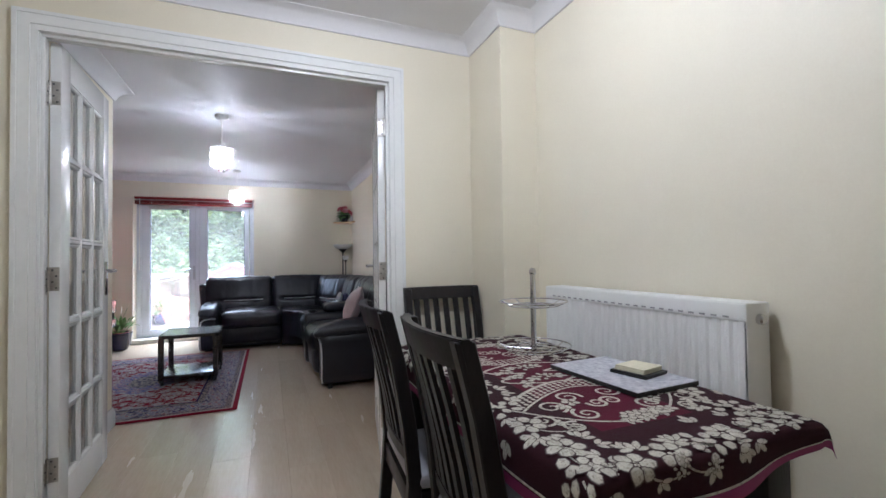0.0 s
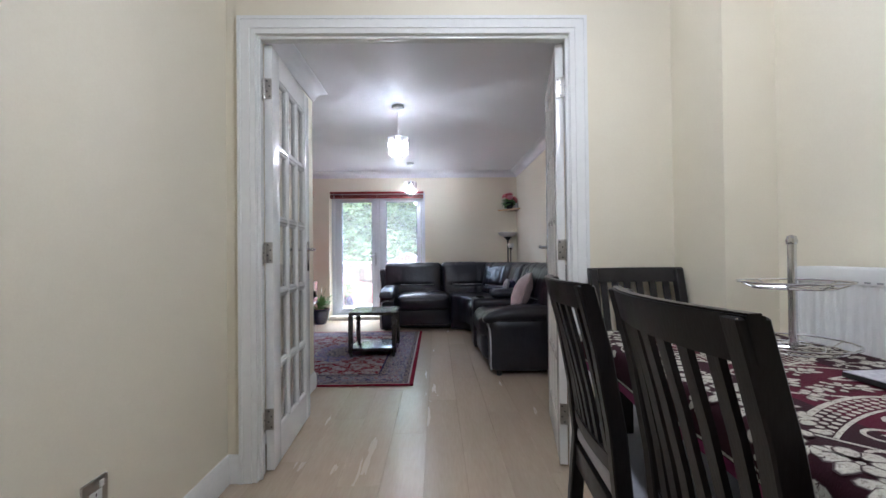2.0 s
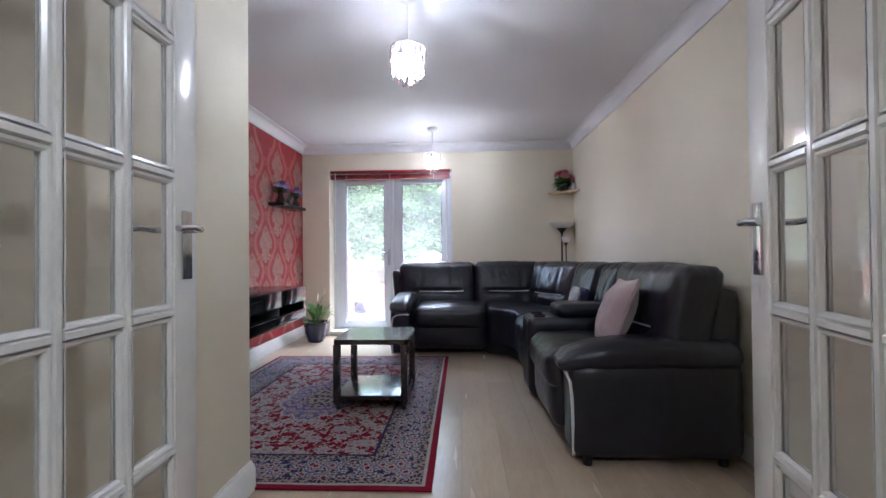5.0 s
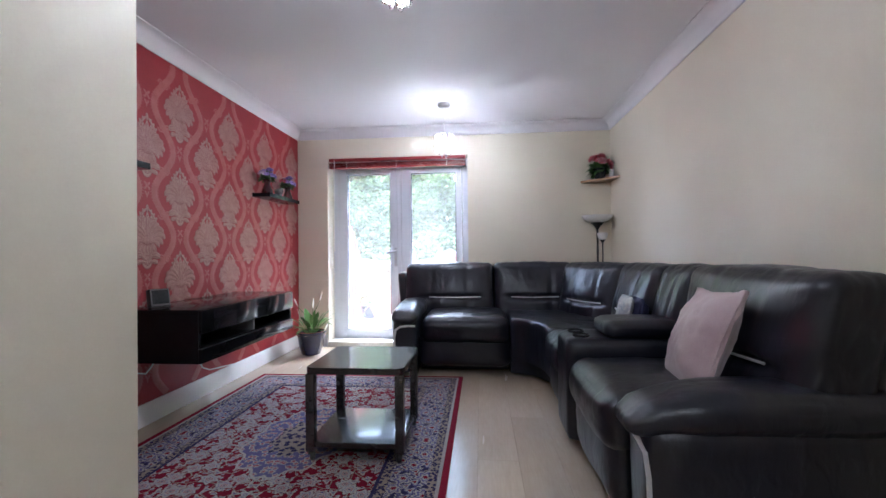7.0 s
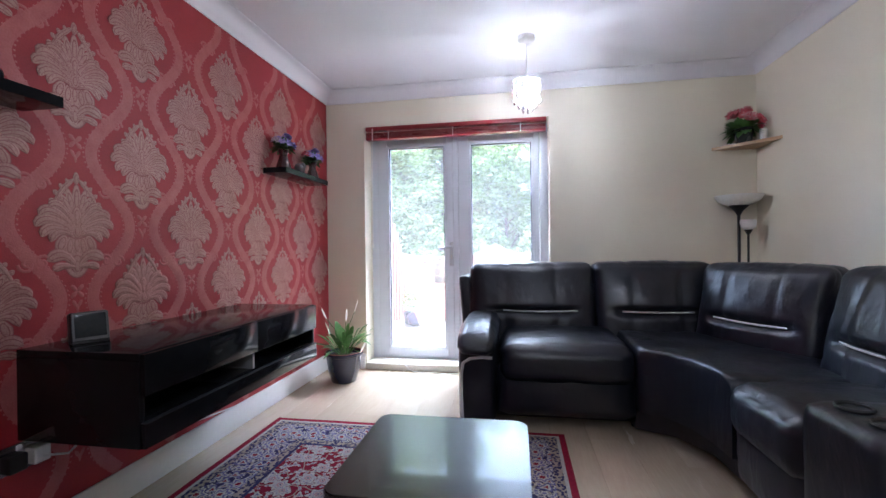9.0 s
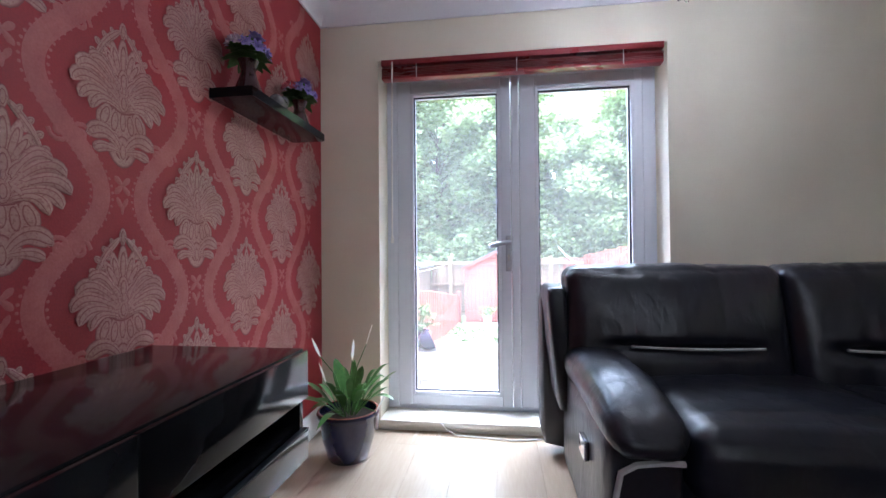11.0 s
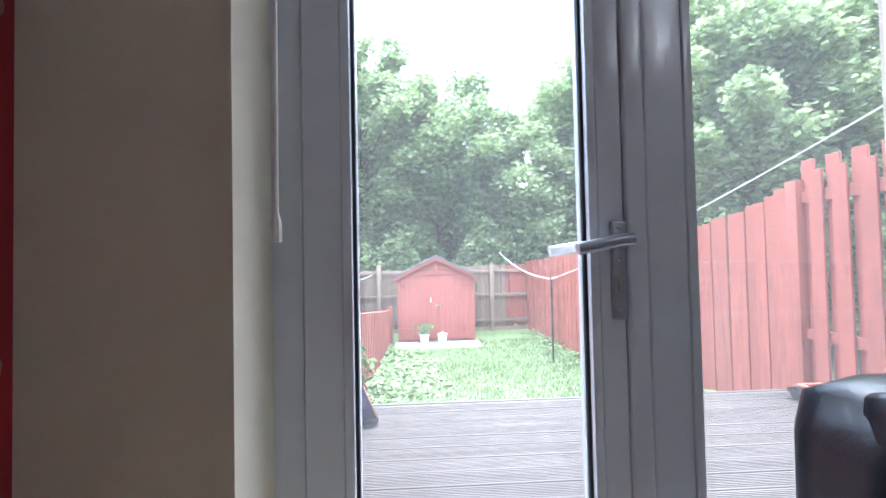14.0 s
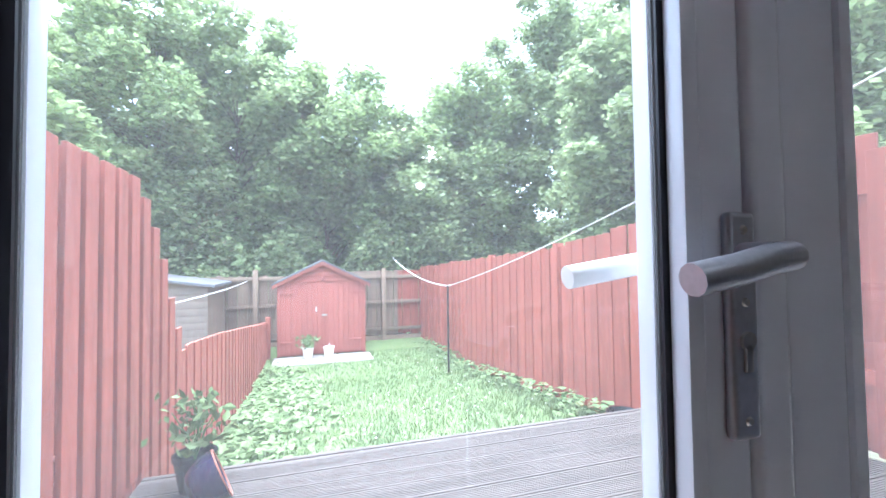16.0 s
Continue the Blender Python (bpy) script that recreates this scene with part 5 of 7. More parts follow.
SHELVES = [(3.92, 4.512, 1.715), (4.11, 4.702, 1.425), (6.005, 6.590, 1.452)]
for a, b, z in SHELVES:
    sh = thing("floating_shelf", "black gloss floating shelf fixed to the red wall", "shelf", pose(XL, a, z), group="floating shelves")
    part("board", box(bmesh.new(), 0.002, 0.155, 0, b - a, 0, 0.034, 0.0015), M_BLACKGLOSS, sh)
    part("front_edge", box(bmesh.new(), 0.1552, 0.158, 0.001, b - a - 0.001, 0.001, 0.033), M_BLACKGLOSS, sh)
    part("bracket", box(bmesh.new(), 0.0015, 0.006, 0.05, b - a - 0.05, 0.008, 0.026), M_STEEL, sh)


def flower_head(bm_f, c, r, n=7, layers=2, seed=0):
    rnd = random.Random(seed)
    for lay in range(layers):
        for k in range(n):
            a = 2 * math.pi * (k + 0.5 * lay) / n + rnd.uniform(-0.15, 0.15)
            tilt = 0.35 + 0.55 * lay
            d = Vector((math.cos(a) * math.cos(tilt), math.sin(a) * math.cos(tilt), math.sin(tilt)))
            side = Vector((-math.sin(a), math.cos(a), 0))
            ln = r * (1 - 0.3 * lay)
            p = Vector(c)
            q = [p, p + d * ln * 0.5 + side * ln * 0.32, p + d * ln + side * ln * 0.10, p + d * ln * 1.02 - side * ln * 0.10, p + d * ln * 0.5 - side * ln * 0.32]
            vs = [bm_f.verts.new(v) for v in q]
            mid = bm_f.verts.new(p + d * ln * 0.55 + Vector((0, 0, -ln * 0.10)))
            for i in range(5):
                bm_f.faces.new((vs[i], vs[(i + 1) % 5], mid))


def facing_head(c, d, r, n, layers, seed):
    """A flower head at c that faces along d."""
    bm_f = bmesh.new()
    flower_head(bm_f, (0, 0, 0), r, n, layers, seed)
    bmesh.ops.transform(bm_f, matrix=Matrix.Translation(c) @ Vector(d).to_track_quat("Z", "Y").to_matrix().to_4x4(), verts=bm_f.verts)
    return bm_f


def leafy(bm_l, c, d, ln, w, droop=0.3):
    """A pointed leaf with a fold down its middle."""
    d = Vector(d).normalized()
    side = d.cross(Vector((0, 0, 1)))
    side = side.normalized() if side.length > 1e-3 else Vector((1, 0, 0))
    rows = []
    n = 6
    for k in range(n + 1):
        t = k / n
        mid = Vector(c) + d * ln * t + Vector((0, 0, -droop * ln * t * t))
        ww = w * math.sin(math.pi * min(1, 0.08 + 0.92 * t)) ** 0.8 * 0.5
        rows.append((bm_l.verts.new(mid + side * ww + Vector((0, 0, 0.15 * ww))), bm_l.verts.new(mid), bm_l.verts.new(mid - side * ww + Vector((0, 0, 0.15 * ww)))))
    for a, b in zip(rows, rows[1:]):
        bm_l.faces.new((a[0], a[1], b[1], b[0]))
        bm_l.faces.new((a[1], a[2], b[2], b[1]))


def posy(name, label, at, vase_h, seed, mats):
    v = thing(name, label, "vase of flowers", at, group="vases on the shelf")
    bm = bmesh.new()
    k = vase_h / 0.12
    lathe(bm, [(0, 0.0), (0.040 * k, 0.0), (0.045 * k, 0.006), (0.044 * k, 0.022 * k), (0.028 * k, 0.066 * k), (0.023 * k, 0.085 * k), (0.031 * k, 0.112 * k), (0.035 * k, 0.12 * k), (0.031 * k, 0.119 * k), (0.020 * k, 0.088 * k), (0.018 * k, 0.06 * k), (0, 0.05 * k)], 0, 0, 24)
    part("vase", bm, M_VASE, v, "dark red glass vase")
    rnd = random.Random(seed)
    bl = bmesh.new()
    for i in range(170):
        a, e = rnd.uniform(0, 6.28), rnd.uniform(-0.35, 1.3)
        leafy(bl, (0.012 * math.cos(a), 0.012 * math.sin(a), vase_h + rnd.uniform(0.0, 0.03)), (math.cos(a) * math.cos(e), math.sin(a) * math.cos(e), math.sin(e) + 0.2), rnd.uniform(0.050, 0.078), 0.030)
    part("foliage", bl, M_DARKLEAF, v)
    for j in range(13):
        a, e = j * 2.4, 0.0 + 1.3 * ((j * 0.618) % 1.0)
        c = Vector((0.066 * math.cos(a) * math.cos(e), 0.066 * math.sin(a) * math.cos(e), vase_h + 0.022 + 0.072 * math.sin(e)))
        bf = facing_head(c, (math.cos(a) * math.cos(e), math.sin(a) * math.cos(e), math.sin(e) + 0.15), rnd.uniform(0.026, 0.032), 6, 3, seed * 31 + j)
        part("bloom", bf, mats[(0, 0, 1, 0, 2)[j % 5] % len(mats)], v)
    return v


posy("flower_vase", "purple silk flowers in a waisted dark red vase", pose(-1.925, 6.10, 1.4863), 0.125, 4, (M_PETALPURPLE, M_PETALWHITE))
posy("flower_vase", "purple and red silk flowers in a dark red vase", pose(-1.925, 6.49, 1.4863), 0.12, 9, (M_PETALPURPLE, M_PETALRED, M_PETALWHITE))
bm = bmesh.new()
puff(bm, (0.055, 0.105, 0.055), (0, 0, 0.045), 0.026, cuts=6)
puff(bm, (0.042, 0.042, 0.045), (0.004, 0.05, 0.068), 0.019, cuts=4)
for sx in (0.014, -0.014):
    for sy in (0.026, -0.026):
        lathe(bm, [(0, 0.0), (0.009, 0.0), (0.009, 0.03), (0, 0.03)], sx, sy, 8)
solid("figurine", bm, M_GREYGLASS, "small grey animal figurine on the shelf", "figurine", m=pose(-1.92, 6.30, 1.4865, 0, 0, 10), angle=80)
# ornaments on the near shelves
orn = thing("white_blossom_ornament", "white silk blossom in a small clear dish", "ornament", pose(-1.93, 4.35, 1.7495))
part("dish", lathe(bmesh.new(), [(0, 0.0), (0.028, 0.0), (0.034, 0.02), (0.030, 0.02), (0.024, 0.004), (0, 0.004)], 0, 0, 20), M_CLEAR, orn)
bf = bmesh.new()
for j in range(3):
    flower_head(bf, (0.0, 0.012 * j - 0.012, 0.045 + 0.03 * j), 0.045, 7, 3, j)
part("blossom", bf, M_PETALWHITE, orn)
bm = bmesh.new()
puff(bm, (0.055, 0.075, 0.06), (0, 0, 0.03), 0.026, cuts=8, wrinkle=0.01, freq=20)
solid("white_ornament", bm, M_SPATHE, "lumpy white ceramic ornament on the shelf", "ornament", m=pose(-1.92, 4.36, 1.4595), angle=80)
bm = bmesh.new()
puff(bm, (0.05, 0.07, 0.045), (0, 0.01, 0.0225), 0.02, cuts=6)
puff(bm, (0.032, 0.03, 0.035), (0, -0.028, 0.048), 0.015, cuts=4)
solid("black_ornament", bm, M_BLACKGLOSS, "small glossy black animal ornament", "ornament", m=pose(-1.92, 4.54, 1.4595), angle=80)

# socket, plug and cables by the media unit
sk = thing("wall_socket", "polished steel double wall socket with black plugs", "socket", pose(XL, 4.675, 0.345))
part("face_plate", box(bmesh.new(), 0.0, 0.009, -0.075, 0.075, -0.043, 0.043, 0.002), M_CHROME, sk)
plug = part("plug", box(bmesh.new(), 0.0092, 0.05, -0.055, -0.005, -0.03, 0.022, 0.006, 3), M_PLASTIC, sk, "black mains plug")
part("plug", box(bmesh.new(), 0.0092, 0.05, 0.012, 0.06, -0.03, 0.022, 0.006, 3), M_WHITEPL, sk, "white mains plug")
part("switch", box(bmesh.new(), 0.009, 0.012, -0.01, 0.005, 0.024, 0.038, 0.001), M_WHITEPL, sk)
solid("cable", tube(bmesh.new(), [(XL + 0.05, 4.71, 0.335), (XL + 0.06, 4.78, 0.31), (XL + 0.03, 4.86, 0.33), (XL + 0.02, 4.93, 0.394)], 0.0035, 6), M_WHITEPL, "white cable running up behind the media unit", "cable")
solid("cable", tube(bmesh.new(), [(XL + 0.02, 5.25, 0.394), (XL + 0.02, 5.26, 0.30), (XL + 0.022, 5.32, 0.20), (XL + 0.022, 5.40, 0.165), (XL + 0.02, 5.52, 0.15), (XL + 0.02, 5.7, 0.129)], 0.004, 6), M_WHITEPL, "white cable hanging below the media unit", "cable")
solid("cable", tube(bmesh.new(), [(-1.36, 6.885, 0.0585), (-1.33, 6.87, 0.03), (-1.28, 6.86, 0.008), (-1.15, 6.85, 0.007), (-1.0, 6.83, 0.007), (-0.85, 6.86, 0.007), (-0.7, 6.87, 0.007)], 0.004, 6), M_WHITEPL, "white cable trailing along the floor under the sill", "cable")

# ---- peace lily ----
lily = thing("potted_peace_lily", "peace lily with white flowers in a navy glazed pot", "potted plant", pose(-1.742, 6.585, 0.002))
part("pot", lathe(bmesh.new(), [(0, 0), (0.085, 0), (0.09, 0.006), (0.115, 0.09), (0.126, 0.17), (0.128, 0.19), (0.138, 0.196), (0.141, 0.208), (0.136, 0.218), (0.126, 0.216), (0.120, 0.19), (0.116, 0.18), (0, 0.175)], 0, 0, 36), M_NAVYPOT, lily)
part("rim", lathe(bmesh.new(), [(0.129, 0.2185), (0.137, 0.2190), (0.134, 0.222), (0.128, 0.2215), (0.129, 0.2185)], 0, 0, 36), M_TERRA, lily, "worn terracotta rim")
part("soil", lathe(bmesh.new(), [(0.119, 0.186), (0.06, 0.196), (0, 0.198)], 0, 0, 24), M_SOIL, lily)
rnd = random.Random(5)
for i in range(34):
    a = 2 * math.pi * i / 34 * 2.4 + rnd.uniform(-0.3, 0.3)
    e = rnd.uniform(0.5, 1.35)
    bl = bmesh.new()
    root = Vector((0.03 * math.cos(a), 0.03 * math.sin(a), 0.19))
    d = Vector((math.cos(a) * math.cos(e), math.sin(a) * math.cos(e), math.sin(e)))
    stem = rnd.uniform(0.05, 0.13)
    tube(bl, [root, root + d * stem], 0.0025, 5)
    leafy(bl, root + d * stem, d, rnd.uniform(0.12, 0.22), rnd.uniform(0.030, 0.052), rnd.uniform(0.2, 0.6))
    part("leaf", bl, M_LEAF, lily, angle=80)
for dx, dy, h in ((0.08, 0.02, 0.56), (-0.12, -0.03, 0.51), (0.02, 0.0, 0.49), (-0.09, -0.04, 0.40), (0.14, -0.03, 0.27)):
    bl = bmesh.new()
    tube(bl, [(0, 0, 0.19), (dx * 0.5, dy * 0.5, 0.19 + (h - 0.19) * 0.6), (dx, dy, h - 0.05)], 0.0026, 6)
    st = part("flower_stem", bl, M_LEAF, lily)
    bf = bmesh.new()
    leafy(bf, (dx, dy, h - 0.05), (dx * 1.5, dy, 0.35), 0.085, 0.040, -0.15)
    part("flower", bf, M_SPATHE, st, "white flower", angle=80)

# ---- corner shelf, poinsettia, candle, floor lamp ----
bm = bmesh.new()
prism(bm, [(XR - 0.002, YF - 0.002), (XR - 0.29, YF - 0.002), (XR - 0.002, YF - 0.30)], 2, 1.642, 1.662)
solid("corner_shelf", bm, M_PINE, "varnished pine triangular corner shelf", "shelf", smooth=False)
poin = thing("artificial_poinsettia", "pink and red artificial poinsettia in a black pot", "plant", pose(XR - 0.13, YF - 0.10, 1.6625))
part("pot", lathe(bmesh.new(), [(0, 0), (0.045, 0), (0.062, 0.09), (0.066, 0.092), (0.066, 0.10), (0.056, 0.10), (0, 0.09)], 0, 0, 24), M_BLACKPOT, poin)
bl = bmesh.new()
rnd = random.Random(8)
for i in range(90):
    a, e = rnd.uniform(0, 6.28), rnd.uniform(-0.6, 1.0)
    leafy(bl, (0.02 * math.cos(a), 0.02 * math.sin(a), 0.10), (math.cos(a) * math.cos(e), math.sin(a) * math.cos(e) * 0.8, math.sin(e) + 0.1), rnd.uniform(0.07, 0.125), 0.045, 0.25)
part("foliage", bl, M_DARKLEAF, poin)
for i in range(26):
    a, e = i * 2.4 + rnd.uniform(-0.3, 0.3), -0.15 + 1.6 * ((i * 0.618) % 1.0)
    q = rnd.uniform(0.85, 1.1)
    bf = facing_head((0.100 * q * math.cos(a) * math.cos(e), 0.078 * q * math.sin(a) * math.cos(e) - 0.01, 0.135 + 0.085 * q * math.sin(e)), (math.cos(a) * math.cos(e), math.sin(a) * math.cos(e), math.sin(e) + 0.3), rnd.uniform(0.034, 0.046), 6, 2, i)
    part("flower", bf, (M_PETALRED, M_PETALPINK, M_PETALRED, M_PETALPALE)[i % 4], poin)
solid("candle_jar", lathe(bmesh.new(), [(0, 0), (0.022, 0), (0.023, 0.004), (0.023, 0.075), (0.019, 0.082), (0, 0.083)], 0, 0, 20), M_OPAL, "white candle jar on the corner shelf", "candle", m=pose(XR - 0.035, YF - 0.155, 1.6625))

fl = thing("floor_lamp", "black uplighter floor lamp with opal bowl and reading arm, unlit", "floor lamp", pose(1.035, 6.835, 0.0))
part("base", lathe(bmesh.new(), [(0, 0.002), (0.070, 0.002), (0.071, 0.018), (0.05, 0.026), (0.018, 0.04), (0, 0.04)], 0, 0, 28), M_LAMPBLACK, fl)
part("pole", tube(bmesh.new(), [(0, 0, 0.03), (0, 0, 1.19)], 0.0095, 12), M_LAMPBLACK, fl)
part("cup", lathe(bmesh.new(), [(0, 1.17), (0.014, 1.18), (0.022, 1.20), (0.058, 1.238), (0.058, 1.244), (0, 1.24)], 0, 0, 24), M_LAMPBLACK, fl)
part("shade", lathe(bmesh.new(), [(0.055, 1.243), (0.09, 1.252), (0.125, 1.275), (0.142, 1.305), (0.144, 1.312), (0.139, 1.311), (0.12, 1.280), (0.088, 1.258), (0.05, 1.249)], 0, 0, 36), M_OPAL, fl, "frosted opal glass bowl")
part("reading_arm", tube(bmesh.new(), [(0, 0, 0.66), (0.02, -0.03, 0.74), (0.034, -0.05, 0.86), (0.034, -0.05, 1.05)], 0.007, 8), M_LAMPBLACK, fl)
part("reading_cup", lathe(bmesh.new(), [(0, 1.04), (0.010, 1.045), (0.026, 1.075), (0, 1.073)], 0.034, -0.05, 20), M_LAMPBLACK, fl)
part("reading_shade", lathe(bmesh.new(), [(0.022, 1.074), (0.042, 1.09), (0.048, 1.12), (0.046, 1.142), (0.043, 1.14), (0.044, 1.118), (0.038, 1.093), (0.02, 1.078)], 0.034, -0.05, 24), M_OPAL, fl, "small opal glass shade")

# ---- venetian blind, drawn up ----
bl_ = thing("venetian_blind", "dark cherry wood venetian blind pulled fully up", "blind", pose(-0.9535, 6.925, 0))
W2 = 0.712
part("headrail", box(bmesh.new(), -W2, W2, -0.03, 0.025, 1.926, 1.957, 0.003), M_BLINDRED, bl_, "red headrail")
for k in range(14):
    part("slat", box(bmesh.new(), -W2 + 0.004, W2 - 0.004, -0.028 + 0.002 * (k % 3 - 1), 0.022 + 0.002 * (k % 3 - 1), 1.8715 + k * 0.0028, 1.8738 + k * 0.0028), M_BLIND, bl_, smooth=False)
part("bottom_rail", box(bmesh.new(), -W2 + 0.004, W2 - 0.004, -0.030, 0.024, 1.855, 1.870, 0.002), M_BLINDRED, bl_)
for x in (-0.52, 0.0, 0.52):
    part("ladder_tape", box(bmesh.new(), x - 0.002, x + 0.002, -0.0325, -0.0305, 1.855, 1.926), M_WHITEPL, bl_)
bm = tube(bmesh.new(), [(-0.645, -0.055, 1.93), (-0.647, -0.060, 1.5), (-0.648, -0.062, 1.025)], 0.0042, 8)
wand = part("tilt_wand", bm, M_OPAL, bl_, "clear acrylic tilt wand")
part("wand_tip", lathe(bmesh.new(), [(0, 0.983), (0.0085, 0.983), (0.0085, 1.010), (0.006, 1.02), (0.0045, 1.025), (0, 1.025)], -0.648, -0.062, 8), M_OPAL, wand)

# ---- pendant lamps ----
DROPS = {}


def pendant(x, y, seed):
    p = thing("pendant_light", "lit pendant of lilac and clear crystal drops on a chrome ring", "pendant lamp", pose(x, y, 0), group="crystal pendants")
    part("ceiling_rose", lathe(bmesh.new(), [(0, CEIL - 0.001), (0.05, CEIL - 0.001), (0.05, CEIL - 0.022), (0.042, CEIL - 0.03), (0.012, CEIL - 0.036), (0, CEIL - 0.036)], 0, 0, 28), M_WHITEPL, p, "white ceiling rose")
    part("cord", tube(bmesh.new(), [(0, 0, CEIL - 0.03), (0, 0, 1.99)], 0.0032, 6), M_WHITEPL, p)
    bm = bmesh.new()
    for r, z in ((0.083, 1.985), (0.050, 1.985)):
        tube(bm, [(r * math.cos(a), r * math.sin(a), z) for a in np.linspace(0, 2 * math.pi, 32, endpoint=False)], 0.0035, 6, closed=True)
    for k in range(3):
        a = 2 * math.pi * k / 3 + 0.4
        tube(bm, [(0, 0, 1.990), (0.083 * math.cos(a), 0.083 * math.sin(a), 1.985)], 0.0028, 5)
    part("ring", bm, M_CHROME, p, "chrome ring")
    part("lamp_holder", lathe(bmesh.new(), [(0, 2.0), (0.014, 2.0), (0.017, 1.97), (0.017, 1.945), (0, 1.945)], 0, 0, 16), M_WHITEPL, p)
    bulb = part("bulb", lathe(bmesh.new(), [(0, 1.945), (0.012, 1.942), (0.022, 1.915), (0.027, 1.892), (0.023, 1.872), (0.012, 1.861), (0, 1.859)], 0, 0, 20), M_BULB, p, "glowing bulb")
    rnd = random.Random(seed)
    for r, n, drop, mt in ((0.083, 11, 0.075, M_CRYSTAL), (0.078, 11, 0.135, M_DROP), (0.050, 9, 0.165, M_DROP), (0.026, 5, 0.185, M_DROP)):
        if (r, drop) not in DROPS:
            bm = bmesh.new()
            tube(bm, [(0, 0, 0), (0, 0, 0.03 - drop)], 0.0009, 4)
            z = -0.01
            if mt == M_CRYSTAL:
                lathe(bm, [(0, -0.002), (0.0065, -0.008), (0.0075, -0.040), (0.0060, -0.066), (0, -0.072)], 0, 0, 6)
                z = -1.0
            while z > 0.045 - drop:
                lathe(bm, [(0, z), (0.0055, z - 0.006), (0, z - 0.012)], 0, 0, 6)
                z -= 0.017
            if mt != M_CRYSTAL:
                lathe(bm, [(0, 0.04 - drop), (0.0045, 0.032 - drop), (0.0085, 0.012 - drop), (0.006, 0.003 - drop), (0, -drop)], 0, 0, 7)
            DROPS[(r, drop)] = link("crystal_drop", bm, mt, False)
        for k in range(n):
            a = 2 * math.pi * k / n + rnd.uniform(-1, 1) * (0.14 if mt == M_CRYSTAL else 0.05)
            piece("crystal_drop", DROPS[(r, drop)], p, pose(r * math.cos(a), r * math.sin(a), 1.982 + rnd.uniform(-0.006, 0.002), 0, 0, 40 * k))
    d = bpy.data.lights.new("pendant_bulb", "POINT")
    d.energy, d.color, d.shadow_soft_size = PENDANT_W, (1.0, 0.96, 0.92), 0.004
    lamp = new("pendant_bulb", d)
    lamp.location = (0, 0, 1.895)
    lamp.parent = p
    return p


PENDANT_W = 0.135
pendant(-0.37, 3.986, 1)
pendant(-0.401, 6.249, 2)

# ---- dining room ----
# Unseen fill light on the ceiling, added to brighten the dining room.
dl = thing("ceiling_light", "unseen round flush ceiling light, lit, added to brighten the dining room", "ceiling light", pose(0.28, 1.10, 0))
part("base", lathe(bmesh.new(), [(0, CEIL - 0.001), (0.14, CEIL - 0.001), (0.14, CEIL - 0.02), (0, CEIL - 0.02)], 0, 0, 32), M_CHROME, dl)
part("diffuser", lathe(bmesh.new(), [(0.132, CEIL - 0.0205), (0.13, CEIL - 0.04), (0.10, CEIL - 0.065), (0.05, CEIL - 0.078), (0, CEIL - 0.081)], 0, 0, 32), glow("fill_diffuser", (1.0, 0.97, 0.93), 0.4), dl, "glowing opal diffuser of the added light")
dd = bpy.data.lights.new("fill_ceiling_bulb", "POINT")
dd.energy, dd.color, dd.shadow_soft_size = 0.92, (1.0, 0.965, 0.92), 0.06
db = new("fill_ceiling_bulb", dd)
db.location = (0, 0, CEIL - 0.09)
db.parent = dl
tab = thing("dining_table", "black-stained rectangular dining table", "table", pose(0, 0, 0))
TX0, TX1, TY0, TY1, TZ = 0.410, 0.955, 0.645, 1.69, 0.748
part("tabletop", box(bmesh.new(), TX0, TX1, TY0, TY1, TZ - 0.03, TZ, 0.003), M_CHAIR, tab)
part("apron", box(bmesh.new(), TX0 + 0.06, TX1 - 0.06, TY0 + 0.06, TY1 - 0.06, TZ - 0.11, TZ - 0.0305, 0.002), M_CHAIR, tab)
for x in (TX0 + 0.03, TX1 - 0.10):
    for y in (TY0 + 0.03, TY1 - 0.10):
        part("leg", box(bmesh.new(), x, x + 0.07, y, y + 0.07, 0.002, TZ - 0.031, 0.004), M_CHAIR, tab)
HANG, FR = 0.115, 0.022


def cloth(u, v, h=0.0):
    """The laid cloth: (u, v) in the flat sheet, folded over the table's edges, h above it."""
    def fold(t, lo, hi):
        if t < lo:
            e, s = lo - t, -1
        elif t > hi:
            e, s = t - hi, 1
        else:
            return t, 0.0, 0.0, 1.0
        edge = lo if s < 0 else hi
        arc = FR * math.pi / 2
        if e < arc:
            a = e / FR
            return edge + s * (FR + h) * math.sin(a), (FR + h) * (1 - math.cos(a)), math.sin(a), math.cos(a)
        return edge + s * (FR + h) , FR + (e - arc), 1.0, 0.0
    near_edge = TY0 + 0.006
    if v < near_edge:
        v = near_edge - (near_edge - v) * (1.0 - 0.5 * max(0.0, min(1.0, (u - TX0) / (TX1 - TX0))))
    x, dx, _, _ = fold(u, TX0 + 0.006, TX1 - 0.008)
    y, dy, _, _ = fold(v, TY0 + 0.006, TY1 - 0.008)
    drop = max(dx, dy) if min(dx, dy) <= 0 else math.hypot(dx, dy) * 0.94
    wave = min(1.0, drop / 0.1)
    out = 0.016 * wave * (math.sin(u * 19 + 1) + math.sin(v * 16 + 0.4))
    if dx > 0:
        x += (1 if u > 0.6 else -1) * max(-0.010, out) * (0.25 if u > 0.6 else 0.45)
    if dy > 0:
        y += (1 if v > 1.1 else -1) * max(-0.012, out)
    return Vector((x, y, TZ + 0.003 + (h if drop <= 0 else 0) - drop + (h if 0 < drop < FR else 0)))


U0, U1, V0, V1 = TX0 - 0.105, TX1 + 0.06, TY0 - HANG, TY1 + HANG
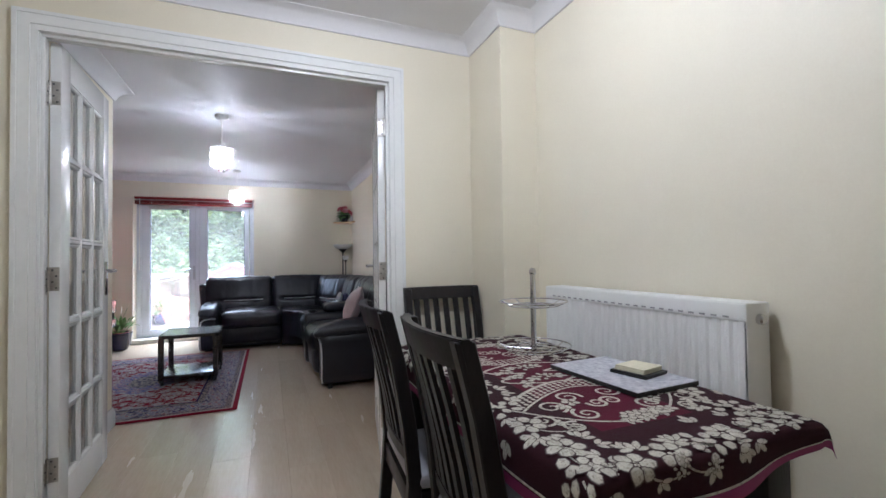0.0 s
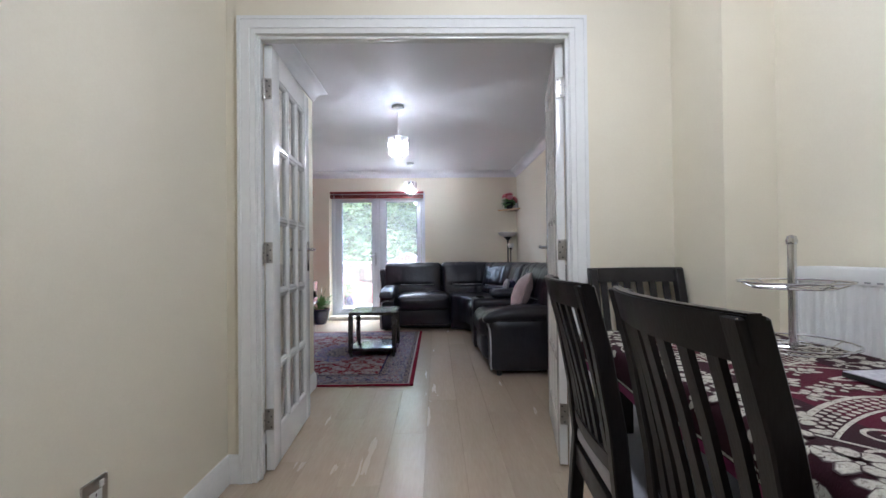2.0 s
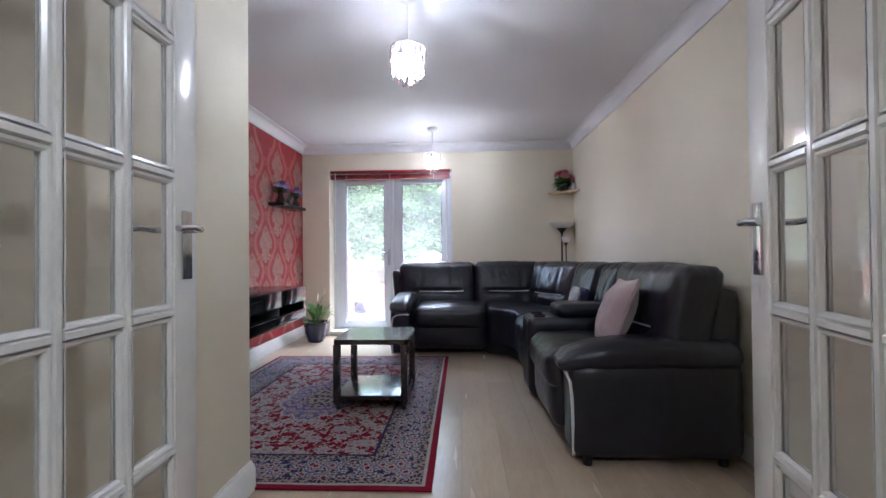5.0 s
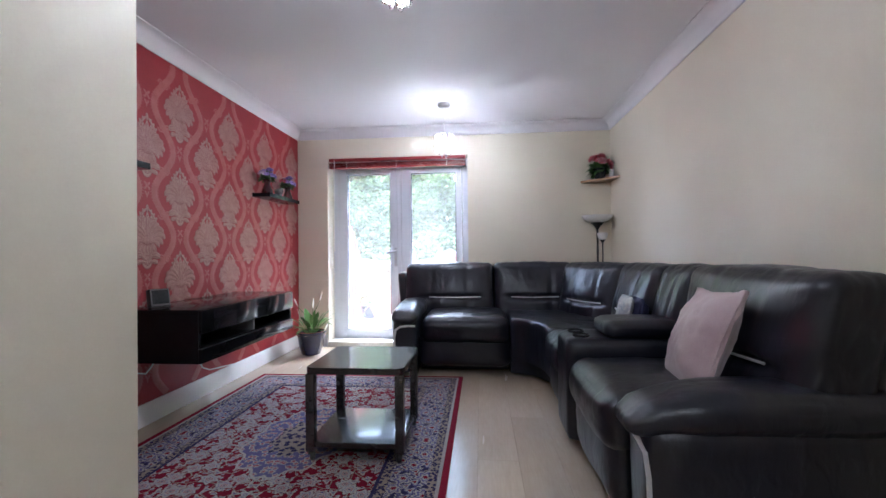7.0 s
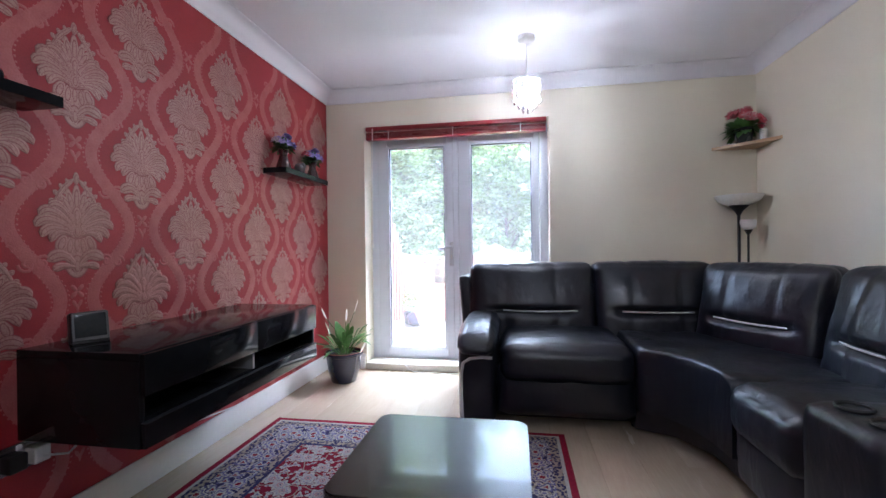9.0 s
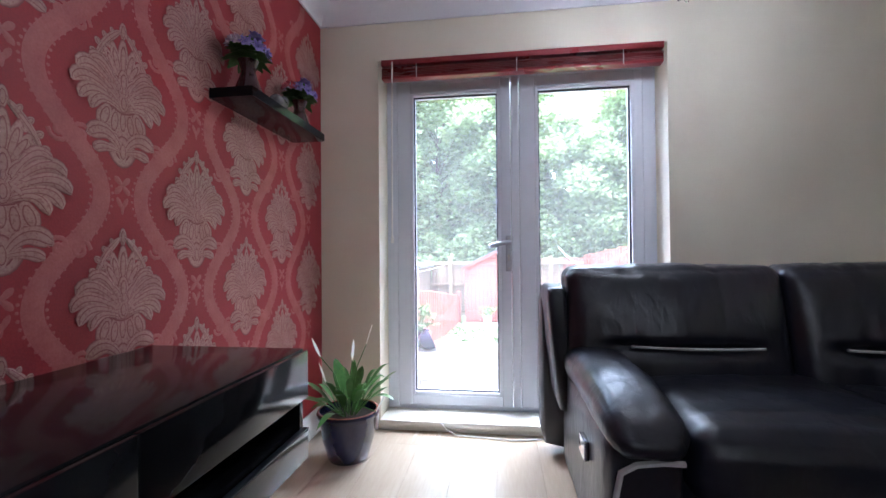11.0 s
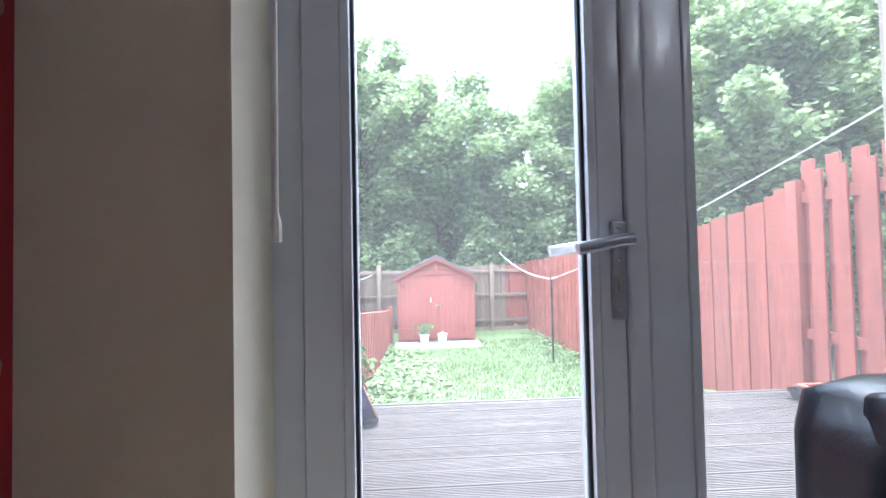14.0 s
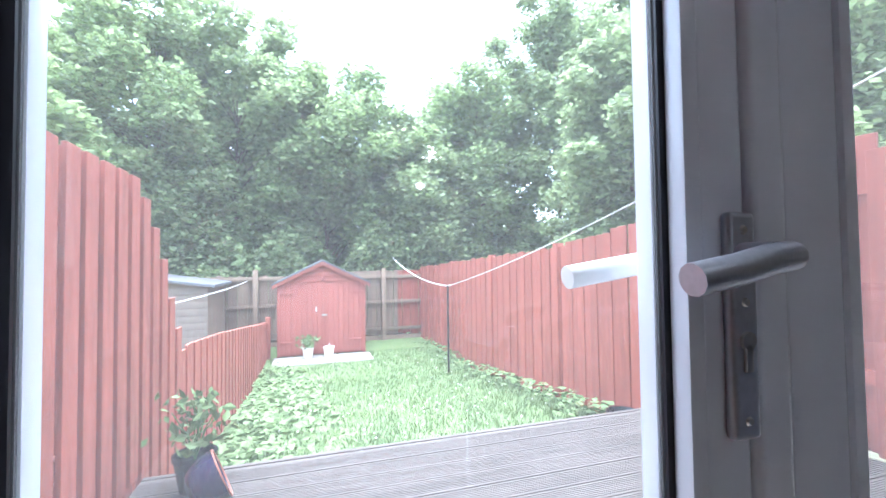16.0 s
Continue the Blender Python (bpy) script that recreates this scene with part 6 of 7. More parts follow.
tc_ = thing("tablecloth", "burgundy tablecloth with woven cream flowers and a dark border", "tablecloth", pose(0, 0, 0))


def cloth_grid(name, mat, keep, nu=66, nv=96, h=0.0):
    bm = bmesh.new()
    vv = {}
    def vert(i, j):
        if (i, j) not in vv:
            vv[(i, j)] = bm.verts.new(cloth(U0 + (U1 - U0) * i / nu, V0 + (V1 - V0) * j / nv, h))
        return vv[(i, j)]
    for i in range(nu):
        for j in range(nv):
            u, v = U0 + (U1 - U0) * (i + 0.5) / nu, V0 + (V1 - V0) * (j + 0.5) / nv
            if keep(u, v):
                bm.faces.new((vert(i, j), vert(i + 1, j), vert(i + 1, j + 1), vert(i, j + 1)))
    return part(name, bm, mat, tc_, angle=80)


def margin(u, v):
    return min(u - U0, U1 - u, v - V0, V1 - v)


cloth_grid("field", M_CLOTH, lambda u, v: margin(u, v) >= 0.235)
cloth_grid("border", M_CLOTHDARK, lambda u, v: 0.022 <= margin(u, v) < 0.235)
cloth_grid("hem", M_HEM, lambda u, v: margin(u, v) < 0.022)
rnd = random.Random(21)
fl_bm, lf_bm, sc_bm = bmesh.new(), bmesh.new(), bmesh.new()


def blossom(cu, cv, r, n=6):
    a0 = rnd.uniform(0, 6.28)
    for k in range(n):
        up = 0.0005 * (k + 1)
        petal(fl_bm, lambda a, b, h: cloth(a, b, h + up), cu + 0.18 * r * math.cos(a0 + k * 2 * math.pi / n), cv + 0.18 * r * math.sin(a0 + k * 2 * math.pi / n), a0 + k * 2 * math.pi / n, r, r * 0.85, 0.0012, 8, 0.2)
    dots(fl_bm, cloth, [(cu, cv)], r * 0.16, 0.0022)


def berry(cu, cv, r):
    for q in range(10):
        a, rr = q * 2.4, r * 0.32 * math.sqrt(q)
        petal(fl_bm, lambda a_, b_, h: cloth(a_, b_, h + 0.0004 * (10 - q)), cu + (rr - 0.3 * r) * math.cos(a), cv + (rr - 0.3 * r) * math.sin(a), a, r * 0.62, r * 0.46, 0.0015, 7, 0.1)


def sprig(cu, cv, ang, r):
    for k in (-1, 0, 1):
        up = 0.0004 * (k + 1)
        petal(lf_bm, lambda a, b, h: cloth(a, b, h + up), cu, cv, ang + 0.75 * k, r * (1.35 if k == 0 else 1.05), r * 0.62, 0.001, 8, 0.9)


ring = []
for k in range(7):
    ring.append((U0 + 0.12 + (U1 - U0 - 0.24) * k / 6, V0 + 0.13))
    ring.append((U0 + 0.12 + (U1 - U0 - 0.24) * k / 6, V1 - 0.13))
for k in range(1, 10):
    ring.append((U0 + 0.13, V0 + 0.12 + (V1 - V0 - 0.24) * k / 10))
    ring.append((U1 - 0.13, V0 + 0.12 + (V1 - V0 - 0.24) * k / 10))
for n_, (u, v) in enumerate(ring):
    u, v = u + rnd.uniform(-0.018, 0.018), v + rnd.uniform(-0.018, 0.018)
    (blossom if n_ % 3 else berry)(u, v, 0.033 if n_ % 3 else 0.048)
    for k in range(5):
        a = rnd.uniform(0, 6.28)
        sprig(u + 0.055 * math.cos(a), v + 0.055 * math.sin(a), a, rnd.uniform(0.022, 0.031))
    a = rnd.uniform(0, 6.28)
    strip(sc_bm, cloth, [(u + t * 0.1 * math.cos(a + t), v + t * 0.1 * math.sin(a + t)) for t in np.linspace(0.2, 1, 8)], 0.004, 0.001)
    berry(u + 0.085 * math.cos(a + 1), v + 0.085 * math.sin(a + 1), 0.016)
for k in range(40):
    t = k / 40
    per = [(U0 + 0.27 + (U1 - U0 - 0.54) * t, V0 + 0.265), (U0 + 0.27 + (U1 - U0 - 0.54) * t, V1 - 0.265), (U0 + 0.265, V0 + 0.27 + (V1 - V0 - 0.54) * t), (U1 - 0.265, V0 + 0.27 + (V1 - V0 - 0.54) * t)]
    for u, v in per[:2] if k % 4 == 0 else per[2:] if k % 3 == 0 else ():
        if rnd.random() < 0.75:
            sprig(u, v, rnd.uniform(0, 6.28), 0.026)
            blossom(u + 0.02, v + 0.01, 0.02, 5)
for q0, q1 in (((U0 + 0.026, V0 + 0.026), (U1 - 0.026, V0 + 0.026)), ((U0 + 0.026, V1 - 0.026), (U1 - 0.026, V1 - 0.026)), ((U0 + 0.026, V0 + 0.026), (U0 + 0.026, V1 - 0.026)), ((U1 - 0.026, V0 + 0.026), (U1 - 0.026, V1 - 0.026))):
    strip(sc_bm, cloth, [(q0[0] + (q1[0] - q0[0]) * t, q0[1] + (q1[1] - q0[1]) * t) for t in np.linspace(0, 1, 90)], 0.005, 0.001)
cu, cv = (U0 + U1) / 2 + 0.005, (V0 + V1) / 2
# hourglass medallion with dotted bands and scroll edges
for s in (1, -1):
    for q, w in ((0.0, 0.010), (0.055, 0.006)):
        strip(sc_bm, cloth, [(cu + x, cv + s * (0.10 + q + 0.10 * abs(x / 0.2) ** 1.6)) for x in np.linspace(-0.2, 0.2, 21)], w, 0.001)
    for i in range(-11, 12):
        for j in range(3):
            x = i * 0.017
            dots(sc_bm, cloth, [(cu + x, cv + s * (0.113 + j * 0.0145 + 0.10 * abs(x / 0.2) ** 1.6))], 0.0062, 0.0012)
    for t in (-1, 1):
        strip(sc_bm, cloth, [(cu + t * (0.03 + 0.10 * math.sin(k / 12 * math.pi)), cv + s * 0.10 * k / 12) for k in range(13)], 0.009, 0.001)
        for k, (x, y, r) in enumerate(((0.055, 0.215, 0.034), (0.13, 0.255, 0.036), (0.19, 0.31, 0.030), (0.02, 0.27, 0.026), (0.085, 0.315, 0.032), (0.15, 0.36, 0.026))):
            strip(sc_bm, cloth, spiral(cu + t * x, cv + s * y, r, (0.4 + k) * t, 1.5, t * s, 22), lambda q: 0.0085 * (1 - 0.5 * q), 0.001)
    strip(sc_bm, cloth, [(cu + x, cv + s * (0.235 + 0.15 * (1 - (x / 0.22) ** 2))) for x in np.linspace(-0.22, 0.22, 21)], 0.006, 0.001)
    berry(cu, cv + s * 0.05, 0.03)
    for t in (-1, 1):
        sprig(cu + t * 0.03, cv + s * 0.05, (0.6 if t > 0 else 2.5) * s, 0.03)
for nm, b_, lb in (("flower_weave", fl_bm, "cream woven flower heads"), ("leaf_weave", lf_bm, "cream woven leaves"), ("scroll_weave", sc_bm, "cream woven scrolls and dots")):
    tagged(part(nm, b_, M_CREAM, tc_, angle=60), lb, kind="stuff")


def chair(m, label):
    """Faces local +y; the back stands at y = 0."""
    c = thing("dining_chair", label, "chair", m, group="dining chairs")
    for s in (1, -1):
        bm = bmesh.new()
        rows = []
        for z, y in ((0.001, -0.045), (0.22, -0.005), (0.44, 0.012), (0.60, -0.002), (0.78, -0.032), (0.925, -0.068)):
            rows.append([bm.verts.new((s * 0.185 + dx, y + dy, z)) for dx, dy in ((-0.017, -0.02), (0.017, -0.02), (0.017, 0.02), (-0.017, 0.02))])
        for a, b in zip(rows, rows[1:]):
            for i in range(4):
                bm.faces.new((a[i], a[(i + 1) % 4], b[(i + 1) % 4], b[i]))
        bm.faces.new(rows[0][::-1])
        bm.faces.new(rows[-1])
        bmesh.ops.recalc_face_normals(bm, faces=bm.faces[:])
        bmesh.ops.bevel(bm, geom=[e for e in bm.edges], offset=0.003, segments=1, affect="EDGES")
        part("back_leg", bm, M_CHAIR, c)
        part("front_leg", box(bmesh.new(), s * 0.185 - 0.018, s * 0.185 + 0.018, 0.355, 0.391, 0.001, 0.415, 0.003), M_CHAIR, c)
        part("side_rail", box(bmesh.new(), s * 0.185 - 0.011, s * 0.185 + 0.011, 0.03, 0.356, 0.35, 0.415, 0.002), M_CHAIR, c)

    def rail(z0, z1, y0, y1, bow, x=0.200, th=0.011):
        bm = bmesh.new()
        rows = []
        for k in range(13):
            t = -1 + 2 * k / 12
            b = -bow * (1 - t * t)
            rows.append([bm.verts.new((t * x, yy + b + d, zz)) for zz, yy, d in ((z0, y0, -th), (z0, y0, th), (z1, y1, th), (z1, y1, -th))])
        for a, b in zip(rows, rows[1:]):
            for i in range(4):
                bm.faces.new((a[i], a[(i + 1) % 4], b[(i + 1) % 4], b[i]))
        bm.faces.new(rows[0])
        bm.faces.new(rows[-1][::-1])
        bmesh.ops.recalc_face_normals(bm, faces=bm.faces[:])
        bmesh.ops.bevel(bm, geom=[e for e in bm.edges if abs(e.verts[0].co.x - e.verts[1].co.x) > 0.01], offset=0.003, segments=2, affect="EDGES")
        return bm

    part("top_rail", rail(0.868, 0.930, -0.052, -0.068, 0.035, 0.203), M_CHAIR, c)
    part("lower_rail", rail(0.485, 0.53, 0.008, 0.004, 0.012, 0.17), M_CHAIR, c)
    for k in range(6):
        x = -0.135 + 0.054 * k
        t = x / 0.2
        bm = bmesh.new()
        rows = []
        for z, y, bw in ((0.52, 0.004, 0.012), (0.64, -0.008, 0.022), (0.76, -0.028, 0.03), (0.88, -0.055, 0.035)):
            b = -bw * (1 - t * t)
            rows.append([bm.verts.new((x + dx, y + b + dy, z)) for dx, dy in ((-0.0135, -0.005), (0.0135, -0.005), (0.0135, 0.005), (-0.0135, 0.005))])
        for a, b in zip(rows, rows[1:]):
            for i in range(4):
                bm.faces.new((a[i], a[(i + 1) % 4], b[(i + 1) % 4], b[i]))
        bmesh.ops.recalc_face_normals(bm, faces=bm.faces[:])
        part("slat", bm, M_CHAIR, c)
    part("front_rail", box(bmesh.new(), -0.167, 0.167, 0.36, 0.382, 0.35, 0.415, 0.002), M_CHAIR, c)
    part("back_rail", box(bmesh.new(), -0.167, 0.167, -0.005, 0.017, 0.35, 0.415, 0.002), M_CHAIR, c)
    part("seat", puff(bmesh.new(), (0.41, 0.40, 0.05), (0, 0.20, 0.443), 0.02, cuts=8, crown=(0, 0, 0.008)), M_SEATPAD, c, "pale grey padded seat", angle=80)
    return c


ch = chair(pose(0.372, 1.025, 0, 0, 0, -92.7), "black wooden slat-back dining chair with a pale seat")
copy_thing(ch, pose(0.357, 1.50, 0, 0, 0, -94))
copy_thing(ch, pose(0.80, 2.125, 0, 0, 0, 180))

stand = thing("cake_stand", "two-tier chrome wire cake stand on the tablecloth", "cake stand", pose(0.822, 1.40, 0.7525))
part("pole", tube(bmesh.new(), [(0, 0, 0.004), (0, 0, 0.262)], 0.0095, 12), M_CHROME, stand)
part("knob", lathe(bmesh.new(), [(0, 0.26), (0.011, 0.262), (0.013, 0.27), (0.009, 0.282), (0, 0.285)], 0, 0, 16), M_CHROME, stand)
for nm, z, radii in (("lower_tier", 0.006, (0.125, 0.10, 0.06)), ("upper_tier", 0.155, (0.115, 0.085, 0.05))):
    bm = bmesh.new()
    for k, r in enumerate(radii):
        zz = z + (0.014 if k == 0 else 0.0)
        tube(bm, [(r * math.cos(a), r * math.sin(a), zz) for a in np.linspace(0, 2 * math.pi, 40, endpoint=False)], 0.0022, 6, closed=True)
    for k in range(8):
        a = 2 * math.pi * k / 8
        tube(bm, [(0.009 * math.cos(a), 0.009 * math.sin(a), z), (radii[1] * math.cos(a), radii[1] * math.sin(a), z), (radii[0] * math.cos(a), radii[0] * math.sin(a), z + 0.014)], 0.0018, 5)
    part(nm, bm, M_CHROME, stand, "chrome wire tier")

mat = thing("placemat_stack", "stack of grey patterned placemats with black edges", "placemats", pose(0.838, 1.03, 0.7535, 0, 0, 3))
part("placemat", box(bmesh.new(), -0.105, 0.105, -0.15, 0.15, 0.0, 0.010, 0.001), M_PLASTIC, mat, "black edged placemats")
part("print", box(bmesh.new(), -0.104, 0.104, -0.149, 0.149, 0.0101, 0.0115), M_MATPRINT, mat, "grey patterned top", smooth=False)
co = thing("coaster_stack", "two black coasters under a pad of cream notes", "coasters", pose(0.875, 1.00, 0.7652, 0, 0, 12))
part("coaster", box(bmesh.new(), -0.05, 0.05, -0.05, 0.05, 0, 0.004, 0.0008), M_PLASTIC, co)
part("coaster", box(bmesh.new(), -0.049, 0.051, -0.051, 0.049, 0.0045, 0.0085, 0.0008), M_PLASTIC, co)
for k in range(4):
    part("note_pad", box(bmesh.new(), -0.042 + 0.001 * k, 0.042 + 0.0005 * k, -0.04, 0.042 - 0.001 * k, 0.009 + 0.003 * k, 0.0115 + 0.003 * k), M_PAPER, co, "pad of cream notes", smooth=False)

rad = thing("radiator", "white steel panel radiator with a side valve on the dining wall", "radiator", pose(1.10, 0.0, 0.0))
RY0_, RY1_ = 0.865, 1.712
bm = bmesh.new()
prof = []
y = RY0_ + 0.02
rows = []
while y < RY1_ - 0.02:
    for dy, dx in ((0.0, 0.0), (0.007, 0.005), (0.017, 0.005), (0.024, 0.0)):
        rows.append((y + dy, dx))
    y += 0.0335
rows = [(RY0_, 0.0)] + rows + [(RY1_, 0.0)]
vs = [[bm.verts.new((dx, yy, z)) for yy, dx in rows] for z in (0.42, 0.90)]
for a, b in zip(range(len(rows) - 1), range(1, len(rows))):
    bm.faces.new((vs[0][a], vs[0][b], vs[1][b], vs[1][a]))
part("front_panel", bm, M_RAD, rad, "ribbed front panel", angle=20)
part("top_band", box(bmesh.new(), -0.001, 0.006, RY0_, RY1_, 0.90, 0.945, 0.003), M_RAD, rad)
part("bottom_band", box(bmesh.new(), -0.001, 0.006, RY0_, RY1_, 0.38, 0.42, 0.003), M_RAD, rad)
part("top_grille", box(bmesh.new(), 0.004, 0.09, RY0_, RY1_, 0.940, 0.948, 0.003), M_RAD, rad)
for ya, yb in ((RY0_ - 0.002, RY0_ + 0.006), (RY1_ - 0.006, RY1_ + 0.002)):
    part("side_panel", box(bmesh.new(), 0.0, 0.09, ya, yb, 0.385, 0.946, 0.002), M_RAD, rad)
for k in range(23):
    yk = RY0_ + 0.043 + k * 0.0335
    part("slot", box(bmesh.new(), -0.0016, 0.0005, yk, yk + 0.017, 0.906, 0.911), M_GREYPL, rad, smooth=False)
part("wall_bracket", box(bmesh.new(), 0.088, 0.1148, RY0_ + 0.15, RY0_ + 0.19, 0.45, 0.85), M_RAD, rad)
part("wall_bracket", box(bmesh.new(), 0.088, 0.1148, RY1_ - 0.19, RY1_ - 0.15, 0.45, 0.85), M_RAD, rad)
bm = bmesh.new()
lathe(bm, [(0, 0), (0.014, 0), (0.014, 0.012), (0.010, 0.016), (0, 0.016)], 0, 0, 16)
bmesh.ops.transform(bm, matrix=pose(0.048, RY0_ - 0.001, 0.905, 90, 0, 0), verts=bm.verts)
part("bleed_cap", bm, M_CHROME, rad, "round chrome vent cap")
bm = tube(bmesh.new(), [(0.06, RY0_ - 0.03, 0.002), (0.06, RY0_ - 0.03, 0.44), (0.06, RY0_ + 0.003, 0.44)], 0.0075, 8)
part("pipe", bm, M_WHITEPL, rad)

so = thing("single_socket", "brushed steel single wall socket on the dining wall", "socket", pose(DL, 1.525, 0.36))
part("face_plate", box(bmesh.new(), 0, 0.008, -0.043, 0.043, -0.043, 0.043, 0.002), M_STEEL, so)
part("insert", box(bmesh.new(), 0.0078, 0.0095, -0.022, 0.022, -0.032, 0.012, 0.001), M_WHITEPL, so, "white socket insert")
part("rocker", box(bmesh.new(), 0.0078, 0.012, 0.012, 0.026, 0.016, 0.034, 0.001), M_WHITEPL, so, "white rocker switch")
for y_, z_, w_, h_ in ((0, 0.002, 0.003, 0.008), (-0.011, -0.018, 0.007, 0.003), (0.011, -0.018, 0.007, 0.003)):
    part("pin_hole", box(bmesh.new(), 0.0092, 0.0101, y_ - w_ / 2, y_ + w_ / 2, z_ - h_ / 2, z_ + h_ / 2), M_PLASTIC, so, smooth=False)


# ---- garden ----
DY0, DY1 = 7.30, 9.075


def ground_z(y):
    return float(np.interp(y, [9.0, 11.0, 13.5, 15.5, 18.0], [-0.36, -0.53, -0.80, -0.83, -0.84]))


bm = bmesh.new()
size = 900.0
far = [(-size, -size), (size, -size), (size, size), (-size, size)]
inner = [(-14, -14), (14, -14), (14, 34), (-14, 34)]
fv = [bm.verts.new((x, y, -1.0)) for x, y in far]
iv = [bm.verts.new((x, y, -0.96)) for x, y in inner]
for k in range(4):
    j = (k + 1) % 4
    bm.faces.new((fv[k], fv[j], iv[j], iv[k]))
bm.faces.new(iv)
solid("ground", bm, M_EARTH, "rough earth and grass ground reaching into the distance", "ground", "structure", smooth=False)
bm = bmesh.new()
nx, ny = 34, 70
g = [[bm.verts.new((-2.25 + 3.65 * i / nx, 8.9 + 8.3 * j / ny, ground_z(8.9 + 8.3 * j / ny) + 0.018 * noise.noise(Vector((i * 0.5, j * 0.4, 0))))) for j in range(ny + 1)] for i in range(nx + 1)]
for i in range(nx):
    for j in range(ny):
        bm.faces.new((g[i][j], g[i + 1][j], g[i + 1][j + 1], g[i][j + 1]))
for e in bmesh.ops.extrude_edge_only(bm, edges=[e for e in bm.edges if e.is_boundary])["geom"]:
    if isinstance(e, bmesh.types.BMVert):
        e.co.z = -1.05
solid("lawn", bm, M_GRASS, "green lawn sloping gently down to the shed", "lawn", "structure")


def from_lists(name, verts, faces, mat_, parent=None, label="", category="", kind="", m=None):
    me = bpy.data.meshes.new(name)
    me.from_pydata(verts, [], faces)
    me.materials.append(mat_)
    ob = new(name, me)
    if parent:
        ob.parent = parent
    if m is not None:
        ob.matrix_basis = m
    return tagged(ob, label, category, "", kind)


rs = np.random.RandomState(3)
N = 26000
gx, gy = rs.uniform(-2.05, 1.22, N), 9.1 + 6.6 * rs.uniform(0, 1, N) ** 1.3
V, F = [], []
for k in range(N):
    x, y = gx[k], gy[k]
    z = ground_z(y) - 0.01
    h, a, w = rs.uniform(0.03, 0.075), rs.uniform(0, 6.28), 0.006
    lx, ly = rs.normal(0, 0.02), rs.normal(0, 0.02)
    dx, dy = w * math.cos(a), w * math.sin(a)
    b = len(V)
    V += [(x - dx, y - dy, z), (x + dx, y + dy, z), (x + lx, y + ly, z + h)]
    F.append((b, b + 1, b + 2))
M_BLADE = leaf_material("grass_blades", (0.102, 0.148, 0.060), (0.145, 0.192, 0.085))
from_lists("grass", V, F, M_BLADE, None, "short green grass blades over the lawn", "grass", "stuff")


def leaf_quads(V, F, centres, size, rs, flat=0.0):
    """Small bent four-cornered leaves about the given centres."""
    p = np.asarray(centres, float).reshape(-1, 3)
    n = len(p)
    s = (size * rs.uniform(0.6, 1.3, n))[:, None]
    d = rs.normal(size=(n, 3))
    d[:, 2] -= 0.35
    d /= np.linalg.norm(d, axis=1)[:, None]
    u = np.cross(d, rs.normal(size=(n, 3)))
    if flat:
        d[:, 2] *= 1 - flat
        u[:, 2] *= 1 - flat
    u /= np.linalg.norm(u, axis=1)[:, None] + 1e-9
    nrm = np.cross(d, u)
    q = np.stack([p - d * s, p + u * s * 0.62 + nrm * s * 0.15, p + d * s, p - u * s * 0.62 + nrm * s * 0.15], 1)
    b = len(V)
    V += q.reshape(-1, 3).tolist()
    k = b + 4 * np.arange(n)[:, None]
    F += np.concatenate([np.concatenate([k, k + 1, k + 2], 1), np.concatenate([k, k + 2, k + 3], 1)], 0).tolist()


V, F = [], []
pts = []
for k in range(2600):
    if rs.rand() < 0.72:
        x, y = -2.05 + abs(rs.normal(0, 0.55)), rs.uniform(9.1, 14.6)
        if x > -0.9 - (y - 9.1) * 0.1:
            continue
    else:
        x, y = 1.24 - abs(rs.normal(0, 0.16)), rs.uniform(10.0, 16.0)
    pts.append((x, y, ground_z(y) + rs.uniform(0.03, 0.16)))
leaf_quads(V, F, pts, 0.045, rs, 0.7)
from_lists("weeds", V, F, M_WEED, None, "pale broad-leaved weeds along the fences", "weeds", "stuff")
V, F = [], []
for k in range(160):
    x, y = rs.uniform(-1.6, 1.1), rs.uniform(9.6, 15)
    z = ground_z(y) + rs.uniform(0.05, 0.09)
    b = len(V)
    V += [(x - 0.011, y, z), (x, y - 0.011, z + 0.004), (x + 0.011, y, z), (x, y + 0.011, z + 0.004), (x, y, z + 0.012)]
    F += [(b, b + 1, b + 4), (b + 1, b + 2, b + 4), (b + 2, b + 3, b + 4), (b + 3, b, b + 4)]
from_lists("clover_flowers", V, F, M_SPATHE, None, "scattered small white clover flowers", "flowers", "stuff")


# deck of grooved boards
deck = thing("deck", "weathered grey grooved timber decking outside the patio doors", "decking", kind="structure")


def deck_board(w, ln):
    prof = [(0.0, -0.026), (0.0, -0.002)]
    k = 9
    for i in range(k):
        a = 0.004 + (w - 0.008) * i / k
        b = 0.004 + (w - 0.008) * (i + 1) / k
        prof += [(a + 0.001, 0.0), (b - 0.0055, 0.0), (b - 0.0045, -0.0045), (b - 0.001, -0.0045)]
    prof += [(w, -0.002), (w, -0.026)]
    bm = bmesh.new()
    prism(bm, [(p[0], p[1]) for p in prof], 0, 0, ln)
    return link("deck_board", bm, M_DECK, False)


BW = 0.121
me_board = deck_board(BW, 3.36)
y = DY0
while y < DY1 - 0.06:
    piece("deck_board", me_board, deck, pose(-2.09, y, 0.0 + random.uniform(-0.0015, 0.0015)))
    y += BW + 0.006
part("fascia", box(bmesh.new(), -2.09, 1.27, y - 0.004, y + 0.022, -0.36, -0.001, 0.003), M_DECK, deck)
part("edge_board", box(bmesh.new(), -2.09, 1.27, y + 0.0225, y + 0.050, -0.13, 0.004, 0.003), M_DECK, deck)
part("joist", box(bmesh.new(), -2.08, 1.26, DY0, DY0 + 0.05, -0.9, -0.028), M_DECK, deck)
